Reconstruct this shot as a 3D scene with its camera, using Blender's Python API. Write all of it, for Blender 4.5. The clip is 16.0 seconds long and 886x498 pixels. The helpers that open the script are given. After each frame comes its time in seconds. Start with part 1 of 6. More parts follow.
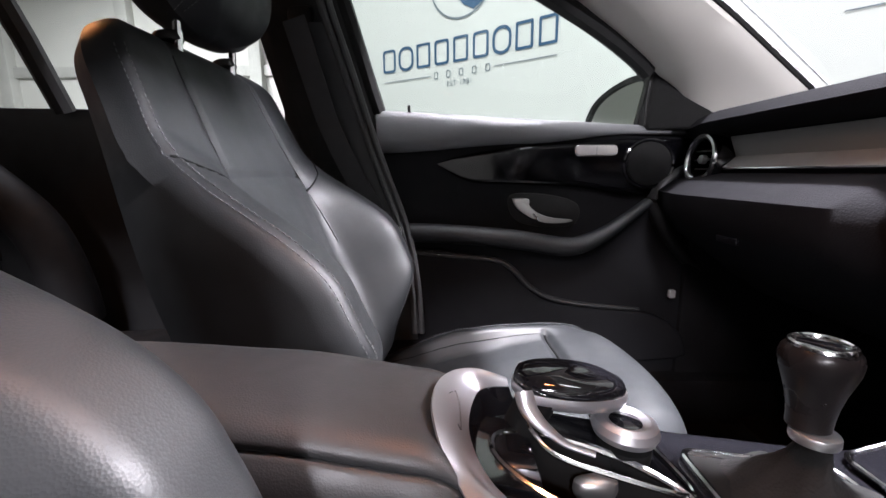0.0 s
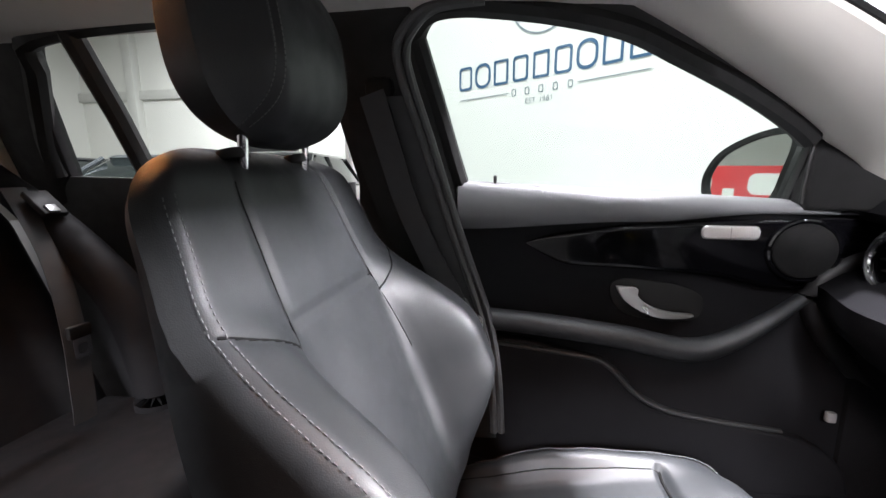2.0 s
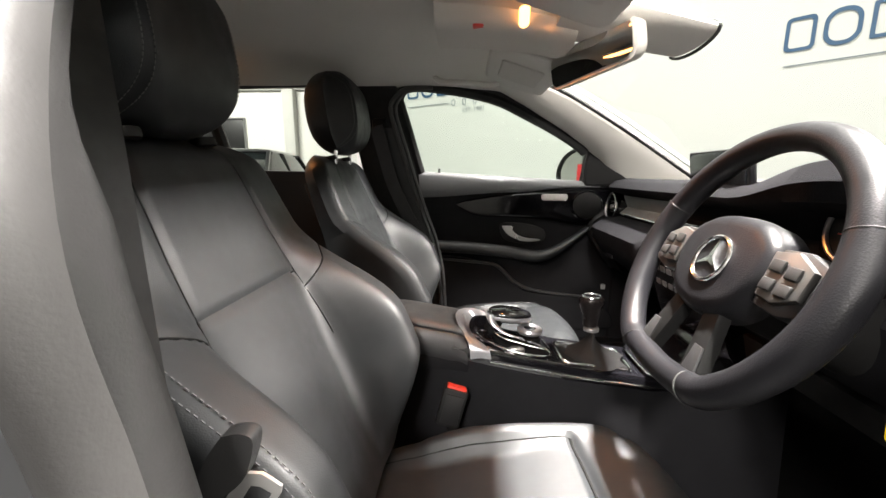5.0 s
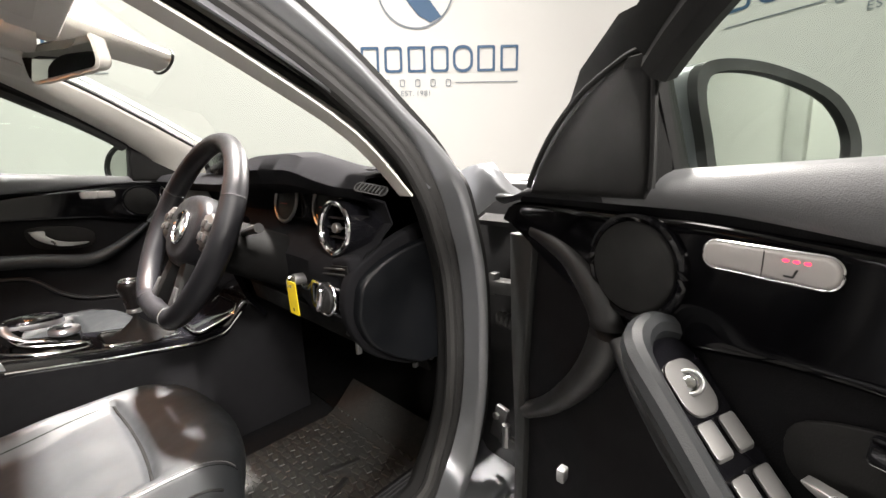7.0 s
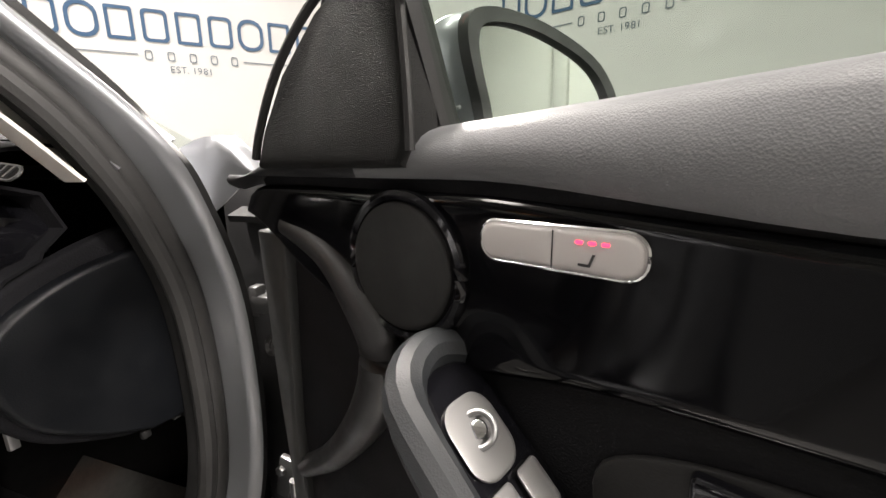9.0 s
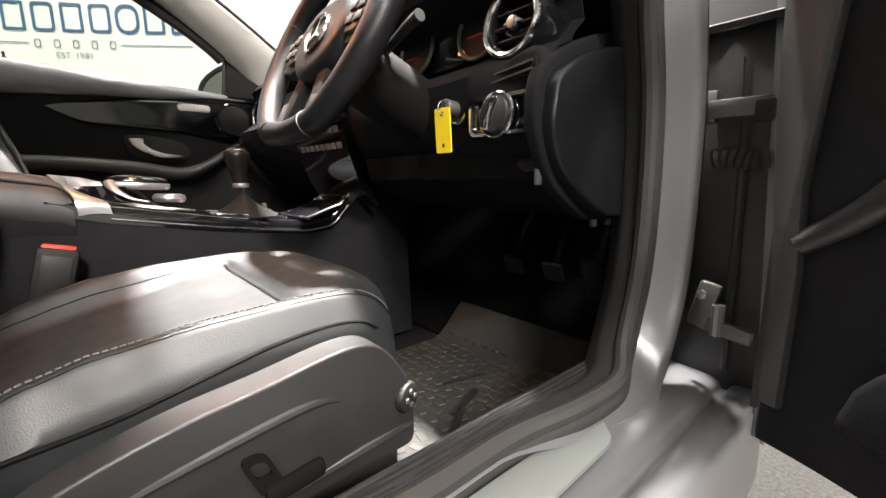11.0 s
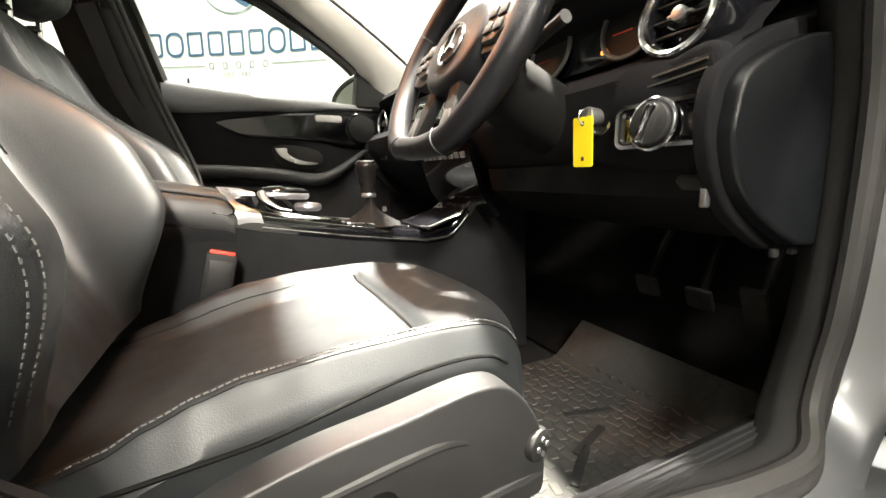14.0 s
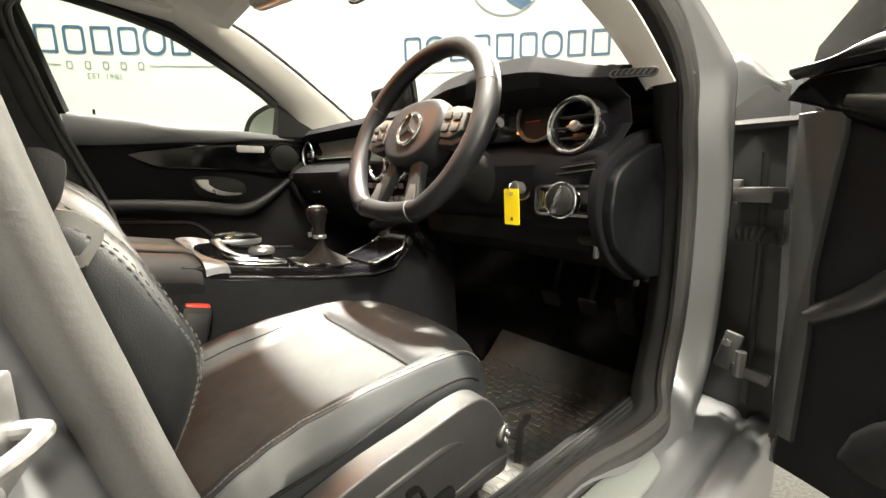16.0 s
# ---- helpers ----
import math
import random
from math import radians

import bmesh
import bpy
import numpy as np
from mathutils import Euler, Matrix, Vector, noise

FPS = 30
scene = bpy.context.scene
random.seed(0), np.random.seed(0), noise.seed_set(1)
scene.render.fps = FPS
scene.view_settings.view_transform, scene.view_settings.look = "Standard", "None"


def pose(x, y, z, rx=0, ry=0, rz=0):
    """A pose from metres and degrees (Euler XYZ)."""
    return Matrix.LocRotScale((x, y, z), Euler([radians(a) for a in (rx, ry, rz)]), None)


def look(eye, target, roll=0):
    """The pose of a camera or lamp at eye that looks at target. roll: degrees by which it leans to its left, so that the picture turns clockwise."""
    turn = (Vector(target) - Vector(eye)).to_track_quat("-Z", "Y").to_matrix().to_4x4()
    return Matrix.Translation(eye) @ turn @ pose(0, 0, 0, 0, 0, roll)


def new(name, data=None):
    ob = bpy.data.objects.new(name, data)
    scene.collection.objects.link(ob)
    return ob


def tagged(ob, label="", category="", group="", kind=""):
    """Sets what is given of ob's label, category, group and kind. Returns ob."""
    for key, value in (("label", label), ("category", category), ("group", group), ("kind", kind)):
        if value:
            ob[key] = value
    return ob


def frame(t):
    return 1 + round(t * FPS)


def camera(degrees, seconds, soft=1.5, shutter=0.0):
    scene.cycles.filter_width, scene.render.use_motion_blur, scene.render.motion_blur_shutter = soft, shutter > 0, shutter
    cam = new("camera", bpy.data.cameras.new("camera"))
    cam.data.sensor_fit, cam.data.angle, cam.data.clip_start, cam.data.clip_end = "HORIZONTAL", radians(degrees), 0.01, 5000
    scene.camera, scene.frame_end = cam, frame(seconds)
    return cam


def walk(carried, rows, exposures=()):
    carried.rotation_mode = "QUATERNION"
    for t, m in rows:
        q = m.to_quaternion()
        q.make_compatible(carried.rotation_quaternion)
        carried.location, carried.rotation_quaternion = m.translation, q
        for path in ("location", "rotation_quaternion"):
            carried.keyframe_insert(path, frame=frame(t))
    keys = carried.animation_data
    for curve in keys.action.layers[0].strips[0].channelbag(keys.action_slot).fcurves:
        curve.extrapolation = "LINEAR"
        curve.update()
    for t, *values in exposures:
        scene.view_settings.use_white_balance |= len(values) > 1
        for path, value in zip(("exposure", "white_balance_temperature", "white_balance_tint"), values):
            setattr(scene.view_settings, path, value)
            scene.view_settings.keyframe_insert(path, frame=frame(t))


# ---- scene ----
cam = camera(94.9, 16.0)
EXPOSURES = [(0.0, 0.02, 6450, 22), (1.0, 0.62, 6750, 24), (2.0, 0.45, 6500, 20), (2.5, 0.42, 6200, 14), (3.2, 0.62, 6650, 21), (5.5, 0.05, 7250, 14), (8.0, 0.02, 7350, 17), (10.5, 0.28, 7400, 17), (11.5, 0.60, 7300, 16), (12.0, 0.62, 7250, 15), (13.0, 0.88, 7150, 13), (14.0, 1.0, 7800, 10), (15.0, 0.74, 7300, 14), (16.0, 0.66, 8100, 9)]
PATH = [
    (0, (0.276, -0.294, 0.909), (0.24, 1.671, 0.538), -0.3),
    (0.5, (0.245, -0.172, 0.991), (0.016, 1.78, 0.624), -0.3),
    (1, (0.206, -0.139, 1.099), (-0.138, 1.797, 0.736), -0.1),
    (1.5, (0.195, -0.141, 1.122), (-0.193, 1.789, 0.767), -0.2),
    (2, (0.232, -0.148, 1.062), (-0.135, 1.786, 0.71), -0.2),
    (2.5, (0.286, -0.23, 0.949), (-0.021, 1.715, 0.598), -0.1),
    (3, (0.28, -0.396, 0.923), (0.035, 1.558, 0.575), 0.2),
    (3.2, (0.252, -0.463, 0.95), (0.018, 1.492, 0.602), 0.1),
    (5.3, (0.28, -0.915, 1.045), (0.25, 1.051, 0.679), 0.0),
    (5.5, (0.278, -0.934, 1.009), (0.361, 1.031, 0.648), -0.1),
    (6, (0.249, -1.004, 0.996), (0.725, 0.905, 0.638), -0.5),
    (6.5, (0.291, -1.123, 1.028), (1.268, 0.581, 0.652), -0.9),
    (7, (0.391, -1.205, 1.038), (1.819, 0.136, 0.635), -1.0),
    (7.5, (0.504, -1.238, 1.021), (2.224, -0.303, 0.612), -0.8),
    (8, (0.582, -1.22, 1.02), (2.433, -0.576, 0.62), -0.3),
    (8.2, (0.602, -1.21, 1.016), (2.478, -0.64, 0.619), -0.2),
    (10.3, (0.379, -1.06, 0.959), (2.04, -0.04, 0.513), -1.6),
    (10.5, (0.34, -1.014, 0.881), (1.912, 0.162, 0.5), -0.6),
    (11, (0.311, -0.968, 0.715), (1.596, 0.525, 0.37), -0.5),
    (11.5, (0.317, -0.916, 0.601), (1.348, 0.764, 0.26), -0.3),
    (12, (0.317, -0.899, 0.582), (1.204, 0.86, 0.239), -0.4),
    (12.5, (0.317, -0.899, 0.582), (1.134, 0.893, 0.237), -0.4),
    (13, (0.309, -0.895, 0.594), (1.099, 0.911, 0.255), -0.3),
    (13.5, (0.308, -0.894, 0.627), (1.108, 0.908, 0.292), -0.3),
    (14, (0.307, -0.912, 0.743), (1.168, 0.859, 0.39), -0.6),
    (14.5, (0.207, -0.977, 0.736), (1.186, 0.733, 0.392), -0.6),
    (15, (0.146, -1.001, 0.732), (1.248, 0.631, 0.381), -0.8),
    (15.5, (0.135, -1.005, 0.742), (1.342, 0.551, 0.395), -0.7),
    (16, (0.14, -0.97, 0.847), (1.421, 0.525, 0.495), -0.8),
]
walk(cam, [(t, look(eye, target, roll)) for t, eye, target, roll in PATH], EXPOSURES)

# ---- light: hall lamps with added fills, and the two warm reading lamps of the car ----
world = bpy.data.worlds.new("hall_air")
scene.world = world
world.use_nodes = True
world.node_tree.nodes["Background"].inputs[0].default_value = (0.9, 0.95, 1.0, 1)
world.node_tree.nodes["Background"].inputs[1].default_value = 0.0


def area_lamp(name, eye, target, size, size_y, watts, colour):
    data = bpy.data.lights.new(name, "AREA")
    data.shape, data.size, data.size_y, data.energy, data.color = "RECTANGLE", size, size_y, watts, colour
    ob = new(name, data)
    ob.matrix_world = look(eye, target)
    return ob


# several lamps are added fills; the one at 2.65 m hangs unseen in mid-air
HALL_AND_FILL_LAMPS = [((3.2, 0.25, 2.65), (0.0, 0.1, 0.95), 0.5, 0.5, 118.0, 80), ((1.10, -0.15, 4.3), (0.42, -0.20, 0.55), 0.2, 0.2, 100.0, 34), ((-0.5, -5.2, 4.1), (0.5, 0.0, 0.8), 0.6, 0.4, 48.0, 60), ((-2.0, -6.6, 4.4), (0.3, -0.3, 0.7), 1.6, 0.8, 92.0, 90), ((-0.8, 2.2, 4.5), (-0.4, 2.6, 0.0), 1.8, 0.7, 105.0, 170), ((-5.0, 5.0, 4.5), (-5.0, 6.5, 0.0), 2.4, 0.9, 470.0, 160), ((1.0, 0.4, 4.6), (1.3, 0.7, 0.0), 2.4, 0.9, 145.0, 170), ((-7.5, -6.5, 4.6), (-7.4, -6.4, 0.0), 2.4, 0.9, 135.0, 170), ((0.4, -2.1, 4.5), (0.6, -1.0, 0.4), 1.4, 0.4, 42.0, 100), ((0.5, -5.5, 4.5), (0.3, -9.0, 1.0), 2.4, 0.9, 165.0, 130), ((4.2, -3.4, 4.4), (0.2, -0.4, 0.75), 1.6, 0.8, 60.0, 50)]
for at, aim, w, d, watts, spread in HALL_AND_FILL_LAMPS:
    area_lamp("hall_and_fill_light", at, aim, w, d, watts, (0.95, 0.985, 1.0)).data.spread = radians(spread)
area_lamp("reading_lamp_light", (0.384, -0.05, 1.298), (0.46, -0.10, 0.8), 0.03, 0.12, 2.4, (1.0, 0.36, 0.11)).data.spread = radians(130)
area_lamp("rear_lamp_light", (-0.46, 0.33, 1.335), (-0.35, 0.20, 0.5), 0.10, 0.04, 0.8, (1.0, 0.42, 0.14)).data.spread = radians(110)

# ---- materials ----
def node_mat(name):
    m = bpy.data.materials.new(name)
    m.use_nodes = True
    return m, m.node_tree.nodes, m.node_tree.links, m.node_tree.nodes["Principled BSDF"]


def surface(name, base, rough, metal=0.0, vary=0.2, scale=6.0, grain=0.0, grain_scale=600.0, kind="noise", coat=0.0, spec=0.5, rough_vary=0.1):
    """Colour that drifts at a large scale, gloss that wears, and a fine relief."""
    m, n, l, b = node_mat(name)
    tc = n.new("ShaderNodeTexCoord")
    big = n.new("ShaderNodeTexNoise")
    big.inputs["Scale"].default_value, big.inputs["Detail"].default_value = scale, 5
    l.new(tc.outputs["Object"], big.inputs["Vector"])
    mix = n.new("ShaderNodeMix")
    mix.data_type = "RGBA"
    mix.inputs["A"].default_value = (*[c * (1 - vary) for c in base], 1)
    mix.inputs["B"].default_value = (*[min(1, c * (1 + vary)) for c in base], 1)
    l.new(big.outputs["Fac"], mix.inputs["Factor"])
    l.new(mix.outputs["Result"], b.inputs["Base Color"])
    wear = n.new("ShaderNodeTexNoise")
    wear.inputs["Scale"].default_value, wear.inputs["Detail"].default_value = scale * 5, 6
    l.new(tc.outputs["Object"], wear.inputs["Vector"])
    ramp = n.new("ShaderNodeMapRange")
    ramp.inputs["From Min"].default_value, ramp.inputs["From Max"].default_value = 0.3, 0.7
    ramp.inputs["To Min"].default_value, ramp.inputs["To Max"].default_value = max(0.02, rough - rough_vary), min(1, rough + rough_vary)
    l.new(wear.outputs["Fac"], ramp.inputs["Value"])
    l.new(ramp.outputs["Result"], b.inputs["Roughness"])
    b.inputs["Metallic"].default_value = metal
    b.inputs["Coat Weight"].default_value = coat
    b.inputs["Coat Roughness"].default_value = 0.05
    b.inputs["Specular IOR Level"].default_value = spec
    if grain:
        t = n.new("ShaderNodeTexVoronoi" if kind == "voronoi" else "ShaderNodeTexNoise")
        t.inputs["Scale"].default_value = grain_scale
        l.new(tc.outputs["Object"], t.inputs["Vector"])
        bump = n.new("ShaderNodeBump")
        bump.inputs["Strength"].default_value, bump.inputs["Distance"].default_value = grain, 0.001
        l.new(t.outputs["Distance" if kind == "voronoi" else "Fac"], bump.inputs["Height"])
        l.new(bump.outputs["Normal"], b.inputs["Normal"])
    return m


def clear_glass(name, tint, gloss=0.02):
    m, n, l, b = node_mat(name)
    out = n["Material Output"]
    n.remove(b)
    see, shine, mix, fr = n.new("ShaderNodeBsdfTransparent"), n.new("ShaderNodeBsdfGlossy"), n.new("ShaderNodeMixShader"), n.new("ShaderNodeLayerWeight")
    see.inputs["Color"].default_value = (*tint, 1)
    shine.inputs["Roughness"].default_value = gloss
    fr.inputs["Blend"].default_value = 0.5
    curve, lift = n.new("ShaderNodeMath"), n.new("ShaderNodeMath")
    curve.operation, curve.inputs[1].default_value = "POWER", 5.0
    lift.operation, lift.inputs[1].default_value, lift.inputs[2].default_value = "MULTIPLY_ADD", 0.55, 0.035
    l.new(fr.outputs["Facing"], curve.inputs[0])
    l.new(curve.outputs[0], lift.inputs[0])
    l.new(lift.outputs[0], mix.inputs[0])
    l.new(see.outputs[0], mix.inputs[1])
    l.new(shine.outputs[0], mix.inputs[2])
    l.new(mix.outputs[0], out.inputs["Surface"])
    return m


def glow(name, colour, strength):
    m, n, l, b = node_mat(name)
    b.inputs["Base Color"].default_value = (*colour, 1)
    b.inputs["Emission Color"].default_value = (*colour, 1)
    b.inputs["Emission Strength"].default_value = strength
    return m


LEATHER = surface("black_leather", (0.0100, 0.0115, 0.0128), 0.54, vary=0.25, grain=0.13, grain_scale=750, kind="voronoi", rough_vary=0.08)
LEATHER_WHEEL = surface("wheel_leather", (0.006, 0.006, 0.007), 0.42, spec=0.16, vary=0.2, grain=0.2, grain_scale=500, kind="voronoi")
CUSHION_BACK = surface("seat_back_vinyl", (0.02, 0.02, 0.021), 0.55, grain=0.2, grain_scale=500, kind="voronoi")
DASH = surface("dashboard_skin", (0.007, 0.007, 0.008), 0.94, vary=0.2, grain=0.35, grain_scale=450, kind="voronoi", rough_vary=0.05, spec=0.07)
CAP_SKIN = surface("dashboard_end_skin", (0.004, 0.0046, 0.0056), 0.42, spec=0.20, vary=0.2, grain=0.2, grain_scale=600, kind="voronoi")
SPOKE = surface("dark_satin_spoke", (0.005, 0.005, 0.005), 0.6, spec=0.08, vary=0.05)
KNOB = surface("knob_leather", (0.006, 0.005, 0.005), 0.30, spec=0.14, vary=0.3, grain=0.06, grain_scale=500, kind="voronoi")
THREAD = surface("dark_thread", (0.085, 0.085, 0.085), 0.8)
TRIM = surface("pillar_foot_plastic", (0.011, 0.012, 0.013), 0.36, vary=0.2, grain=0.08, grain_scale=500, kind="voronoi")
POST_YELLOW = surface("yellowed_post_paint", (0.50, 0.40, 0.22), 0.6)
RED_PRINT = surface("red_banner", (0.62, 0.025, 0.03), 0.5, vary=0.06)
PALE_PRINT = surface("white_banner_print", (0.72, 0.72, 0.70), 0.5, vary=0.04)
CAR_BLACK = surface("black_car_paint", (0.012, 0.013, 0.015), 0.18, vary=0.1, coat=0.8, rough_vary=0.03)
CAR_GREY = surface("grey_car_paint", (0.10, 0.11, 0.12), 0.25, metal=0.5, vary=0.1, coat=0.8, rough_vary=0.03)
CAR_GLASS = surface("car_glass", (0.01, 0.013, 0.013), 0.05, vary=0.05, rough_vary=0.02)
SOFT = surface("soft_black_plastic", (0.012, 0.012, 0.013), 0.5, spec=0.4, vary=0.2, grain=0.3, grain_scale=600, kind="voronoi", rough_vary=0.07)
LEATHER_ARM = surface("armrest_leather", (0.022, 0.022, 0.023), 0.48, vary=0.25, grain=0.16, grain_scale=650, kind="voronoi", rough_vary=0.08)
LINING = surface("door_lining_skin", (0.007, 0.007, 0.008), 0.66, spec=0.13, vary=0.2, grain=0.3, grain_scale=600, kind="voronoi", rough_vary=0.07)
# pale base puts the light on the door top into the colour
LEDGE_LIT = surface("door_top_skin_lit", (0.132, 0.135, 0.139), 0.45, vary=0.15, grain=0.20, grain_scale=900, kind="voronoi", rough_vary=0.05)
CONSOLE_SIDE = surface("console_side_skin", (0.006, 0.006, 0.007), 0.66, spec=0.14, vary=0.2, grain=0.3, grain_scale=600, kind="voronoi")
WHEEL_PANEL = surface("wheel_button_panel", (0.09, 0.088, 0.085), 0.40, metal=0.7, vary=0.1)
INNER_TRIM = surface("inner_seal_cloth", (0.016, 0.016, 0.016), 0.8, spec=0.15, vary=0.2, grain=0.3, grain_scale=400)
HARD = surface("hard_grey_plastic", (0.015, 0.015, 0.0155), 0.44, spec=0.42, vary=0.15, grain=0.2, grain_scale=700)
DARK = surface("matt_black_plastic", (0.008, 0.008, 0.008), 0.6, grain=0.2, spec=0.35)
PIANO = surface("gloss_black_trim", (0.004, 0.004, 0.005), 0.06, vary=0.1, rough_vary=0.03, coat=0.5)
CHROME = surface("chrome", (0.75, 0.75, 0.76), 0.14, metal=1.0, vary=0.04, rough_vary=0.05)
BRIDGE = surface("brushed_silver_bridge", (0.36, 0.36, 0.38), 0.33, metal=0.85, vary=0.05, rough_vary=0.05)
SATIN = surface("satin_silver", (0.30, 0.30, 0.30), 0.36, metal=0.9, vary=0.05, rough_vary=0.06)
BRIGHT = surface("bright_satin_silver", (0.50, 0.50, 0.49), 0.3, metal=0.8, vary=0.05, rough_vary=0.04)
TRIM_GLOSS = surface("gloss_black_door_trim", (0.0025, 0.0025, 0.0032), 0.09, vary=0.1, rough_vary=0.02, spec=0.32)
SWITCH_PALE = surface("pale_silver_switch", (0.50, 0.475, 0.46), 0.45, metal=0.15, vary=0.04, rough_vary=0.04)
SILVER_PLASTIC = surface("silver_switch", (0.17, 0.168, 0.165), 0.4, metal=0.4, vary=0.05)
HEADLINER = surface("headliner_cloth", (0.66, 0.64, 0.60), 0.95, vary=0.06, grain=0.4, grain_scale=900, spec=0.1)
PILLAR_CLOTH = surface("pillar_cloth", (0.60, 0.58, 0.54), 0.9, vary=0.06, grain=0.4, grain_scale=900, spec=0.15)
CARPET = surface("car_carpet", (0.0060, 0.0060, 0.0066), 0.95, vary=0.35, scale=18, grain=0.8, grain_scale=500, spec=0.1)
MAT_RIB = surface("mat_rubber_rib", (0.022, 0.022, 0.020), 0.5, vary=0.4, scale=9)
MAT = surface("rubber_mat", (0.012, 0.012, 0.011), 0.8, vary=0.4, scale=12, grain=0.6, grain_scale=180)
SEAL_GREY = surface("grey_seal_rubber", (0.055, 0.056, 0.056), 0.55, vary=0.15, grain=0.15, grain_scale=300)
RUBBER = surface("door_seal_rubber", (0.025, 0.0246, 0.0242), 0.6, spec=0.4, vary=0.2, grain=0.25, grain_scale=300)
PAINT = surface("silver_grey_paint", (0.245, 0.252, 0.266), 0.33, metal=0.7, vary=0.02, scale=2.0, coat=0.5, rough_vary=0.0)
PLATE = surface("brushed_sill_plate", (0.17, 0.185, 0.18), 0.42, metal=0.2, vary=0.05, scale=3, rough_vary=0.0)
HINGE = surface("dull_hinge_steel", (0.10, 0.10, 0.10), 0.45, metal=0.8, vary=0.2, scale=30)
STEEL = surface("hinge_steel", (0.27, 0.27, 0.27), 0.4, metal=0.9, vary=0.15, scale=30)
GAITER = surface("gaiter_leather", (0.006, 0.006, 0.006), 0.8, spec=0.12, grain=0.4, grain_scale=400, kind="voronoi")
STITCH = surface("grey_thread", (0.075, 0.077, 0.079), 0.8, grain=0.3)
WEBBING = surface("belt_webbing", (0.03, 0.03, 0.031), 0.6, grain=0.6, grain_scale=700)
RED = surface("red_plastic", (0.65, 0.05, 0.035), 0.4)
YELLOW = surface("yellow_tag", (0.80, 0.58, 0.02), 0.45, vary=0.06)
INK = surface("black_ink", (0.02, 0.02, 0.02), 0.5)
LABEL = surface("black_sticker", (0.012, 0.012, 0.014), 0.35)
WHITE_INK = surface("white_ink", (0.27, 0.27, 0.27), 0.5)
BACKDROP = surface("printed_white_wall", (0.62, 0.62, 0.605), 0.6, vary=0.02, scale=0.8, grain=0.05)
BLUE = surface("blue_print", (0.028, 0.085, 0.17), 0.5, vary=0.1)
GREY_PRINT = surface("grey_print", (0.16, 0.19, 0.22), 0.5, vary=0.1)
HALL = surface("hall_wall_paint", (0.70, 0.70, 0.66), 0.8, vary=0.08, scale=1.0)
BEAM = surface("hall_beam_paint", (0.55, 0.55, 0.52), 0.7)
# near-black plastic; also carries the shade of footwell, gaps and recesses in its colour
VOID = surface("near_black_plastic_and_shade", (0.003, 0.003, 0.003), 0.85, spec=0.12)
GRILLE = surface("tweeter_grille", (0.009, 0.009, 0.009), 0.55, spec=0.2, grain=0.8, grain_scale=1300, kind="voronoi")
LEATHER_REAR = surface("rear_bench_leather", (0.007, 0.007, 0.008), 0.72, spec=0.2, vary=0.25, grain=0.13, grain_scale=750, kind="voronoi")
DOOR_END = surface("door_end_plastic", (0.024, 0.025, 0.025), 0.5, vary=0.2, grain=0.2, grain_scale=500)
FLOOR_MAT = surface("speckled_floor", (0.19, 0.187, 0.183), 0.85, vary=0.75, scale=110, grain=0.6, grain_scale=200)
MIRROR = surface("mirror_glass", (0.88, 0.90, 0.89), 0.015, metal=1.0, vary=0.0, rough_vary=0.0)
INLAY = surface("grey_satin_inlay", (0.30, 0.31, 0.30), 0.38, metal=0.25, vary=0.05)
SCREEN = surface("dark_screen", (0.01, 0.012, 0.014), 0.12, vary=0.05, rough_vary=0.02)
MESH_CLOTH = surface("speaker_mesh", (0.008, 0.008, 0.008), 0.6, spec=0.3, grain=0.7, grain_scale=2200, kind="voronoi")
PANE = clear_glass("tinted_glass", (0.84, 0.90, 0.86))
LENS = glow("warm_lamp_lens", (1.0, 0.42, 0.13), 7.0)
LED_RED = glow("red_led", (1.0, 0.03, 0.08), 4.0)
CLUSTER = glow("cluster_orange", (1.0, 0.35, 0.08), 1.5)

# ---- building helpers ----
ORIGIN = {}


def thing(name, at, label, category, group="", kind=""):
    e = new(name)
    e.empty_display_size = 0.05
    e.location = at
    ORIGIN[e] = Vector(at)
    return tagged(e, label, category, group, kind)


def finish(bm, name, material, at=(0, 0, 0), smooth=True, recalc=True, angle=35):
    if recalc:
        bmesh.ops.recalc_face_normals(bm, faces=bm.faces[:])
    if smooth:
        for f in bm.faces:
            f.smooth = True
        for e in bm.edges:
            if len(e.link_faces) == 2 and e.calc_face_angle(0) > radians(angle):
                e.smooth = False
    me = bpy.data.meshes.new(name)
    bm.transform(Matrix.Translation(-Vector(at)))
    bm.to_mesh(me)
    bm.free()
    me.materials.append(material)
    return me


def part(name, bm, material, parent, label="", smooth=True, angle=35):
    at = ORIGIN[parent]
    ob = new(name, finish(bm, name, material, at, smooth, angle=angle))
    ob.parent = parent
    ORIGIN[ob] = at
    return tagged(ob, label)


def single(name, bm, material, label, category, kind="", group="", angle=35):
    ob = new(name, finish(bm, name, material, angle=angle))
    ORIGIN[ob] = Vector((0, 0, 0))
    return tagged(ob, label, category, group, kind)


def box(size, at=(0, 0, 0), bevel=0.004, turn=None, segments=2):
    bm = bmesh.new()
    bmesh.ops.create_cube(bm, size=1.0)
    bmesh.ops.scale(bm, vec=size, verts=bm.verts)
    if bevel:
        bmesh.ops.bevel(bm, geom=bm.edges[:], offset=min(bevel, 0.45 * min(size)), segments=segments, profile=0.5, affect="EDGES")
    bm.transform(Matrix.Translation(at) @ (turn or Matrix()))
    return bm


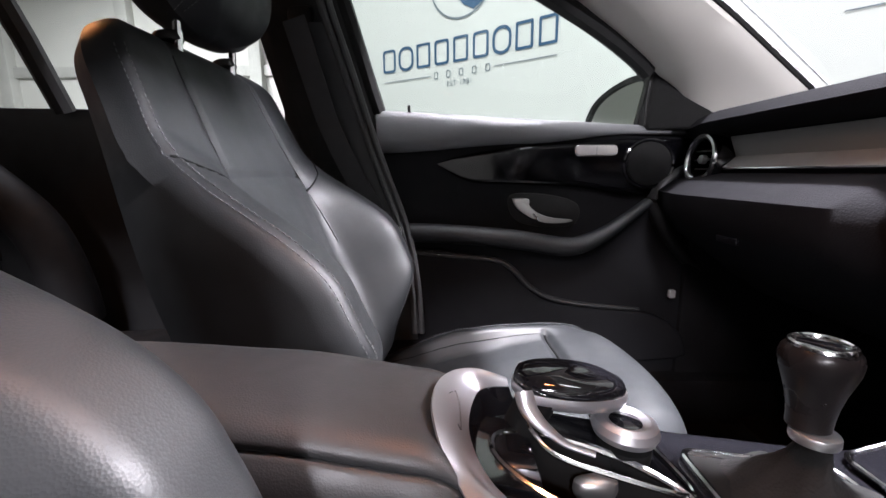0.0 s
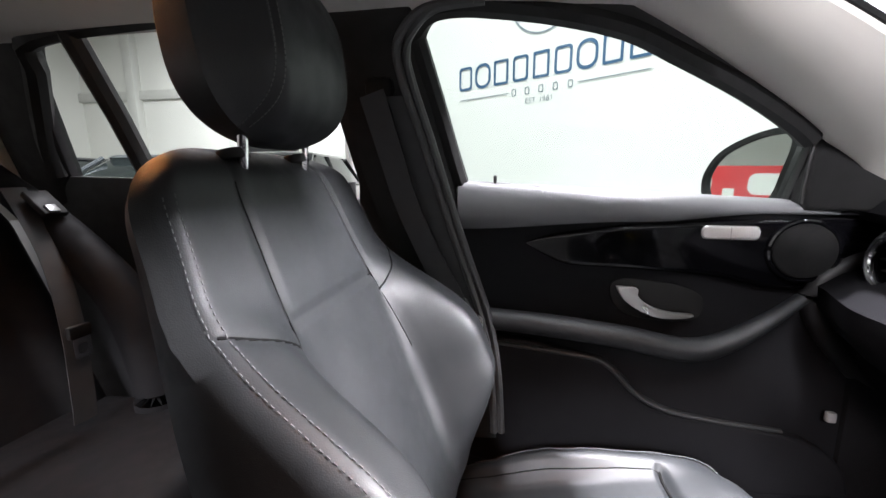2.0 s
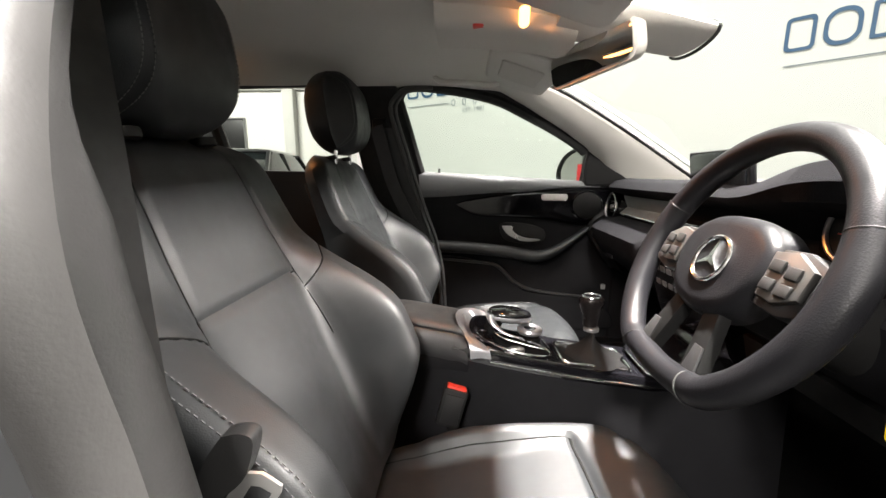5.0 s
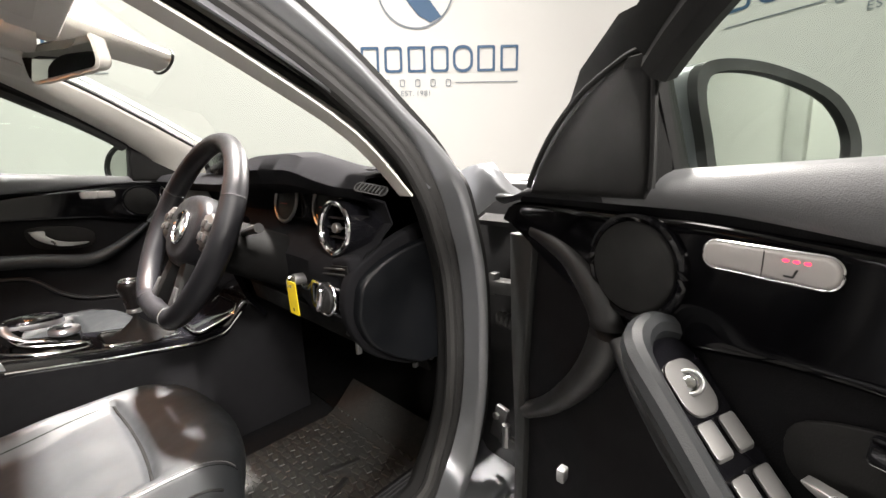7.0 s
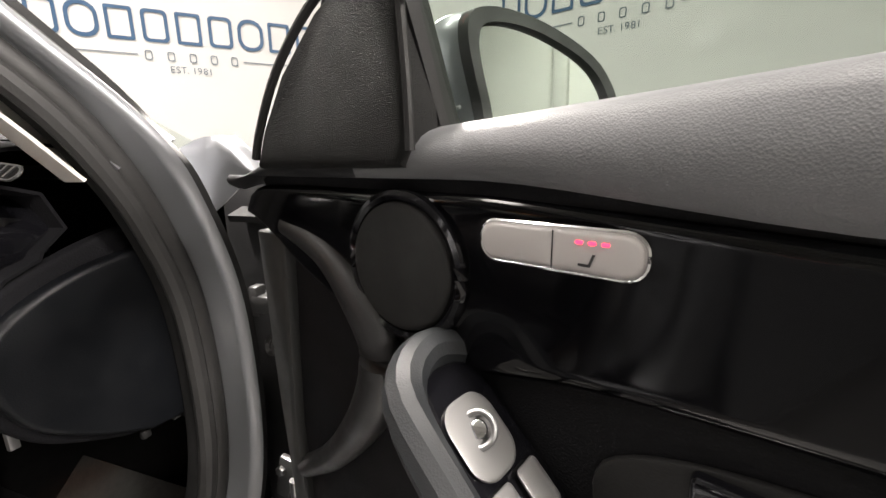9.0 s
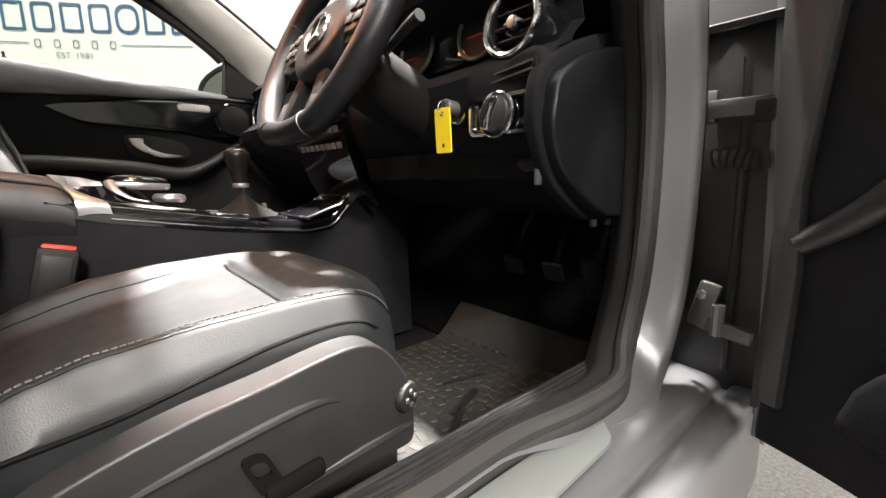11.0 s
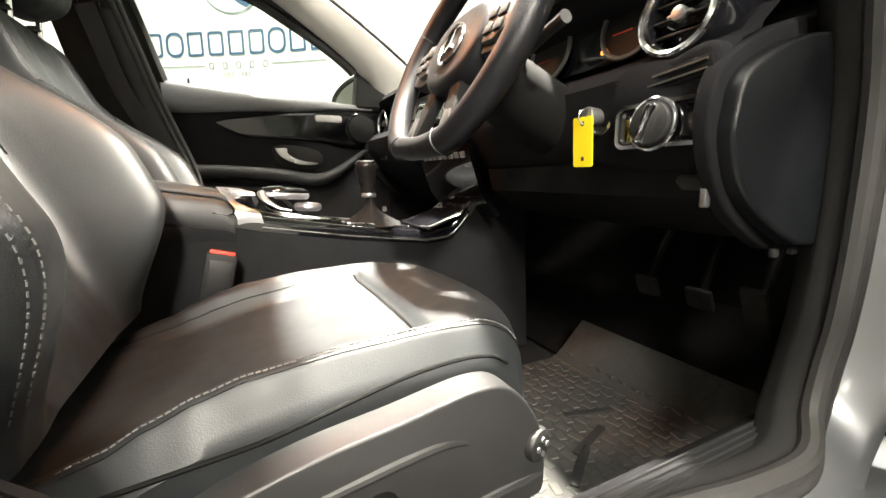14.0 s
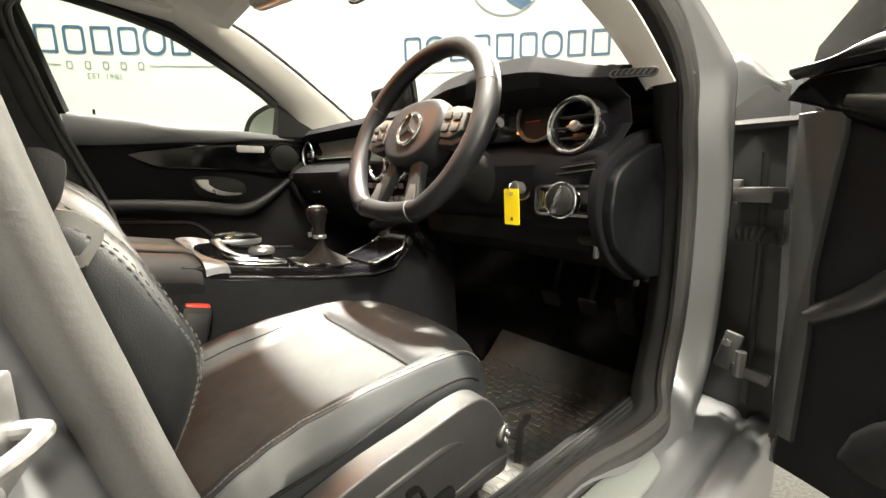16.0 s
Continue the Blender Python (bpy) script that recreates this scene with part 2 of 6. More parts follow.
def join(*bms):
    """One bmesh out of several."""
    out = bms[0]
    for b in bms[1:]:
        me = bpy.data.meshes.new("tmp")
        b.to_mesh(me)
        b.free()
        out.from_mesh(me)
        bpy.data.meshes.remove(me)
    return out


def loft(rings, caps=True, wrap=True):
    """Skin over rings of as many points each."""
    bm = bmesh.new()
    vs = [[bm.verts.new(p) for p in r] for r in rings]
    n = len(rings[0])
    for a, b in zip(vs, vs[1:]):
        for i in range(n if wrap else n - 1):
            j = (i + 1) % n
            bm.faces.new((a[i], a[j], b[j], b[i]))
    if caps and wrap:
        bm.faces.new(vs[0])
        bm.faces.new(vs[-1])
    return bm


def smooth_line(points, n=8, closed=False):
    """A Catmull-Rom curve through the points."""
    p = [Vector(q) for q in points]
    out = []
    m = len(p)
    for i in range(m if closed else m - 1):
        a, b, c, d = (p[(i + k) % m] if closed else p[min(max(i + k, 0), m - 1)] for k in (-1, 0, 1, 2))
        for k in range(n):
            t = k / n
            out.append(0.5 * ((2 * b) + (c - a) * t + (2 * a - 5 * b + 4 * c - d) * t * t + (3 * b - a - 3 * c + d) * t ** 3))
    if not closed:
        out.append(p[-1])
    return out


def smooth_pairs(rows, n=5):
    return [(p.x, p.y) for p in smooth_line([(a, b, 0) for a, b in rows], n)]


def tube(points, radius, sides=10, closed=False, squash=1.0, up=(0, 0, 1)):
    """A round or flattened bar along a line; radius may be a list or one number."""
    p = [Vector(q) for q in points]
    m = len(p)
    rings = []
    for i in range(m):
        a = p[i - 1] if (i or closed) else p[i]
        b = p[(i + 1) % m] if (i < m - 1 or closed) else p[i]
        d = (b - a).normalized()
        s = d.cross(Vector(up))
        s = s.normalized() if s.length > 1e-4 else d.cross(Vector((1, 0, 0))).normalized()
        u = s.cross(d)
        r = radius[i] if isinstance(radius, (list, tuple)) else radius
        rings.append([p[i] + r * (math.cos(k * math.tau / sides) * s + squash * math.sin(k * math.tau / sides) * u) for k in range(sides)])
    if closed:
        rings.append(rings[0])
        bm = loft(rings, caps=False)
        bmesh.ops.remove_doubles(bm, verts=bm.verts[:], dist=1e-6)
        return bm
    return loft(rings)


def prism(outline, place, depth, bevel=0.003, segments=2):
    """A plate: an outline of (a, b), laid by place(a, b, c) from c = 0 to c = depth, with rounded rims."""
    bm = bmesh.new()
    low = [bm.verts.new((a, b, 0)) for a, b in outline]
    high = [bm.verts.new((a, b, depth)) for a, b in outline]
    n = len(outline)
    top = bm.faces.new(high)
    bm.faces.new(low[::-1])
    for i in range(n):
        bm.faces.new((low[i], low[(i + 1) % n], high[(i + 1) % n], high[i]))
    if bevel:
        bmesh.ops.recalc_face_normals(bm, faces=bm.faces[:])
        bmesh.ops.bevel(bm, geom=[e for e in top.edges], offset=bevel, segments=segments, profile=0.5, affect="EDGES", clamp_overlap=True)
    for v in bm.verts:
        v.co = Vector(place(*v.co))
    return bm


def frame_prism(outer, inner, place, depth):
    """A flat frame between two outlines of as many points."""
    bm = bmesh.new()
    rows = [[bm.verts.new(place(a, b, c)) for a, b in o] for o, c in ((outer, 0), (outer, depth), (inner, depth), (inner, 0))]
    n = len(outer)
    for r, s in zip(rows, rows[1:] + rows[:1]):
        for i in range(n):
            bm.faces.new((r[i], r[(i + 1) % n], s[(i + 1) % n], s[i]))
    return bm


def disc(centre, axis, radius, depth, sides=40, bevel=0.002, squash=1.0):
    bm = bmesh.new()
    bmesh.ops.create_cone(bm, cap_ends=True, segments=sides, radius1=radius, radius2=radius, depth=depth)
    if bevel:
        bmesh.ops.bevel(bm, geom=[e for e in bm.edges if abs(e.verts[0].co.z - e.verts[1].co.z) < 1e-6], offset=bevel, segments=2, profile=0.5, affect="EDGES")
    bmesh.ops.scale(bm, vec=(1, squash, 1), verts=bm.verts)
    bm.transform(Matrix.Translation(centre) @ Vector(axis).to_track_quat("Z", "Y").to_matrix().to_4x4())
    return bm


def ring(centre, axis, major, minor, sides=48, squash=1.0, thick=1.0):
    q = Vector(axis).to_track_quat("Z", "Y").to_matrix()
    rings = []
    for i in range(sides):
        a = i * math.tau / sides
        rings.append([Vector(centre) + q @ Vector(((major + minor * math.cos(k * math.tau / 8)) * math.cos(a), squash * (major + minor * math.cos(k * math.tau / 8)) * math.sin(a), thick * minor * math.sin(k * math.tau / 8))) for k in range(8)])
    rings.append(rings[0])
    bm = loft(rings, caps=False)
    bmesh.ops.remove_doubles(bm, verts=bm.verts[:], dist=1e-6)
    return bm


def rounded(a0, b0, a1, b1, r, n=5):
    """Outline of a rounded rectangle."""
    out = []
    for ca, cb, s in ((a1 - r, b1 - r, 0), (a0 + r, b1 - r, 1), (a0 + r, b0 + r, 2), (a1 - r, b0 + r, 3)):
        out += [(ca + r * math.cos((s + k / n) * math.pi / 2), cb + r * math.sin((s + k / n) * math.pi / 2)) for k in range(n + 1)]
    return out


def sheet(rows, thick=0.0):
    """A curved sheet through rows of points, with a thickness if one is given."""
    bm = loft(rows, caps=False, wrap=False)
    if thick:
        bmesh.ops.recalc_face_normals(bm, faces=bm.faces[:])
        bmesh.ops.solidify(bm, geom=bm.faces[:], thickness=thick)
    return bm


def step(a, b, x):
    t = min(1, max(0, (x - a) / (b - a)))
    return t * t * (3 - 2 * t)


def groove(x, width=0.004):
    return math.exp(-(x / width) ** 2)


def slab(centre, lateral, deep, width, front, back, nv, nu=64, nb=20):
    """A padded body: rings across it at nv + 1 stations v in 0..1; front and back give the depth over s in -1..1."""
    rings = []
    for i in range(nv + 1):
        v = i / nv
        c, w = Vector(centre(v)), width(v)
        # stations crowd towards the rims
        S = [math.sin((-1 + 2 * k / nu) * math.pi / 2) * 0.35 + (-1 + 2 * k / nu) * 0.65 for k in range(nu + 1)]
        B = [1 - 2 * k / nb for k in range(1, nb)]
        r = [c + Vector(lateral) * s * w + Vector(deep) * front(s, v, s * w) for s in S]
        r += [c + Vector(lateral) * s * w + Vector(deep) * back(s, v, s * w) for s in B]
        rings.append(r)
    return loft(rings)


def rim(s, start, drop):
    """How far a padded surface falls off towards its edge."""
    t = max(0.0, (abs(s) - start) / (1 - start))
    return drop * (1 - math.sqrt(max(0.0, 1 - t * t)))


def stitches(line, gap=0.0075, size=(0.0040, 0.0010, 0.0010)):
    """Thread stitches along a line of points."""
    bm = bmesh.new()
    p = [Vector(q) for q in line]
    left = 0.0
    for a, b in zip(p, p[1:]):
        d = b - a
        while left < d.length:
            m = Matrix.Translation(a + d.normalized() * left) @ d.to_track_quat("X", "Z").to_matrix().to_4x4() @ Matrix.Diagonal((*size, 1))
            bmesh.ops.create_cube(bm, size=1.0, matrix=m)
            left += gap
        left -= d.length
    return bm


# ---- the hall ----
def hall():
    g = bmesh.new()
    bmesh.ops.create_grid(g, x_segments=1, y_segments=1, size=14.0)
    single("floor", g, FLOOR_MAT, "grey speckled carpet-like hall floor", "floor", "structure")
    c = box((28, 28, 0.2), (0, 0, 5.1), 0)
    single("ceiling", c, HALL, "pale painted hall ceiling", "ceiling", "structure")
    for name, size, at in (("wall_left", (24, 0.2, 5), (-1, 9.0, 2.5)), ("wall_right", (24, 0.2, 5), (-1, -9.0, 2.5)), ("wall_rear", (0.2, 18, 5), (-11.0, 0, 2.5)), ("wall_front", (0.2, 18, 5), (10.9, 0, 2.5))):
        single(name, box(size, at, 0), HALL, "off-white painted hall wall", "wall", "structure")


BACK_LINE = smooth_line([(-1.6, 4.83, 0), (-0.6, 4.23, 0), (0.38, 3.64, 0), (1.3, 2.98, 0), (2.2, 2.25, 0), (2.97, 1.48, 0), (3.7, 0.70, 0), (4.12, 0.22, 0), (4.28, -0.22, 0), (4.12, -0.75, 0), (3.9, -1.4, 0), (3.55, -2.55, 0), (3.1, -4.0, 0)], 8)


def along(line, s):
    """Point and direction at s metres along a line."""
    for a, b in zip(line, line[1:]):
        d = (b - a).length
        if s <= d:
            return a + (b - a) * (s / d), (b - a).normalized()
        s -= d
    return line[-1], (line[-1] - line[-2]).normalized()


def nearest(line, p):
    best, s, out = 9e9, 0.0, 0.0
    for a, b in zip(line, line[1:]):
        d = b - a
        k = min(1, max(0, (Vector(p) - a).dot(d) / d.length_squared))
        far = (a + d * k - Vector(p)).length
        if far < best:
            best, out = far, s + k * d.length
        s += d.length
    return out


def backdrop():
    rows = []
    for i, p in enumerate(BACK_LINE):
        d = (BACK_LINE[min(i + 1, len(BACK_LINE) - 1)] - BACK_LINE[max(i - 1, 0)]).normalized()
        q = p + Vector((-d.y, d.x, 0)) * 0.05
        rows.append([(p.x, p.y, 0), (p.x, p.y, 1.4), (p.x, p.y, 2.8), (p.x, p.y, 4.2), (q.x, q.y, 4.2), (q.x, q.y, 0)])
    single("backdrop", loft(rows), BACKDROP, "tall white curved studio wall with printed emblems", "wall", "structure")


def printed_sign(s0, zb, width):
    """Emblem, a row of plain blocks for the name, and two thin lines, laid 4 mm before the wall."""
    k = width / 1.72

    def put(a, b, c):
        p, d = along(BACK_LINE, s0 + a * k)
        n = Vector((d.y, -d.x, 0))
        return p + n * (0.006 + c) + Vector((0, 0, zb + b * k))

    p0, _ = along(BACK_LINE, s0)
    sign = thing("printed_sign", (p0.x, p0.y, zb), "blue and grey emblem printed on the white wall", "sign", "wall signs")
    shapes = []
    w, gap, h, t = 0.150, 0.045, 0.205, 0.021
    for i in range(9):
        a0 = -0.86 + i * (w + gap)
        a1 = a0 + w
        if i in (0, 3, 5):
            o, q = rounded(a0, 0, a1, h, 0.03), rounded(a0 + t, t, a1 - t, h - t, 0.02)
        elif i in (1, 6):
            o, q = rounded(a0 - 0.01, -0.004, a1 + 0.01, h + 0.004, 0.075), rounded(a0 + 0.012, t, a1 - 0.012, h - t, 0.055)
        else:
            o, q = rounded(a0, 0, a1, h, 0.012), rounded(a0 + t, t, a1 - t, h - t, 0.008)
        part("letter_block", frame_prism(o, q, put, 0.002), BLUE, sign)
    for i in range(5):
        a = -0.26 + i * 0.13
        part("small_block", frame_prism(rounded(a - 0.022, -0.115, a + 0.022, -0.055, 0.012), rounded(a - 0.015, -0.108, a + 0.015, -0.062, 0.008), put, 0.002), GREY_PRINT, sign)
    for a0, a1 in ((-0.85, -0.32), (0.32, 0.85)):
        part("line", prism([(a0 + (a1 - a0) * i / 8, -0.088) for i in range(9)] + [(a1 - (a1 - a0) * i / 8, -0.081) for i in range(9)], put, 0.002, 0), GREY_PRINT, sign)
    centre = 0.65
    R = 0.315
    o = [(R * math.cos(i * math.tau / 48), centre + R * math.sin(i * math.tau / 48)) for i in range(48)]
    q = [(a * 0.955, centre + (b - centre) * 0.955) for a, b in o]
    part("emblem_ring", frame_prism(o, q, put, 0.002), GREY_PRINT, sign)
    part("emblem_sweep", prism([(-0.16, 0.79), (-0.02, 0.84), (0.12, 0.80), (0.15, 0.70), (0.06, 0.63), (0.14, 0.52), (0.21, 0.43), (0.12, 0.385), (0.02, 0.44), (-0.08, 0.56), (-0.14, 0.62), (-0.05, 0.68), (0.02, 0.73), (-0.06, 0.77)], put, 0.002, 0), BLUE, sign)
    spot = -0.150
    for char, wide in (("E", 0.034), ("S", 0.034), ("T", 0.033), (".", 0.016), ("", 0.018), ("1", 0.028), ("9", 0.036), ("8", 0.036), ("1", 0.028)):
        if char:
            year_mark(char, 0.062 * k, put(spot + wide / 2, -0.17, 0.002), sign)
        spot += wide


def year_mark(char, size, at, sign):
    """One printed character of the founding year, flat on the wall."""
    text = bpy.data.curves.new("character", "FONT")
    text.body, text.size, text.align_x, text.align_y = char, size, "CENTER", "CENTER"
    ob = new("character", text)
    d = along(BACK_LINE, nearest(BACK_LINE, (at.x, at.y, 0)))[1]
    m = Matrix((Vector((d.x, d.y, 0)), Vector((0, 0, 1)), Vector((d.y, -d.x, 0)))).transposed().to_4x4()
    bpy.context.view_layer.update()
    me = bpy.data.meshes.new_from_object(ob.evaluated_get(bpy.context.evaluated_depsgraph_get()))
    bpy.data.objects.remove(ob)
    me.transform(Matrix.Translation(at - ORIGIN[sign]) @ m)
    me.materials.append(GREY_PRINT)
    new("character", me).parent = sign


hall()
backdrop()
for centre, zb, width in (((0.38, 3.64, 0), 1.895, 1.82), ((2.97, 1.48, 0), 1.82, 1.74), ((3.9, -1.4, 0), 2.08, 1.90)):
    printed_sign(nearest(BACK_LINE, centre), zb, width)

# ---- the car's shell ----
def side_y(z):
    """Half width of the inner shell over its height."""
    fall = (z - 1.0 + math.sqrt((z - 1.0) ** 2 + 0.001)) / 2
    return 0.70 + 0.035 * step(0.5, 0.7, z) - 0.5 * fall


BODY = thing("car", (0.3, 0, 0.25), "silver grey estate car body with the driver's door open", "car")
APERTURE = smooth_line([(x, -side_y(z) + 0.015 * step(0.3, 0.1, x) * step(1.1, 0.9, z) - 0.035 * step(0.7, 0.5, z) * step(0.62, 0.84, x) + 0.036 * step(0.80, 0.93, x), z) for x, z in ((0.255, 0.472), (0.33, 0.440), (0.5, 0.424), (0.64, 0.424), (0.745, 0.428), (0.83, 0.438), (0.888, 0.462), (0.922, 0.505), (0.940, 0.56), (0.949, 0.64), (0.948, 0.75), (0.938, 0.84), (0.913, 0.92), (0.876, 0.99), (0.828, 1.065), (0.75, 1.15), (0.65, 1.225), (0.54, 1.285), (0.42, 1.325), (0.28, 1.35), (0.14, 1.352), (0.065, 1.33), (0.028, 1.285), (0.033, 1.20), (0.052, 1.10), (0.078, 1.0), (0.096, 0.90), (0.111, 0.82), (0.127, 0.75), (0.149, 0.66), (0.176, 0.58), (0.212, 0.515))], 5, True)
FRONT_EDGE = [(0.022, -0.03), (0.024, 0.002), (0.028, 0.010), (0.034, 0.040), (0.038, 0.052), (0.046, 0.057), (0.056, 0.056), (0.060, 0.040), (0.062, 0.05), (0.066, 0.06)]
BACK_EDGE = [(0.010, -0.03), (0.012, 0.002), (0.016, 0.012), (0.048, 0.060), (0.062, 0.076), (0.076, 0.083), (0.084, 0.080), (0.095, 0.075), (0.105, 0.105), (0.17, 0.13)]



def aperture_band(offsets, closed=True):
    """A strip that runs round the door opening; offsets give (outwards in the side's plane, outwards from the car) at each station."""
    mid = Vector((0.45, 0, 0.9))
    rows = []
    n = len(APERTURE)
    for i, p in enumerate(APERTURE):
        d = (APERTURE[(i + 1) % n] - APERTURE[i - 1]).normalized()
        o = Vector((d.z, 0, -d.x))
        if o.dot(p - mid) < 0:
            o = -o
        rows.append([p + o * a + Vector((0, -b, 0)) for a, b in offsets(p)])
    rows.append(rows[0])
    return loft(rows, caps=False, wrap=False)


def pillar_steps(p):
    rear = step(0.30, 0.15, p.x) * step(0.46, 0.60, p.z) * step(1.33, 1.2, p.z)
    low = step(0.62, 0.5, p.z) * step(0.86, 0.60, p.x)
    top = step(1.0, 1.1, p.z)
    w = 0.048 - 0.008 * top - 0.010 * step(0.60, 0.84, p.x) * step(0.55, 0.7, p.z) + 0.035 * step(0.72, 0.82, p.x) * step(0.72, 0.55, p.z)
    steps = [(0.024, -0.03), (0.026, 0.004), (0.032, 0.010), (w, 0.032 - 0.012 * top), (w + 0.010, 0.040 - 0.012 * top), (w + 0.018, 0.034 - 0.01 * top), (w + 0.022, 0.02), (w + 0.03, 0.022), (w + 0.045, 0.05 - 0.02 * top), (w + 0.05, 0.085 - 0.045 * top)]
    steps = [(a * (1 - 0.8 * low), b * (1 - 0.7 * low)) for a, b in steps]
    front = step(0.80, 0.90, p.x) * step(0.42, 0.52, p.z) * step(1.06, 0.98, p.z)
    steps = [(a + (c - a) * front, b + (d - b) * front) for (a, b), (c, d) in zip(steps, FRONT_EDGE)]
    return [(a + (c - a) * rear, b + (d * (1 - 0.35 * top) - b) * rear) for (a, b), (c, d) in zip(steps, BACK_EDGE)]


def broad(p):
    """Where the seal is one wide soft roll: along the centre pillar."""
    return step(0.32, 0.20, p.x) * step(1.34, 1.25, p.z)


def seal_run(p):
    """A flat lip round most of the opening, a fat soft roll along the centre pillar."""
    w = broad(p)
    lip, roll = ((0.002, -0.014), (0.004, 0.002), (0.006, 0.007), (0.014, 0.012), (0.020, 0.012), (0.026, 0.011), (0.030, 0.0)), ((-0.017, -0.014), (-0.0165, 0.002), (-0.012, 0.011), (-0.004, 0.016), (0.004, 0.0155), (0.010, 0.011), (0.013, 0.0))
    return [(a + (c - a) * w, b + (d - b) * w) for (a, b), (c, d) in zip(lip, roll)]


part("seal_flange", aperture_band(seal_run), RUBBER, BODY, angle=75)
part("door_frame", aperture_band(lambda p: pillar_steps(p)[:6]), PAINT, BODY, "silver grey painted door opening", angle=75)
part("gap_rubber", aperture_band(lambda p: pillar_steps(p)[5:8]), DARK, BODY)


REAR = [p for p in APERTURE if p.x < 0.25 and 0.48 < p.z < 1.3]
rows = []
for p in REAR:
    rows.append([p + Vector((-a, -b, -0.25 * a * step(0.8, 0.55, p.z))) for a, b in ((0.098, 0.070), (0.102, 0.095), (0.108, 0.112), (0.120, 0.124), (0.15, 0.130), (0.20, 0.132), (0.30, 0.134))])
part("rear_door_edge", sheet(rows, 0.004), PAINT, BODY, "silver grey rear door edge with water drops")
cheek = []
for y, x, top in ((-0.708, 0.955, 1.025), (-0.722, 0.966, 1.034), (-0.738, 0.974, 1.038), (-0.753, 0.980, 1.038), (-0.770, 0.985, 1.022), (-0.790, 0.990, 0.998), (-0.805, 1.005, 0.985)):
    foot = min(top - 0.012, 0.915 - 0.9 * (y + 0.708))
    cheek.append([(x - 0.012 * (k / 6) ** 2 * step(-0.70, -0.76, y) + 0.010 * (k / 6) ** 4, y, foot + (top - foot) * k / 6) for k in range(7)] + [(x + 0.03, y, top + 0.002)])
part("pillar_cheek", sheet(cheek, 0.004), PAINT, BODY, "silver grey cheek at the pillar's foot", angle=70)
part("wing_rubber", tube(smooth_line([(1.045, -0.80, 0.41), (1.045, -0.797, 0.6), (1.042, -0.792, 0.78), (1.04, -0.788, 0.88)], 5), 0.006, 8), RUBBER, BODY)
part("hinge_pillar", box((0.05, 0.22, 0.70), (1.085, -0.765, 0.655), 0.015), HARD, BODY, "dark grey hinge pillar")
part("front_wing", prism([(1.06, 0.30), (1.06, 1.0), (1.4, 1.0), (2.3, 0.9), (2.3, 0.35), (1.75, 0.35), (1.6, 0.62), (1.3, 0.62), (1.15, 0.35)], lambda a, b, c: (a, -0.86 + c + 0.04 * step(0.8, 1.0, b), b), 0.02, 0.006), PAINT, BODY, "silver grey front wing")
# black in place of the wing's paint, so the shade sits in its colour
part("wing_top", sheet([[(x, y, z) for x, z in ((1.03, 0.93), (1.10, 0.955), (1.2, 0.975), (1.4, 0.98))] for y in (-0.83, -0.80, -0.76, -0.70)], 0.01), DARK, BODY, "upper return of the wing, blackened as if in shade")
part("door_seal", tube(APERTURE, 0.0125, 10, True, 1.0, (0, 1, 0)), RUBBER, BODY, "grey-black rubber door seal")
part("inner_trim", aperture_band(lambda p: [(-0.002, -0.008), (-0.002, -0.012), (-0.008, -0.018), (-0.010, -0.03), (-0.008, -0.05 + 0.018 * step(1.0, 1.1, p.z)), (-0.002, -0.062 + 0.026 * step(1.0, 1.1, p.z)), (0.03, -0.068 + 0.026 * step(1.0, 1.1, p.z))] if p.x < 0.3 and p.z > 0.45 else [(-0.004, -0.012), (-0.006, -0.03), (0.0, -0.04), (0.015, -0.055), (0.02, -0.06), (0.03, -0.06), (0.05, -0.06)]), INNER_TRIM, BODY, angle=75)

# sill with its bright plate
sill_rows = []
SILL = [(p.x, p.y) for p in smooth_line([(-0.60, 0.28, 0), (-0.65, 0.30, 0), (-0.665, 0.405, 0), (-0.68, 0.418, 0), (-0.695, 0.410, 0), (-0.708, 0.394, 0), (-0.74, 0.390, 0), (-0.775, 0.387, 0), (-0.790, 0.381, 0), (-0.796, 0.371, 0), (-0.804, 0.370, 0), (-0.810, 0.380, 0), (-0.822, 0.384, 0), (-0.838, 0.382, 0), (-0.848, 0.370, 0), (-0.852, 0.34, 0), (-0.852, 0.22, 0), (-0.80, 0.17, 0)], 4)]
for i in range(13):
    x = 0.10 + 0.96 * i / 12
    sill_rows.append([(x, y, z) for y, z in SILL])
part("sill", sheet(sill_rows, 0.004), PAINT, BODY, "silver grey painted door sill")
part("sill_carpet", box((0.98, 0.012, 0.135), (0.56, -0.640, 0.345), 0.004), CARPET, BODY)
part("left_sill", box((2.3, 0.20, 0.17), (-0.05, 0.745, 0.315), 0.02), CARPET, BODY)
part("sill_trim", prism([(0.27, -0.655), (0.90, -0.655), (0.90, -0.694), (0.27, -0.694)], lambda a, b, c: (a, b, 0.405 + c), 0.024, 0.006), HARD, BODY, "grey plastic sill strip")
for k in range(4):
    part("sill_rib", tube([(0.285 + 0.61 * i / 8, -0.6605 - 0.0082 * k, 0.4295) for i in range(9)], 0.0022, 6), SOFT, BODY)
plate = part("sill_plate", prism([(0.414, -0.709), (0.79, -0.715), (0.80, -0.722), (0.765, -0.757), (0.75, -0.764), (0.414, -0.775)], lambda a, b, c: (a, b, 0.394 + c), 0.006, 0.002), PLATE, BODY, "pale brushed metal sill plate")

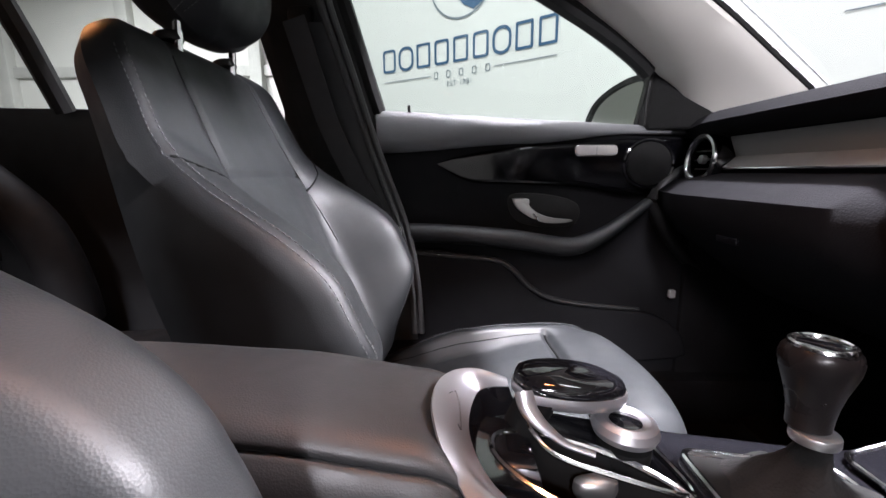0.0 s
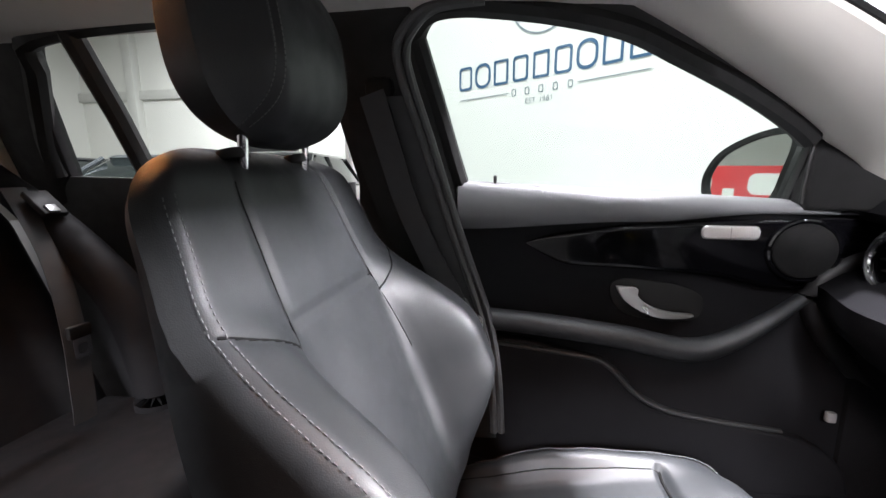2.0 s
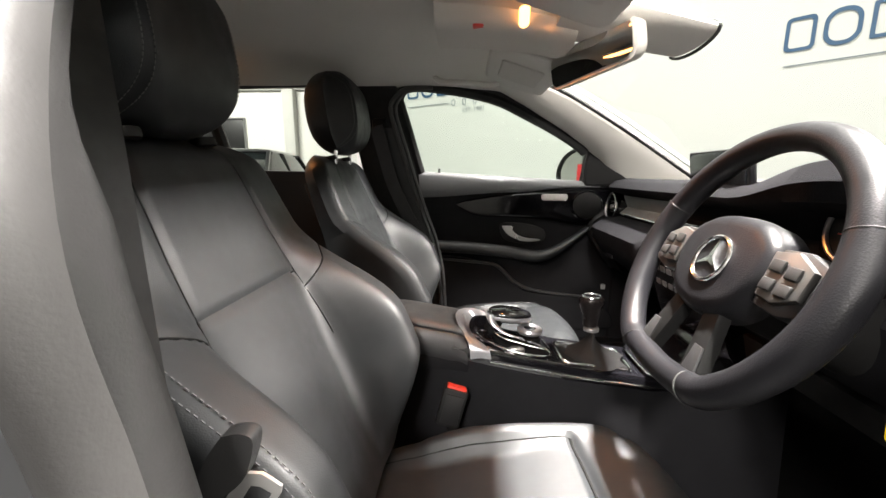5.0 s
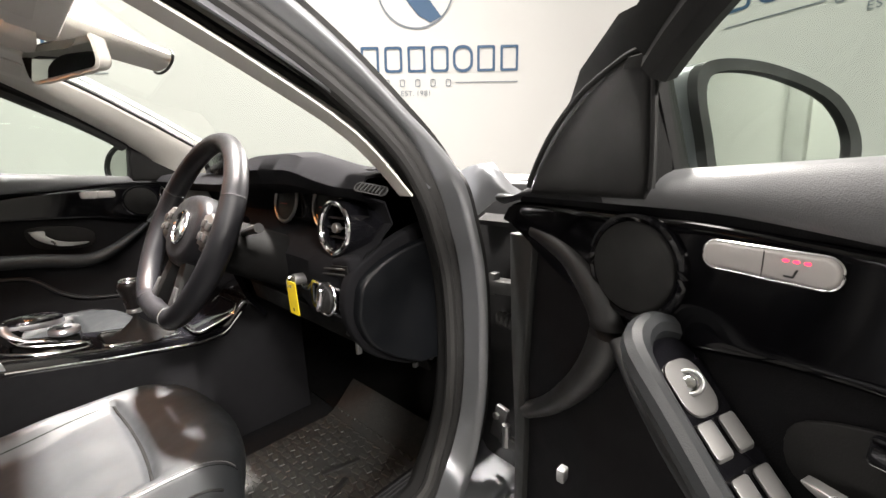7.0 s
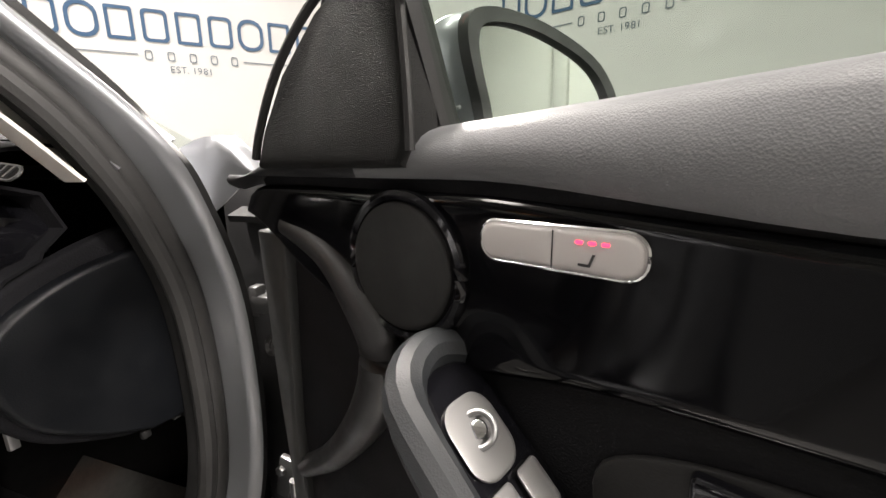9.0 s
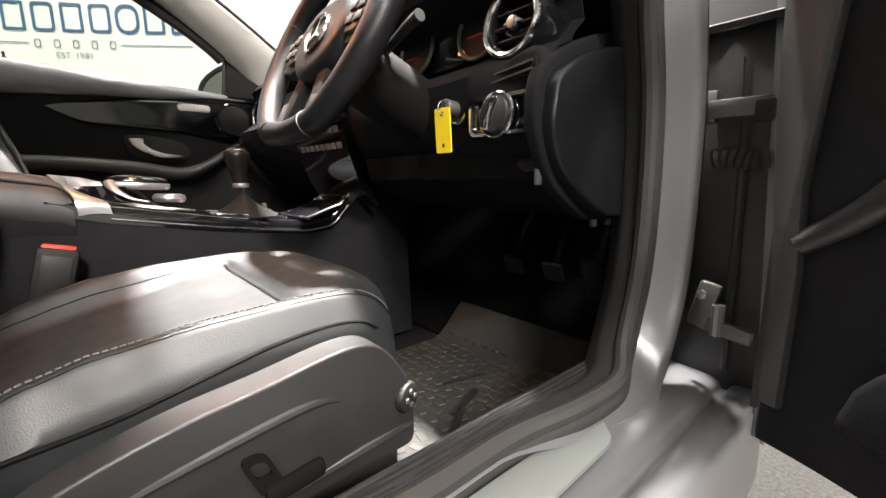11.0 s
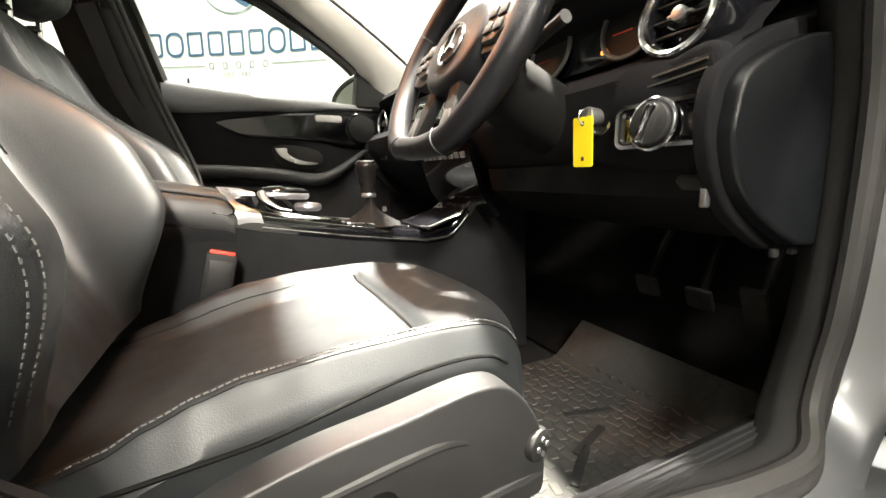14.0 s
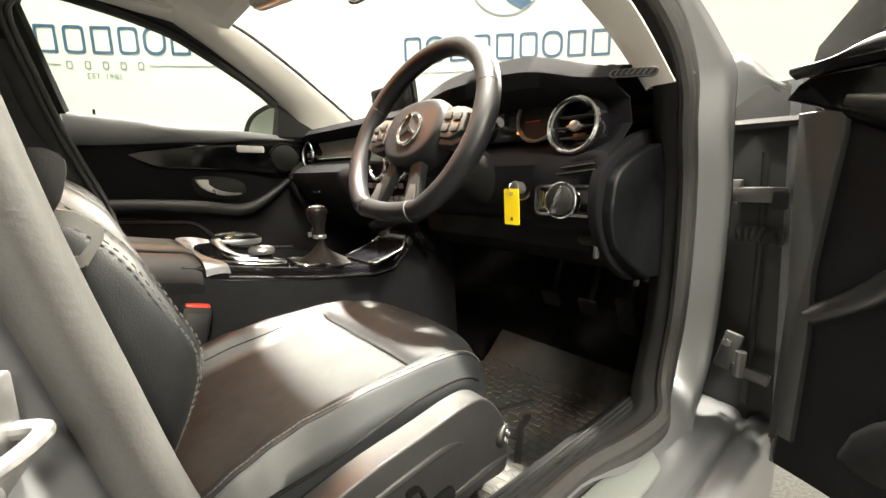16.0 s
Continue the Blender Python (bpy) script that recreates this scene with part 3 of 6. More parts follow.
# floor pan, tunnel, bulkhead
part("floor_pan", box((2.4, 1.34, 0.05), (0.1, 0, 0.255), 0.01), CARPET, BODY, "black carpet")
# footwell shade is put into the near-black of bulkhead and right kick panel
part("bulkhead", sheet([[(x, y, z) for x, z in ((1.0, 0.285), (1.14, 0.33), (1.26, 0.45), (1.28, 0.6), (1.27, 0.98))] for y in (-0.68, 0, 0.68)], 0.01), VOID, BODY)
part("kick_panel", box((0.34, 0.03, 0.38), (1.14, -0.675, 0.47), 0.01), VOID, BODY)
part("kick_panel", box((0.5, 0.03, 0.7), (1.10, 0.70, 0.63), 0.01), CARPET, BODY)

# roof and headliner
def roof_z(x, y):
    return 1.375 - 0.045 * (abs(y) / 0.56) ** 2.5 - 0.05 * step(0.0, 0.6, x) * ((x) / 0.6) ** 2 - 0.03 * step(-0.6, -1.6, x)


roof_rows = [[(x, y, roof_z(x, y)) for y in [i * 0.56 / 8 for i in range(-8, 9)]] for x in [-1.7 + i * 0.115 for i in range(20)]]
part("headliner", sheet(roof_rows), HEADLINER, BODY, "warm grey cloth headliner")
part("roof_skin", sheet([[(x, y * 1.08, roof_z(x, y) + 0.05) for y in [i * 0.56 / 8 for i in range(-8, 9)]] for x in [-1.75 + i * 0.115 for i in range(20)]]), PAINT, BODY)

# windscreen and pillars
for side in (1, -1):
    hi = smooth_line([(0.42, side * 0.47, 1.338), (0.56, side * 0.475, 1.292), (0.74, side * 0.51, 1.20), (0.92, side * 0.56, 1.10), (1.06, side * 0.60, 1.02)], 6)
    lo = smooth_line([(0.36, side * 0.555, 1.335), (0.50, side * 0.575, 1.265), (0.65, side * 0.615, 1.18), (0.78, side * 0.655, 1.09), (0.86, side * 0.69, 0.99)], 6)
    if side < 0:
        lo = [a + Vector((0, 0.022, 0)) for a in lo]
        hi = [a + (b - a) * 0.45 for a, b in zip(lo, hi)]
    rows = []
    for a, b in zip(lo, hi):
        m = (a + b) / 2 + Vector((-0.008, -side * 0.012, -0.006))
        rows.append([a + Vector((0.0, side * 0.03, 0)), a, a * 0.5 + m * 0.5 + Vector((0, -side * 0.006, 0)), m, b * 0.5 + m * 0.5 + Vector((0, -side * 0.006, 0)), b, b + Vector((0.03, 0, 0.02))])
    part("pillar_trim", sheet(rows, 0.004), PILLAR_CLOTH, BODY, "pale grey cloth windscreen pillar trim")
    out = [[a + Vector((0.02, side * 0.05, 0.01)), (a + b) / 2 + Vector((0.03, side * 0.05, 0.03)), b + Vector((0.05, side * 0.02, 0.035)), b + Vector((0.04, 0, 0.02))] for a, b in zip(lo, hi)]
    part("pillar_skin", sheet(out, 0.004), PAINT, BODY)
    part("windscreen_border", tube([p + Vector((0.012, 0, 0.008)) for p in hi], 0.008, 8), DARK, BODY)
part("windscreen", sheet([[(x + 0.06 * (1 - (y / 0.62) ** 2) , y * w, z) for y in [i * 0.62 / 6 for i in range(-6, 7)]] for x, z, w in ((0.46, 1.345, 0.76), (0.78, 1.205, 0.86), (1.09, 1.03, 0.98))]), PANE, BODY, "clear green-tinted windscreen").visible_shadow = False
part("scuttle", box((0.5, 1.4, 0.03), (1.38, 0, 0.99), 0.01), DARK, BODY)
part("bonnet", sheet([[(x, y, 1.0 - 0.10 * step(1.3, 2.4, x) - 0.12 * (abs(y) / 0.85) ** 3) for y in [i * 0.85 / 6 for i in range(-6, 7)]] for x in (1.3, 1.6, 2.0, 2.4)]), PAINT, BODY)

# passenger side: lower wall, rear quarter, pillars
def side_sheet(pts, depth=0.03, inner=0.0):
    """A trim panel on the passenger side from an outline in x and z."""
    return prism(pts, lambda a, b, c: (a, side_y(b) + 0.012 - inner - c, b), depth, 0.006)


part("centre_pillar", side_sheet([(0.115, 0.42), (0.115, 0.95), (0.10, 1.05), (0.075, 1.18), (0.045, 1.30), (0.05, 1.36), (-0.13, 1.36), (-0.125, 1.2), (-0.11, 1.05), (-0.12, 0.42)], 0.03, 0.005), DARK, BODY, "black centre pillar trim")
part("belt_slider", box((0.05, 0.025, 0.07), (-0.022, 0.585, 1.20), 0.01), DARK, BODY)
SEAL_LINE = smooth_line([(0.16, 0.505, 1.318), (0.085, 0.505, 1.312), (0.047, 0.512, 1.285), (0.033, 0.526, 1.258), (0.038, 0.549, 1.212), (0.059, 0.592, 1.126), (0.085, 0.634, 1.019), (0.120, 0.642, 0.909), (0.164, 0.645, 0.780), (0.185, 0.648, 0.66), (0.195, 0.65, 0.52)], 6)
for off, r in ((-0.004, 0.0075), (0.011, 0.0075)):
    part("door_seal", tube([p + Vector((off, 0.003 if off > 0 else 0, 0)) for p in SEAL_LINE], r, 8), SEAL_GREY, BODY, "grey double rubber seal on the centre pillar")
part("pillar_cover", sheet([[(a0 + (a1 - a0) * k / 4, y + 0.006 * math.cos(math.pi * (k / 4 - 0.5)) * -1 + 0.008, z) for k in range(5)] for a0, a1, y, z in ((-0.02, 0.036, 0.566, 1.20), (0.0, 0.052, 0.596, 1.126), (0.012, 0.078, 0.636, 1.03), (0.03, 0.112, 0.648, 0.92), (0.06, 0.155, 0.650, 0.79), (0.08, 0.185, 0.652, 0.66), (0.09, 0.195, 0.652, 0.50))]), DOOR_END, BODY, "dark grey lower cover of the centre pillar", angle=70)
part("rear_door_panel", side_sheet([(-0.13, 0.40), (-0.13, 1.05), (-0.40, 1.055), (-0.86, 1.065), (-0.95, 1.0), (-1.0, 0.40)], 0.035), SOFT, BODY, "black rear door lining")
part("window_post", tube([(-0.615, 0.675, 1.05), (-0.625, 0.62, 1.19), (-0.635, 0.548, 1.345)], 0.022, 8), DARK, BODY)
part("rear_window_frame", tube(smooth_line([(-0.13, 0.54, 1.352), (-0.4, 0.545, 1.352), (-0.72, 0.553, 1.338), (-0.77, 0.58, 1.285), (-0.86, 0.645, 1.15), (-0.885, 0.68, 1.07)], 4), 0.022, 8), DARK, BODY)
part("rear_pillar_inner", side_sheet([(-0.86, 1.06), (-0.79, 1.26), (-0.74, 1.33), (-0.78, 1.37), (-0.88, 1.37), (-0.98, 1.20), (-1.03, 1.03), (-0.95, 0.95)], 0.03), DARK, BODY)
part("rear_pillar_cloth", side_sheet([(-0.99, 0.95), (-1.03, 1.05), (-0.97, 1.22), (-0.86, 1.38), (-1.25, 1.38), (-1.35, 1.1), (-1.35, 0.95)], 0.05), PILLAR_CLOTH, BODY, "pale grey cloth rear pillar")
for x0, x1, zz in ((-0.13, -0.61, 1.345), (-0.63, -0.85, 1.33)):
    part("rear_side_glass", sheet([[(x0, 0.70, 1.05), (x1, 0.70, 1.05)], [(x0, 0.56, zz), (x1 + (0.1 if x1 < -0.7 else 0), 0.56, zz)]]), PANE, BODY).visible_shadow = False
part("rear_wall", box((0.05, 1.3, 0.75), (-1.72, 0, 0.62), 0.01), DARK, BODY)
part("right_rear_lining", box((1.3, 0.03, 0.62), (-0.72, -0.70, 0.74), 0.01), SOFT, BODY)
part("right_rear_pillar", prism([(0.035, 0.95), (0.0, 1.30), (-0.03, 1.36), (-0.20, 1.36), (-0.20, 0.42), (0.13, 0.42), (0.10, 0.7)], lambda a, b, c: (a, -side_y(b) + c, b), 0.03, 0.005), DARK, BODY)
part("right_rear_skin", prism([(-0.10, 0.24), (-0.10, 1.02), (-1.6, 1.04), (-1.9, 0.9), (-1.9, 0.35), (-1.3, 0.25)], lambda a, b, c: (a, -0.86 - 0.02 * step(0.3, 0.7, b) + c, b), 0.02, 0.006), PAINT, BODY)
part("left_outer_skin", prism([(0.9, 0.24), (0.9, 0.98), (-1.6, 1.04), (-1.9, 0.9), (-1.9, 0.35), (-1.3, 0.25)], lambda a, b, c: (a, 0.86 + 0.02 * step(0.3, 0.7, b) - c, b), 0.02, 0.006), PAINT, BODY)

top_edge = smooth_line([(0.08, -0.635, 0.70), (0.135, -0.638, 0.61), (0.207, -0.642, 0.538), (0.261, -0.645, 0.508), (0.295, -0.645, 0.484), (0.329, -0.645, 0.455), (0.372, -0.64, 0.418)], 6)
low_edge = smooth_line([(0.09, -0.688, 0.65), (0.135, -0.688, 0.565), (0.205, -0.688, 0.492), (0.252, -0.686, 0.456), (0.295, -0.682, 0.434), (0.345, -0.672, 0.420), (0.380, -0.652, 0.414)], 6)
foot_rows = []
for a, b in zip(top_edge, low_edge):
    reach = (b - a).length
    foot_rows.append([a + Vector((-0.02, 0.05, -0.004)), a + Vector((-0.004, 0.012, 0.0005))] + [a + (b - a) * (k / 8) + Vector((0.10, -0.45, 0.35)) * reach * (1 - (2 * k / 8 - 1) ** 2) * 0.30 for k in range(9)] + [b + Vector((0, 0.012, -0.010))])
# dark bar stands in for the shade in the gap over the trim
part("trim_gap", tube([p + Vector((0.003, 0.010, 0.001)) for p in top_edge[8:]], 0.0028, 8), VOID, BODY)
part("pillar_foot_trim", sheet(foot_rows), TRIM, BODY, "black grained cover at the foot of the centre pillar", angle=70)
# ---- seats ----
def car_seat(y0, outer, label, hx, hz, cross):
    """A leather front seat; outer is +1 or -1 towards the door."""
    seat = thing("leather_seat", (0.35, y0, 0.28), label, "car seat", "front seats")
    base, up, fwd = Vector((0.142, y0, 0.54)), Vector((-0.389, 0, 0.921)), Vector((0.921, 0, 0.389))

    def bw(v):
        w = 0.215 + 0.050 * step(0.0, 0.3, v) - 0.055 * step(0.4, 0.95, v)
        return w * math.sqrt(max(0.05, 1 - max(0, (v - 0.84) / 0.17) ** 2.6))

    def bf(s, v, y):
        d = 0.115 * step(0.42, 0.77, abs(s)) * step(-0.05, 0.24, v) * (1 - step(0.34, 0.74, v)) + 0.012 * math.sin(math.pi * min(1, v / 0.6)) * (1 - step(0.0, 0.13, abs(y)))
        d -= 0.004 * groove(abs(s) - 0.50, 0.024) * step(0.0, 0.05, v)
        if abs(s) < 0.50:
            d -= 0.006 * groove((v - cross) * 0.6)
        else:
            d -= 0.003 * groove((v - cross + 0.05 - 0.09 * (abs(s) - 0.50) / 0.44) * 0.6)
        return d - rim(s, 0.90, 0.035) * (1 - max(0, (v - 0.9) / 0.1) ** 2) - 0.05 * max(0, (v - 0.9) / 0.1) ** 2

    def bb(s, v, y):
        return -0.115 + 0.04 * v + rim(s, 0.5, 0.034) * (1 - max(0, (v - 0.9) / 0.1) ** 2) + 0.024 * max(0, (v - 0.9) / 0.1) ** 2

    back = part("backrest", slab(lambda v: base + up * 0.625 * v, (0, 1, 0), fwd, bw, bf, bb, 96, 72), LEATHER, seat, "black leather backrest with side bolsters")

    EDGE_Z = [(0.10, 0.500), (0.19, 0.530), (0.222, 0.546), (0.258, 0.560), (0.296, 0.570), (0.383, 0.580), (0.467, 0.584), (0.542, 0.581), (0.60, 0.570)]
    PAD_Z = [(0.10, 0.496), (0.21, 0.512), (0.334, 0.540), (0.44, 0.566), (0.50, 0.586), (0.54, 0.592), (0.60, 0.588)]

    def level(rows, x):
        for (a, za), (b, zb) in zip(rows, rows[1:]):
            if x <= b:
                k = (x - a) / (b - a)
                return za + (zb - za) * k * k * (3 - 2 * k) * 0.4 + (zb - za) * k * 0.6
        return rows[-1][1]

    def cushion_top(dy, x):
        """Height of the cushion at dy from its middle; x before the front swell."""
        e, p = level(EDGE_Z, x), level(PAD_Z, x)
        k = step(0.135, 0.172, abs(dy))
        z = p + (e + 0.002 - p) * k - 0.006 * math.cos(min(1, abs(dy) / 0.14) * math.pi / 2)
        z -= 0.011 * math.exp(-((x - 0.460) / 0.0055) ** 2) * step(0.163, 0.150, abs(dy)) + 0.0035 * math.exp(-((abs(dy) - 0.155) / 0.0035) ** 2) * step(0.47, 0.455, x)
        z += 0.006 * math.exp(-((x - 0.515) / 0.03) ** 2) * step(0.17, 0.10, abs(dy))
        t = max(0.0, (x - 0.495) / 0.065)
        return z - 0.072 * (1 - math.sqrt(max(0.0, 1 - t * t)))

    def swell(dy, x):
        return x + 0.080 * (1 - (dy / 0.235) ** 2) * step(0.40, 0.56, x)

    def cushion_point(s, v):
        dy, x = s * 0.235, 0.10 + 0.46 * v
        return Vector((swell(dy, x), y0 + dy, cushion_top(dy, x) + 0.0008))

    half = [0.004 + 0.176 * k / 30 for k in range(31)]
    rings = []
    for x in sorted([0.10 + 0.0065 * k for k in range(62)] + [0.446 + 0.0022 * k for k in range(14)] + [0.5025 + 0.003 * k for k in range(19)] + [0.56]):
        z1 = cushion_top(0.18, x)
        low = [(0.1845, z1 - 0.0025), (0.1875, z1 - 0.007), (0.192, z1 - 0.016), (0.199, z1 - 0.028), (0.205, z1 - 0.040), (0.204, min(z1 - 0.045, 0.515)), (0.200, 0.455)]
        line = [(-d, max(z, 0.44)) for d, z in low[::-1]] + [(-d, cushion_top(d, x)) for d in half[::-1]] + [(d, cushion_top(d, x)) for d in half] + [(d, max(z, 0.44)) for d, z in low]
        rings.append([(swell(d, x), y0 + d, z) for d, z in line])
    part("cushion", loft(rings), LEATHER, seat, "black leather seat cushion with raised bolsters")
    skirt = [(swell(0.205, x), y0 + outer * 0.2065, z) for x, z in ((0.19, 0.512), (0.242, 0.517), (0.293, 0.522), (0.332, 0.529), (0.423, 0.550), (0.48, 0.557), (0.515, 0.553), (0.535, 0.540))]
    part("skirt_seam", tube(smooth_line(skirt, 6), 0.0022, 6), VOID, seat)

    def back_point(s, v):
        return base + up * 0.625 * v + fwd * (bf(s, v, s * bw(v)) + 0.001) + Vector((0, s * bw(v), 0))

    for s in (-1, 1):
        part("seam", tube([cushion_point(s * 0.66, 0.06 + 0.72 * i / 40) for i in range(41)], 0.0012, 6), VOID, seat)
        part("seam", tube([back_point(s * 0.50, 0.40 + 0.50 * i / 40) for i in range(41)], 0.0013, 6), VOID, seat)
        part("seam", tube([back_point(s * (0.50 + 0.44 * i / 20), cross - 0.05 + 0.09 * i / 20) for i in range(21)], 0.0016, 6), VOID, seat)
    part("seam", tube([cushion_point(-0.66 + 1.32 * i / 40, 0.7826) for i in range(41)], 0.0026, 6), VOID, seat)
    part("seam", tube([back_point(-0.50 + 1.0 * i / 40, cross) for i in range(41)], 0.0016, 6), VOID, seat)
    yo = y0 + outer * 0.232
    edge = [cushion_point(outer * 0.762, v) + Vector((0, outer * 0.0015, 0.0016)) for v in [0.14 + 0.84 * i / 60 for i in range(61)]]
    part("stitching", stitches(edge, 0.006, (0.0042, 0.0014, 0.0014)), STITCH, seat, "pale grey stitching")
    part("edge_seam", tube([p + Vector((0, outer * 0.0035, -0.0045)) for p in edge], 0.0006, 6), VOID, seat)
    # side valance with its controls
    outline = [(0.19, 0.455), (0.253, 0.498), (0.33, 0.521), (0.411, 0.533), (0.49, 0.545), (0.53, 0.535), (0.560, 0.497), (0.570, 0.46), (0.573, 0.425), (0.565, 0.404), (0.52, 0.404), (0.45, 0.401), (0.374, 0.398), (0.307, 0.42), (0.20, 0.44)]
    ys = y0 + outer * 0.215
    val = part("side_valance", prism([(p.x, p.y) for p in smooth_line([(a, b, 0) for a, b in outline], 4, True)], lambda a, b, c: (a, ys + outer * c, b), 0.035, 0.012, 4), HARD, seat, "grey plastic seat side panel")
    part("valance_rib", tube(smooth_line([(0.275, ys + outer * 0.029, 0.468), (0.305, ys + outer * 0.032, 0.477), (0.365, ys + outer * 0.033, 0.488), (0.437, ys + outer * 0.033, 0.498), (0.472, ys + outer * 0.032, 0.495), (0.505, ys + outer * 0.029, 0.478)], 6), [0.002 + 0.004 * math.sin(math.pi * k / 30) for k in range(31)], 10), HARD, val)
    part("valance_foot", tube(smooth_line([(0.385, ys + outer * 0.026, 0.402), (0.44, ys + outer * 0.030, 0.416), (0.51, ys + outer * 0.031, 0.425), (0.568, ys + outer * 0.028, 0.428)], 6), [0.002 + 0.006 * math.sin(math.pi * min(1, k / 14) / 2) for k in range(19)], 10), HARD, val)
    lever = part("recline_lever", join(frame_prism(rounded(0.388, 0.428, 0.411, 0.474, 0.009), rounded(0.3925, 0.449, 0.4065, 0.4675, 0.005), lambda a, b, c: (a + 0.40 * (0.474 - b) - 0.008, ys + outer * (0.034 + c), b), 0.007), box((0.058, 0.013, 0.019), (0.428, ys + outer * 0.041, 0.433), 0.006, Matrix.Rotation(radians(-7), 4, "Y"))), VOID, val, "black recline lever")
    part("lever_face", prism(rounded(0.3925, 0.449, 0.4065, 0.4675, 0.005), lambda a, b, c: (a + 0.40 * (0.474 - b) - 0.008, ys + outer * (0.0335 + c), b), 0.002, 0.0005), HARD, lever)
    knob = part("lumbar_knob", disc((0.562, ys + outer * 0.029, 0.464), (0.35, outer, 0), 0.0185, 0.020, 28, 0.005), DARK, val, "black four-way lumbar knob")
    for da, db in ((0.008, 0), (-0.008, 0), (0, 0.008), (0, -0.008)):
        part("knob_dimple", disc((0.5655 + da * 0.94, ys + outer * (0.0392 - 0.33 * da), 0.464 + db), (0.35, outer, 0), 0.0032, 0.002, 14, 0.0006), SATIN, knob)
    part("seat_rail", box((0.46, 0.035, 0.05), (0.36, y0 + outer * 0.17, 0.345), 0.006), DARK, seat)
    part("seat_rail", box((0.46, 0.035, 0.05), (0.36, y0 - outer * 0.17, 0.345), 0.006), DARK, seat)
    part("seat_frame", box((0.42, 0.42, 0.10), (0.36, y0, 0.415), 0.02), DARK, seat)
    part("rail_foot", box((0.06, 0.4, 0.05), (0.50, y0, 0.305), 0.01), DARK, seat)
    part("rail_foot", box((0.06, 0.4, 0.05), (0.18, y0, 0.305), 0.01), DARK, seat)
    # headrest
    hc, hu, hf = Vector((-0.105 + hx, y0, 1.118 + hz)), Vector((-0.13, 0, 0.99)), Vector((0.99, 0, 0.13))

    def hw(v):
        return 0.132 * max(0.02, 1 - abs(2 * v - 1) ** 3.0) ** 0.42

    def hfr(s, v, y):
        k = (max(0.0, 1 - abs(2 * v - 1) ** 2.6)) ** 0.5
        return k * (0.074 - 0.010 * s * s - 0.062 * step(0.60, 1.02, abs(s))) + 0.002 - 0.004 * k * groove(abs(y) - 0.085, 0.003)

    def hbk(s, v, y):
        k = (max(0.0, 1 - abs(2 * v - 1) ** 2.4)) ** 0.5
        return k * (-0.080 + 0.03 * s * s + rim(s, 0.6, 0.04)) - 0.003

    part("headrest", slab(lambda v: hc + hu * 0.235 * v, (0, 1, 0), hf, hw, hfr, hbk, 48, 56), LEATHER, seat, "black leather headrest")
    for dy in (-0.089, -0.081, 0.081, 0.089):
        part("stitching", stitches([hc + hu * 0.235 * v + hf * (hfr(min(1, abs(dy) / hw(v)), v, dy) + 0.0012) + Vector((0, dy, 0)) for v in [0.08 + 0.8 * i / 30 for i in range(31)]], 0.006), THREAD, seat)
    for dy in (-0.07, 0.07):
        part("headrest_post", tube([(-0.105 + 0.5 * hx, y0 + dy, 1.06), (-0.112 + hx, y0 + dy, 1.15 + hz)], 0.006, 10), CHROME, seat, "chrome headrest post")
        part("post_collar", disc((-0.103, y0 + dy, 1.088), (-0.2, 0, 1), 0.018, 0.012, 20), DARK, seat)
    for side in ((outer,) if outer < 0 else (outer, -outer)):
        for s in (0.915, 0.955):
            part("stitching", stitches([base + up * 0.625 * v + fwd * (bf(s, v, s * bw(v)) + 0.0015) + Vector((0, side * (s * bw(v) + 0.001), 0)) for v in [0.06 + 0.82 * i / 60 for i in range(61)]]), STITCH if s > 0.93 else THREAD, seat)
    part("seat_back_shell", slab(lambda v: base + up * (0.03 + 0.52 * v) - fwd * 0.03, (0, 1, 0), fwd, lambda v: 0.215 - 0.03 * v, lambda s, v, y: -0.04, lambda s, v, y: -0.095 + 0.03 * v + rim(s, 0.6, 0.04), 10, 16), CUSHION_BACK, seat)
    return seat


driver_seat = car_seat(-0.36, -1, "black leather driver's seat with grey stitching", 0.0, -0.03, 0.60)
passenger_seat = car_seat(0.36, 1, "black leather front passenger seat with grey stitching", 0.025, -0.02, 0.630)

# ---- rear bench ----
bench = thing("bench_seat", (-0.75, 0, 0.28), "black leather rear bench seat", "car seat")


def bench_part(y0, w):
    def f(s, v, y):
        return 0.02 * step(0.5, 0.8, abs(s)) - rim(s, 0.85, 0.05) - 0.05 * max(0, (v - 0.85) / 0.15) ** 2 - 0.005 * groove(abs(y) - 0.55 * w)
    base, up, fwd = Vector((-0.78, y0, 0.50)), Vector((-0.42, 0, 0.907)), Vector((0.907, 0, 0.42))
    part("backrest", slab(lambda v: base + up * 0.60 * v, (0, 1, 0), fwd, lambda v: w * (1 - 0.10 * step(0.8, 1.0, v)), f, lambda s, v, y: -0.10, 40, 40), LEATHER_REAR, bench)
    def c(s, v, y):
        t = max(0, (v - 0.85) / 0.15)
        return 0.52 + 0.03 * v - rim(s, 0.9, 0.03) - 0.06 * (1 - math.sqrt(max(0, 1 - t * t)))
    part("cushion", slab(lambda v: Vector((-0.84 + 0.52 * v, y0, 0)), (0, 1, 0), (0, 0, 1), lambda v: w, c, lambda s, v, y: 0.30, 30, 30), LEATHER_REAR, bench)


for y0, w in ((0.40, 0.235), (0.0, 0.155), (-0.40, 0.235)):
    bench_part(y0, w)

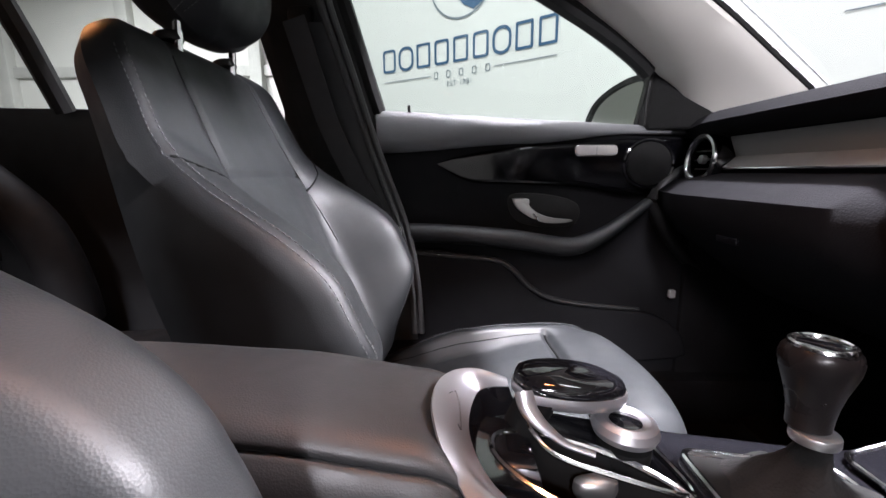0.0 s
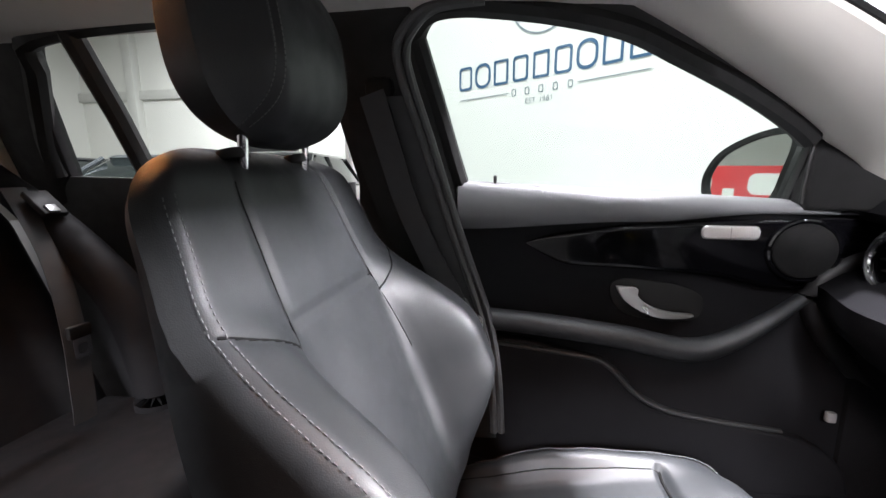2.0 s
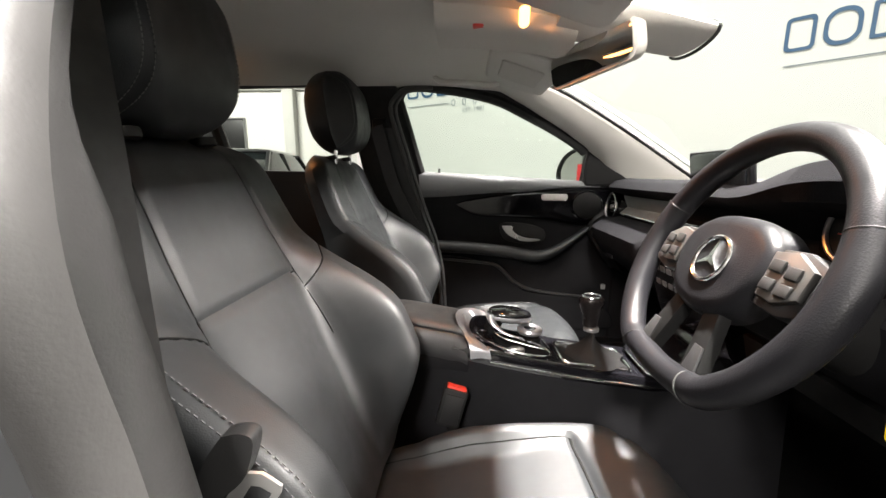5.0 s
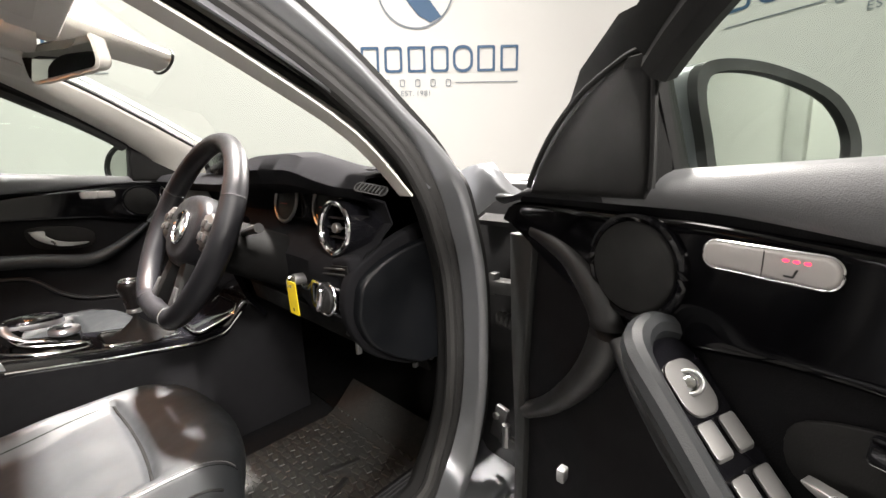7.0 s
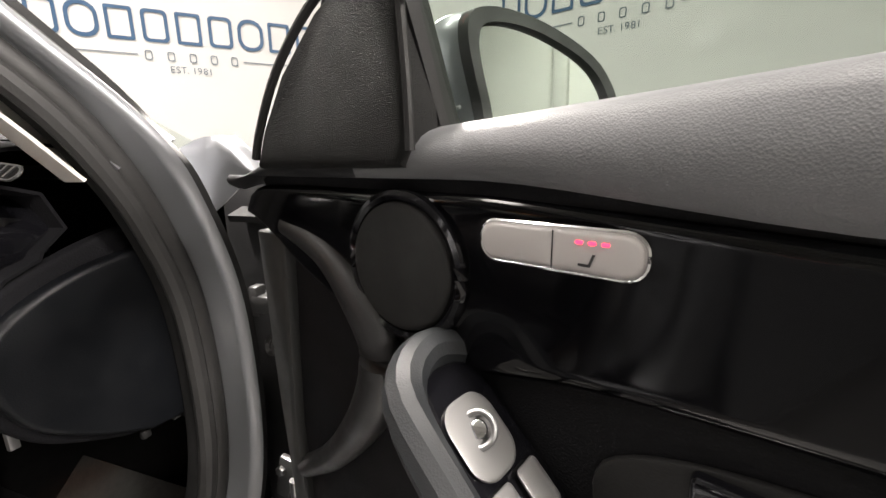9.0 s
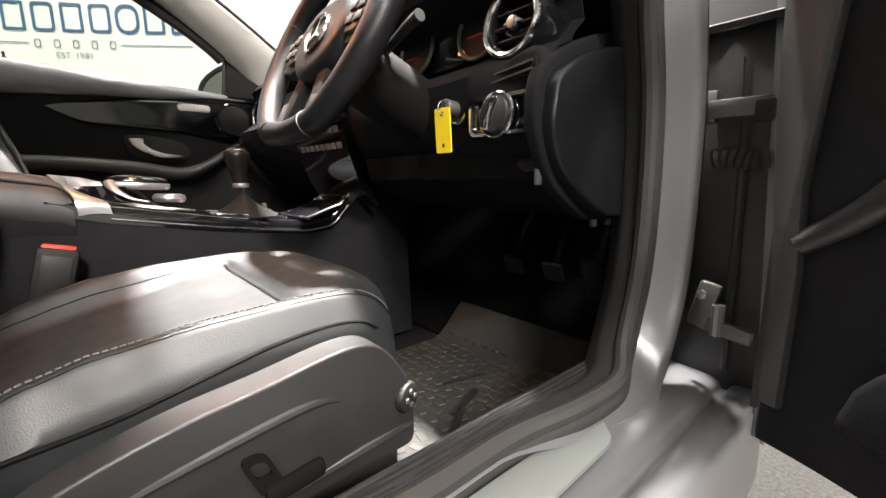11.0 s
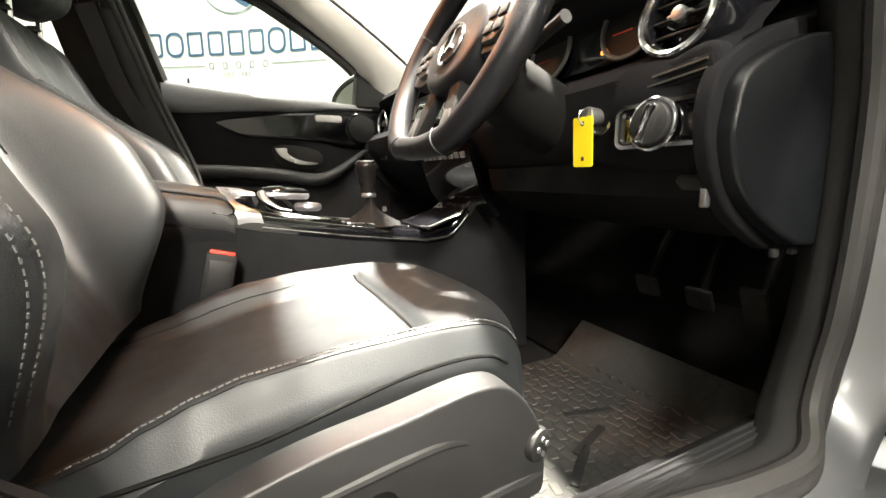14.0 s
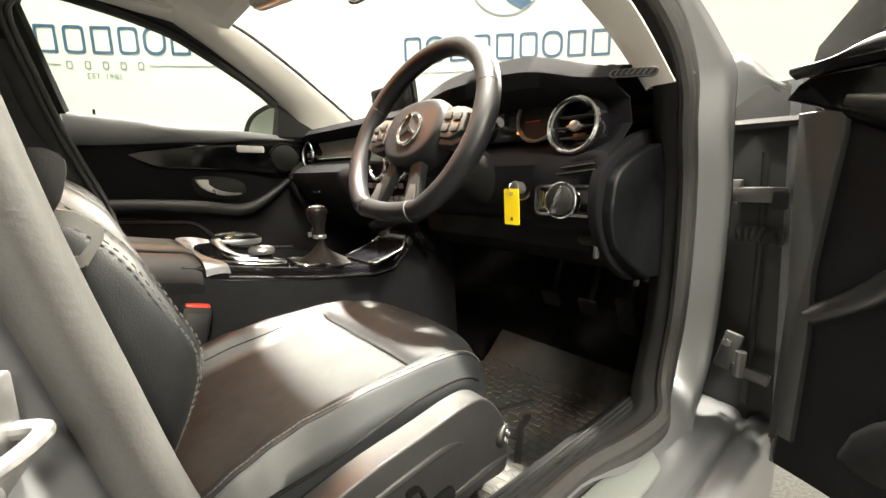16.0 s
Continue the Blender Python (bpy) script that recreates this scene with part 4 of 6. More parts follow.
# ---- steering wheel ----
wheel_c, wn = Vector((0.606, -0.335, 0.934)), Vector((-math.cos(radians(25)), 0, math.sin(radians(25))))
wv = Vector((math.sin(radians(25)), 0, math.cos(radians(25))))
wu = Vector((0, -1, 0))
wheel = thing("steering_wheel", tuple(wheel_c + wn * -0.12), "black leather multifunction steering wheel with silver inlays", "steering wheel")


def on_wheel(a, b, c=0.0):
    return wheel_c + wu * a + wv * b + wn * c


rim_line = []
for i in range(96):
    a = i * math.tau / 96
    x, y = 0.177 * math.cos(a), 0.177 * math.sin(a)
    if y < -0.150:
        y = -0.150 - (abs(y) - 0.150) * 0.35
    rim_line.append(on_wheel(x, y, -0.012))
part("rim", tube(rim_line, [0.0175 + 0.003 * abs(math.cos(i * math.tau / 96)) for i in range(96)], 14, True, up=tuple(wn)), LEATHER_WHEEL, wheel, "black leather rim")
for deg in (22, 158, 245, 295):
    a = radians(deg)
    p, q = on_wheel(0.177 * math.cos(a), 0.177 * math.sin(a) if deg < 180 else -0.155, -0.012), None
    part("rim_seam", ring(p, on_wheel(-math.sin(a), math.cos(a)) - wheel_c, 0.0195, 0.0012, 24), DARK, wheel)
pad = [(p.x, p.y) for p in smooth_line([(-0.085, 0.035, 0), (-0.05, 0.062, 0), (0, 0.068, 0), (0.05, 0.062, 0), (0.085, 0.035, 0), (0.088, -0.01, 0), (0.06, -0.055, 0), (0, -0.072, 0), (-0.06, -0.055, 0), (-0.088, -0.01, 0)], 6, True)]
part("airbag_pad", prism(pad, lambda a, b, c: on_wheel(a, b, c - 0.045), 0.045, 0.02, 5), LEATHER_WHEEL, wheel, "black padded hub")
part("emblem_ring", ring(on_wheel(0, 0.0, 0.002), wn, 0.031, 0.0032), CHROME, wheel, "chrome emblem ring")
for k in range(3):
    a = radians(90 + 120 * k)
    part("emblem_bar", prism([(0.004 * math.sin(a), -0.004 * math.cos(a)), (0.029 * math.cos(a), 0.029 * math.sin(a)), (-0.004 * math.sin(a), 0.004 * math.cos(a))], lambda p, q, c: on_wheel(p, q, c), 0.004, 0), CHROME, wheel)
for s in (1, -1):
    part("spoke", prism([(s * 0.075, 0.038), (s * 0.115, 0.040), (s * 0.168, 0.020), (s * 0.168, -0.022), (s * 0.12, -0.035), (s * 0.08, -0.03)], lambda a, b, c: on_wheel(a, b, c - 0.035), 0.022, 0.004), HARD, wheel)
    sw = part("button_panel", prism([(s * 0.082, 0.032), (s * 0.112, 0.036), (s * 0.142, 0.02), (s * 0.142, -0.012), (s * 0.115, -0.024), (s * 0.088, -0.02)], lambda a, b, c: on_wheel(a, b, c - 0.013), 0.008, 0.003), WHEEL_PANEL, wheel, "dull silver button panel")
    for bx, by in ((0.100, 0.016), (0.100, -0.006), (0.124, 0.012), (0.124, -0.008)):
        part("button", box((0.018, 0.014, 0.004), (0, 0, 0), 0.003, Matrix.Translation(on_wheel(s * bx, by, -0.003)) @ Matrix((wu, wv, wn)).transposed().to_4x4()), DARK, sw)
    part("lower_spoke", prism([(s * 0.02, -0.06), (s * 0.05, -0.055), (s * 0.075, -0.145), (s * 0.04, -0.155)], lambda a, b, c: on_wheel(a, b, c - 0.03), 0.018, 0.006), SPOKE, wheel, "dark satin lower spoke")
    part("spoke_inlay", prism([(s * 0.045, -0.105), (s * 0.062, -0.105), (s * 0.072, -0.143), (s * 0.045, -0.150)], lambda a, b, c: on_wheel(a, b, c - 0.0125), 0.003, 0.001), HARD, wheel, "dark satin inlay")
part("column_shroud", loft([[on_wheel(r * math.cos(k * math.tau / 24), r * 0.85 * math.sin(k * math.tau / 24) - 0.01, d) for k in range(24)] for r, d in ((0.05, -0.03), (0.060, -0.06), (0.064, -0.12), (0.068, -0.24))]), VOID, wheel)
for s, t in ((1, 0.02), (-1, 0.03), (-1, -0.03)):
    part("stalk", tube([on_wheel(s * 0.05, t, -0.09), on_wheel(s * 0.12, t + 0.01, -0.075), on_wheel(s * 0.155, t + 0.015, -0.07)], [0.006, 0.008, 0.009], 10), DARK, wheel)

# ---- dashboard ----
dash = thing("dashboard", (0.95, 0, 0.62), "black soft-touch dashboard with round chrome-ringed vents", "dashboard")


def dash_profile(y):
    hood = math.exp(-((y + 0.36) / 0.19) ** 4)
    mid = math.exp(-(y / 0.16) ** 4)
    end = step(0.5, 0.7, abs(y))
    pad = 0.035 * step(0.13, 0.2, y)
    top = 1.018
    x0 = 0.80 + 0.05 * end
    return [(1.25, 1.0), (1.05, top + 0.005), (0.90, top + 0.008 + 0.02 * hood), (x0 + 0.03, top + 0.010 + 0.042 * hood), (x0 - 0.02, top + 0.002 + 0.045 * hood), (x0 - 0.038, top - 0.018 + 0.035 * hood), (x0 - 0.028, top - 0.032 + 0.02 * hood), (x0 + 0.015 + 0.06 * hood, top - 0.045), (x0 + 0.03 + 0.07 * hood, 0.935), (x0 + 0.005 + 0.06 * hood, 0.913), (x0 + 0.002 + 0.05 * hood, 0.905), (x0 - 0.03 + 0.03 * hood - 0.6 * pad, 0.89), (x0 - 0.05 + 0.02 * hood - pad, 0.865), (x0 - 0.048 + 0.02 * hood - pad, 0.83), (x0 - 0.02 - 0.7 * pad, 0.78), (x0 + 0.04, 0.72), (x0 + 0.12, 0.66), (1.10, 0.64)]


rows = [[(x, y, z) for x, z in dash_profile(y)] for y in [i * 0.69 / 46 for i in range(-42, 47)]]
part("dash_body", sheet(rows, 0.004), DASH, dash, "black grained dashboard moulding", angle=50)


def round_vent(y, z, x, r=0.047, ax=(-1, 0, 0.1)):
    c, n = Vector((x, y, z)), Vector(ax).normalized()
    v = part("air_vent", loft([[c + n * d + Vector((0, 1, 0)) * rr * math.cos(k * math.tau / 40) + n.cross(Vector((0, 1, 0))) * rr * math.sin(k * math.tau / 40) for k in range(40)] for rr, d in ((r + 0.004, -0.07), (r + 0.006, -0.01), (r + 0.002, 0.004), (r - 0.008, 0.0), (r - 0.010, -0.03))]), PIANO, dash, "round gloss-black air vent")
    part("vent_ring", ring(c + n * 0.004, n, r - 0.001, 0.0052, 48), CHROME, v, "bright chrome ring")
    for dz in (-0.018, 0.0, 0.018):
        part("vent_slat", box((0.012, 2 * math.sqrt((r - 0.009) ** 2 - dz * dz), 0.003), c + n * -0.012 + Vector((0, 0, dz)), 0.001), DARK, v)
    part("vent_knob", join(disc(c + n * -0.002, n, 0.009, 0.012, 20), box((0.01, 0.03, 0.004), c + n * -0.004, 0.001)), SATIN, v)
    part("vent_back", disc(c - n * 0.05, n, r - 0.006, 0.004, 32, 0), DARK, v)


round_vent(-0.565, 0.93, 0.79)
round_vent(0.565, 0.932, 0.79)
for y in (-0.105, 0.0, 0.105):
    round_vent(y, 0.88, 0.745, 0.04)

# instrument cluster
clus = part("instrument_unit", box((0.02, 0.33, 0.12), (0.862, -0.36, 0.975), 0.01), SCREEN, dash, "dark instrument cluster")
for y in (-0.45, -0.27):
    part("dial_rim", ring((0.845, y, 0.965), (-1, 0, 0.2), 0.052, 0.004), SATIN, clus)
    part("dial_face", disc((0.850, y, 0.965), (-1, 0, 0.2), 0.05, 0.004), DARK, clus)
    part("dial_needle", box((0.002, 0.036, 0.002), (0.846, y + 0.015, 0.955), 0), RED, clus)
part("warning_light", box((0.004, 0.02, 0.006), (0.846, -0.405, 0.935), 0.001), CLUSTER, clus, "small orange warning light")
# centre display
scr = part("centre_display", box((0.014, 0.205, 0.115), (0.80, -0.005, 1.035), 0.008, Matrix.Rotation(radians(-8), 4, "Y")), PIANO, dash, "upright tablet display")
part("display_glass", box((0.003, 0.185, 0.098), (0.7915, -0.005, 1.035), 0.002, Matrix.Rotation(radians(-8), 4, "Y")), SCREEN, scr)
# centre stack with its button rows
stack = part("centre_panel", sheet([[(x, y, z) for x, z in ((0.765, 0.935), (0.75, 0.90), (0.752, 0.84), (0.765, 0.78), (0.79, 0.71), (0.83, 0.655))] for y in (-0.135, -0.128, 0, 0.128, 0.135)], 0.012), PIANO, dash, "gloss-black centre panel with button rows")
for r, (x, z) in enumerate(((0.749, 0.825), (0.757, 0.79))):
    part("button_bar", box((0.010, 0.235, 0.022), (x, 0, z), 0.003, Matrix.Rotation(radians(-12), 4, "Y")), DARK, stack)
    for k in range(8):
        part("key", box((0.008, 0.024, 0.015), (x - 0.004, -0.1025 + k * 0.0293, z), 0.003, Matrix.Rotation(radians(-12), 4, "Y")), SATIN, stack)
# driver's lower panel: light switch, ignition, card slot, end cap
panel = part("switch_panel", prism([(p.x, p.y) for p in smooth_line([(-0.435, 0.845, 0), (-0.485, 0.852, 0), (-0.56, 0.874, 0), (-0.615, 0.886, 0), (-0.632, 0.86, 0), (-0.632, 0.79, 0), (-0.61, 0.752, 0), (-0.54, 0.745, 0), (-0.46, 0.755, 0), (-0.43, 0.79, 0)], 5, True)], lambda a, b, c: (0.80 + 0.25 * (0.80 - b) * (b < 0.8) - c, a, b), 0.028, 0.010, 4), DASH, dash)
slot = part("card_slot", prism([(-0.512, 0.840), (-0.512, 0.860), (-0.622, 0.871), (-0.626, 0.850)], lambda a, b, c: (0.7735 - c, a, b), 0.004, 0.0015), SPOKE, panel, "dark slotted card holder")
for dz in (0.0055, -0.0045):
    part("slot_rib", prism([(-0.517, 0.8485 + dz), (-0.517, 0.8508 + dz), (-0.619, 0.8610 + dz), (-0.619, 0.8587 + dz)], lambda a, b, c: (0.7690 - c, a, b), 0.003, 0), WHEEL_PANEL, slot)
lsw = part("light_switch", frame_prism(rounded(-0.625, 0.775, -0.505, 0.83, 0.012), rounded(-0.620, 0.780, -0.510, 0.825, 0.010), lambda a, b, c: (0.772 - c, a, b), 0.008), CHROME, panel, "chrome-framed light switch")
part("switch_face", prism(rounded(-0.62, 0.78, -0.51, 0.825, 0.01), lambda a, b, c: (0.772 - c, a, b), 0.004, 0.001), PIANO, lsw)
part("dial_ring", ring((0.762, -0.562, 0.803), (-1, 0, 0.1), 0.030, 0.003), CHROME, lsw)
part("dial", disc((0.764, -0.562, 0.803), (-1, 0, 0.1), 0.026, 0.02), DARK, lsw)
part("dial_grip", box((0.018, 0.012, 0.048), (0.752, -0.562, 0.803), 0.005, Matrix.Rotation(radians(20), 4, "X")), CHROME, lsw)
ign = part("ignition_ring", ring((0.775, -0.468, 0.822), (-1, 0, 0.1), 0.021, 0.003, 36), CHROME, dash, "chrome ignition ring")
part("ignition_barrel", disc((0.785, -0.468, 0.822), (-1, 0, 0.1), 0.019, 0.02), DARK, ign)
# near-black base stands in for the shade under the dashboard
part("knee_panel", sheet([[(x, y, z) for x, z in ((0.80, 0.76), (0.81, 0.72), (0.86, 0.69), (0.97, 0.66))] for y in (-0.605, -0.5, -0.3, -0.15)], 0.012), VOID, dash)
rel = part("bonnet_release", box((0.035, 0.038, 0.012), (0.800, -0.602, 0.728), 0.003, Matrix.Rotation(radians(35), 4, "Y")), HARD, dash, "bonnet release lever")
part("release_tip", box((0.010, 0.008, 0.036), (0.786, -0.620, 0.722), 0.002), SATIN, rel)
vn = Vector((-0.73, -0.18, 0.65)).normalized()
vu = (Vector((0, -1, 0)) - vn * vn.dot(Vector((0, -1, 0)))).normalized()
vw = vn.cross(vu)
vc = Vector((0.8055, -0.655, 1.001))
side_vent = part("demister_vent", prism(rounded(-0.034, -0.0075, 0.034, 0.0075, 0.007), lambda a, b, c: vc + vu * a + vw * b + vn * (0.0005 + c), 0.0015, 0), VOID, dash, "small slotted demister vent")
for i in range(7):
    part("slat", prism([(-0.027 + 0.0085 * i, -0.0065), (-0.0245 + 0.0085 * i, -0.0065), (-0.0215 + 0.0085 * i, 0.0065), (-0.024 + 0.0085 * i, 0.0065)], lambda a, b, c: vc + vu * a + vw * b + vn * (0.0018 + c), 0.002, 0), HARD, side_vent)
part("vent_rim", tube([vc + vu * a + vw * b + vn * 0.001 for a, b in rounded(-0.0355, -0.0085, 0.0355, 0.0085, 0.008)], 0.0016, 6, True, 1.0, tuple(vn)), HARD, side_vent)
CAP = smooth_pairs([(0.985, 0.934), (0.92, 0.925), (0.859, 0.906), (0.785, 0.870), (0.757, 0.832), (0.758, 0.773), (0.795, 0.708), (0.86, 0.664), (0.91, 0.645), (0.985, 0.645)], 6)
cap = part("end_cap", prism(CAP, lambda a, b, c: (a, -0.618 - c, b), 0.018, 0.006, 3), DASH, dash, "black grained dashboard end")
LID = smooth_pairs([(0.937, 0.902), (0.88, 0.893), (0.822, 0.871), (0.782, 0.843), (0.772, 0.812), (0.770, 0.775), (0.795, 0.725), (0.848, 0.684), (0.905, 0.655)], 6) + [(0.957, 0.651), (0.948, 0.787)]
lid = part("cap_lid", prism(LID, lambda a, b, c: (a + 0.10 * max(0.0, -0.01 + c), -0.634 - c - 0.010 * step(0.77, 0.95, a), b), 0.020, 0.014, 4), CAP_SKIN, cap, "raised black cover in the dashboard end")
part("cap_strip", prism([(0.950, 0.926), (1.0, 0.926), (1.02, 0.648), (0.968, 0.650)], lambda a, b, c: (a, -0.634 - c, b), 0.016, 0.004), CAP_SKIN, cap)
for a in (0.905, 0.95):
    part("clip", box((0.012, 0.008, 0.012), (a, -0.640, 0.643), 0.002), DARK, cap)
part("side_demister", box((0.05, 0.09, 0.008), (0.90, -0.56, 1.030), 0.003, Matrix.Rotation(radians(-4), 4, "X")), DARK, dash)
part("glovebox_latch", box((0.008, 0.05, 0.012), (0.722, 0.36, 0.80), 0.003), PIANO, dash)

# ---- centre console ----
cons = thing("centre_console", (0.35, 0, 0.28), "gloss-black centre console with armrest, cup holders and controller", "centre console")
TOPZ = [(0.26, 0.690), (0.335, 0.672), (0.504, 0.643), (0.677, 0.622), (0.74, 0.628), (0.80, 0.69), (0.84, 0.76)]


def con_z(x):
    for (a, za), (b, zb) in zip(TOPZ, TOPZ[1:]):
        if x <= b:
            return za + (zb - za) * (x - a) / (b - a)
    return TOPZ[-1][1]


def cy(y):
    """The console reaches less far towards the driver."""
    return 0.70 * y if y < 0 else y


rows = []
ACROSS = [(-0.098, -0.03), (-0.097, -0.010), (-0.092, -0.002)] + [(-0.086 + 0.172 * k / 24, 0.0) for k in range(25)] + [(0.092, -0.002), (0.097, -0.010), (0.098, -0.03)]
for i in range(71):
    x = 0.255 + 0.55 * i / 70
    rows.append([(x, cy(y), con_z(x) + dz) for y, dz in ACROSS])
top = sheet(rows)
CUP = (0.391, -0.004, 0.083, 0.043)
CUP_C, CUP_S = math.cos(radians(-19)), math.sin(radians(-19))


def in_cup(x, y):
    u, v = x - CUP[0], y - CUP[1]
    return math.hypot((u * CUP_C + v * CUP_S) / CUP[2], (v * CUP_C - u * CUP_S) / CUP[3])


bmesh.ops.delete(top, geom=[f for f in top.faces if in_cup(*f.calc_center_median().xy) < 0.97], context="FACES")
for v in top.verts:
    r = in_cup(v.co.x, v.co.y)
    if v.is_boundary and r < 1.25 and 0.27 < v.co.x < 0.6 and abs(v.co.y - 0.02) < 0.085:
        v.co.x, v.co.y = CUP[0] + (v.co.x - CUP[0]) / r, CUP[1] + (v.co.y - CUP[1]) / r
part("console_top", top, PIANO, cons, "gloss-black console top")
for s in (1, -1):
    part("chrome_edge", tube([(0.335 + 0.45 * i / 24, cy(s * 0.0975), con_z(0.335 + 0.45 * i / 24) - 0.022) for i in range(25)], 0.0028, 8), CHROME, cons)
    part("console_side", sheet([[(x, cy(s * (0.094 + 0.012 * k)), z0 + (z1 - z0) * (1 - k / 3)) for k in range(4)] for x, z1, z0 in [(-0.05 + 0.1 * j, min(con_z(max(0.26, -0.05 + 0.1 * j)), 0.78) - 0.028, 0.30) for j in range(11)]], 0.004), CONSOLE_SIDE, cons, "black console flank")
def arm_top(x):
    return 0.754 - 0.008 * step(-0.03, 0.15, x) - 0.022 * step(0.12, 0.30, x)


def arm_section(x, half):
    """Half a section from the foot up to the middle: the foot stands out, the lid overhangs a crease."""
    t, foot = arm_top(x), 0.690 - 0.032 * step(0.10, 0.28, x)
    drop = 0.010 * max(0.0, (x - 0.262) / 0.024) ** 2
    body = [(0.070, foot - 0.016), (0.0745, foot - 0.008), (0.0755, foot + 0.004), (0.0745, foot + 0.35 * (t - 0.02 - foot)), (0.0705, foot + 0.7 * (t - 0.02 - foot)), (0.0645, t - 0.022), (0.0615, t - 0.0195)]
    lid = [(0.0590, t - 0.0190), (0.0612, t - 0.0165), (0.0596, t - 0.0110), (0.0535, t - 0.0050), (0.0430, t - 0.0015), (0.0250, t - 0.0003)]
    return [(y, z - drop) for y, z in (body if half else lid)]


ARM_X = [-0.03 + 0.314 * k / 30 for k in range(31)]
def arm_ring(x, half):
    left, right = arm_section(x, half), arm_section(x, half)[::-1]
    ring_pts = [(0.006 - y, z) for y, z in left] + ([] if half else [(0.010, arm_top(x) - 0.010 * max(0.0, (x - 0.262) / 0.024) ** 2)]) + [(0.014 + 1.1 * y, z) for y, z in right]
    out = []
    for y, z in ring_pts:
        end = 0.259 + 0.029 * min(1.0, ((y - 0.012) / 0.076) ** 2)
        out.append((-0.03 + (x + 0.03) * (end + 0.03) / 0.314, y, z))
    return out


arm = part("armrest", loft([arm_ring(x, True) for x in ARM_X]), LEATHER_ARM, cons, "padded black leather armrest", angle=60)
part("armrest_lid", loft([arm_ring(x, False) for x in ARM_X]), LEATHER_ARM, arm, angle=60)
part("arm_base", box((0.322, 0.142, 0.05), (0.131, 0.003, 0.640), 0.004), CONSOLE_SIDE, cons)
BRIDGE_OUT = smooth_line([(0.330, 0.074, 0.712), (0.303, 0.074, 0.721), (0.281, 0.066, 0.724), (0.266, 0.044, 0.726), (0.261, 0.010, 0.727), (0.264, -0.018, 0.724), (0.270, -0.036, 0.716), (0.278, -0.050, 0.706), (0.286, -0.061, 0.697), (0.291, -0.070, 0.686), (0.293, -0.0745, 0.672), (0.294, -0.0745, 0.658)], 5)
BRIDGE_IN = smooth_line([(0.332, 0.068, 0.706), (0.315, 0.067, 0.706), (0.302, 0.058, 0.706), (0.294, 0.034, 0.704), (0.291, 0.010, 0.702), (0.293, -0.008, 0.699), (0.298, -0.024, 0.695), (0.306, -0.038, 0.690), (0.316, -0.050, 0.687), (0.326, -0.062, 0.683), (0.334, -0.0725, 0.676), (0.338, -0.0745, 0.658)], 5)
part("satin_bridge", sheet([[a + (b - a) * (k / 8) + Vector((-0.15, -0.1, 0.9)) * 0.0035 * math.sin(math.pi * k / 8) for k in range(9)] for a, b in zip(BRIDGE_OUT, BRIDGE_IN)], 0.0025), BRIDGE, cons, "satin silver bridge before the armrest", angle=70)
part("bridge_lining", sheet([[b + Vector((0.0, 0, -0.001)), b + Vector((0.004, 0, -0.012)), b + Vector((0.012, 0, -0.03))] for b in BRIDGE_IN[:-12]]), PIANO, cons, angle=70)
part("bridge_mark", tube([(0.2745, 0.026, 0.7225), (0.280, 0.034, 0.7210), (0.2835, 0.020, 0.7165), (0.2840, -0.008, 0.7115), (0.2815, -0.004, 0.7135)], 0.0005, 6), CHROME, cons)
part("rear_tray", sheet([[(0.296 + 0.05 * k / 4, y, con_z(0.296 + 0.05 * k / 4) + 0.004) for k in range(5)] for y in (-0.03, 0.0, 0.03, 0.055)], 0.002), PIANO, cons)
# cup holder
def cup_ring(s, d):
    out = []
    for k in range(48):
        p, q = CUP[2] * s * math.cos(k * math.tau / 48), CUP[3] * s * math.sin(k * math.tau / 48)
        x = CUP[0] + p * CUP_C - q * CUP_S
        out.append((x, CUP[1] + p * CUP_S + q * CUP_C, con_z(x) - d))
    return out


cup = part("cup_holder", loft([cup_ring(1.01, -0.001), cup_ring(0.97, 0.004), cup_ring(0.93, 0.03), cup_ring(0.88, 0.062), cup_ring(0.80, 0.066), cup_ring(0.02, 0.066)], False), VOID, cons, "deep black cup holder")
part("cup_ring", tube(cup_ring(1.01, -0.003), 0.0035, 8, True), CHROME, cup, "chrome cup holder rim")
for side, wide in ((1, 0.020), (-1, 0.028)):
    c = Vector((CUP[0] - side * CUP_S * CUP[3] * 0.80, CUP[1] + side * CUP_C * CUP[3] * 0.80, con_z(CUP[0]) - 0.020))
    part("cup_clip", loft([[c + Vector((wide * w * math.cos(t), -side * 0.010 + 0.009 * w * math.sin(t), h)) for t in [k * math.tau / 24 for k in range(24)]] for w, h in ((0.9, -0.012), (1.0, -0.006), (0.95, 0.002), (0.6, 0.005))]), SATIN, cup, "silver sprung cup clip", angle=50)
# controller with its hand rest
ctl = part("controller", ring((0.436, 0.046, con_z(0.437) + 0.024), (0.05, 0, 1), 0.021, 0.009, 36), BRIDGE, cons, "satin rotary controller")
HAND = smooth_pairs([(0.336, 0.066), (0.346, 0.092), (0.385, 0.101), (0.424, 0.091), (0.440, 0.066), (0.430, 0.044), (0.392, 0.034), (0.350, 0.042), (0.336, 0.066)], 6)[:-1]


def hand_ring(s, h, lean=0.05):
    return [(0.388 + (a - 0.388) * s, 0.066 + (b - 0.066) * s, con_z(0.388) + h + lean * (0.388 - a)) for a, b in HAND]


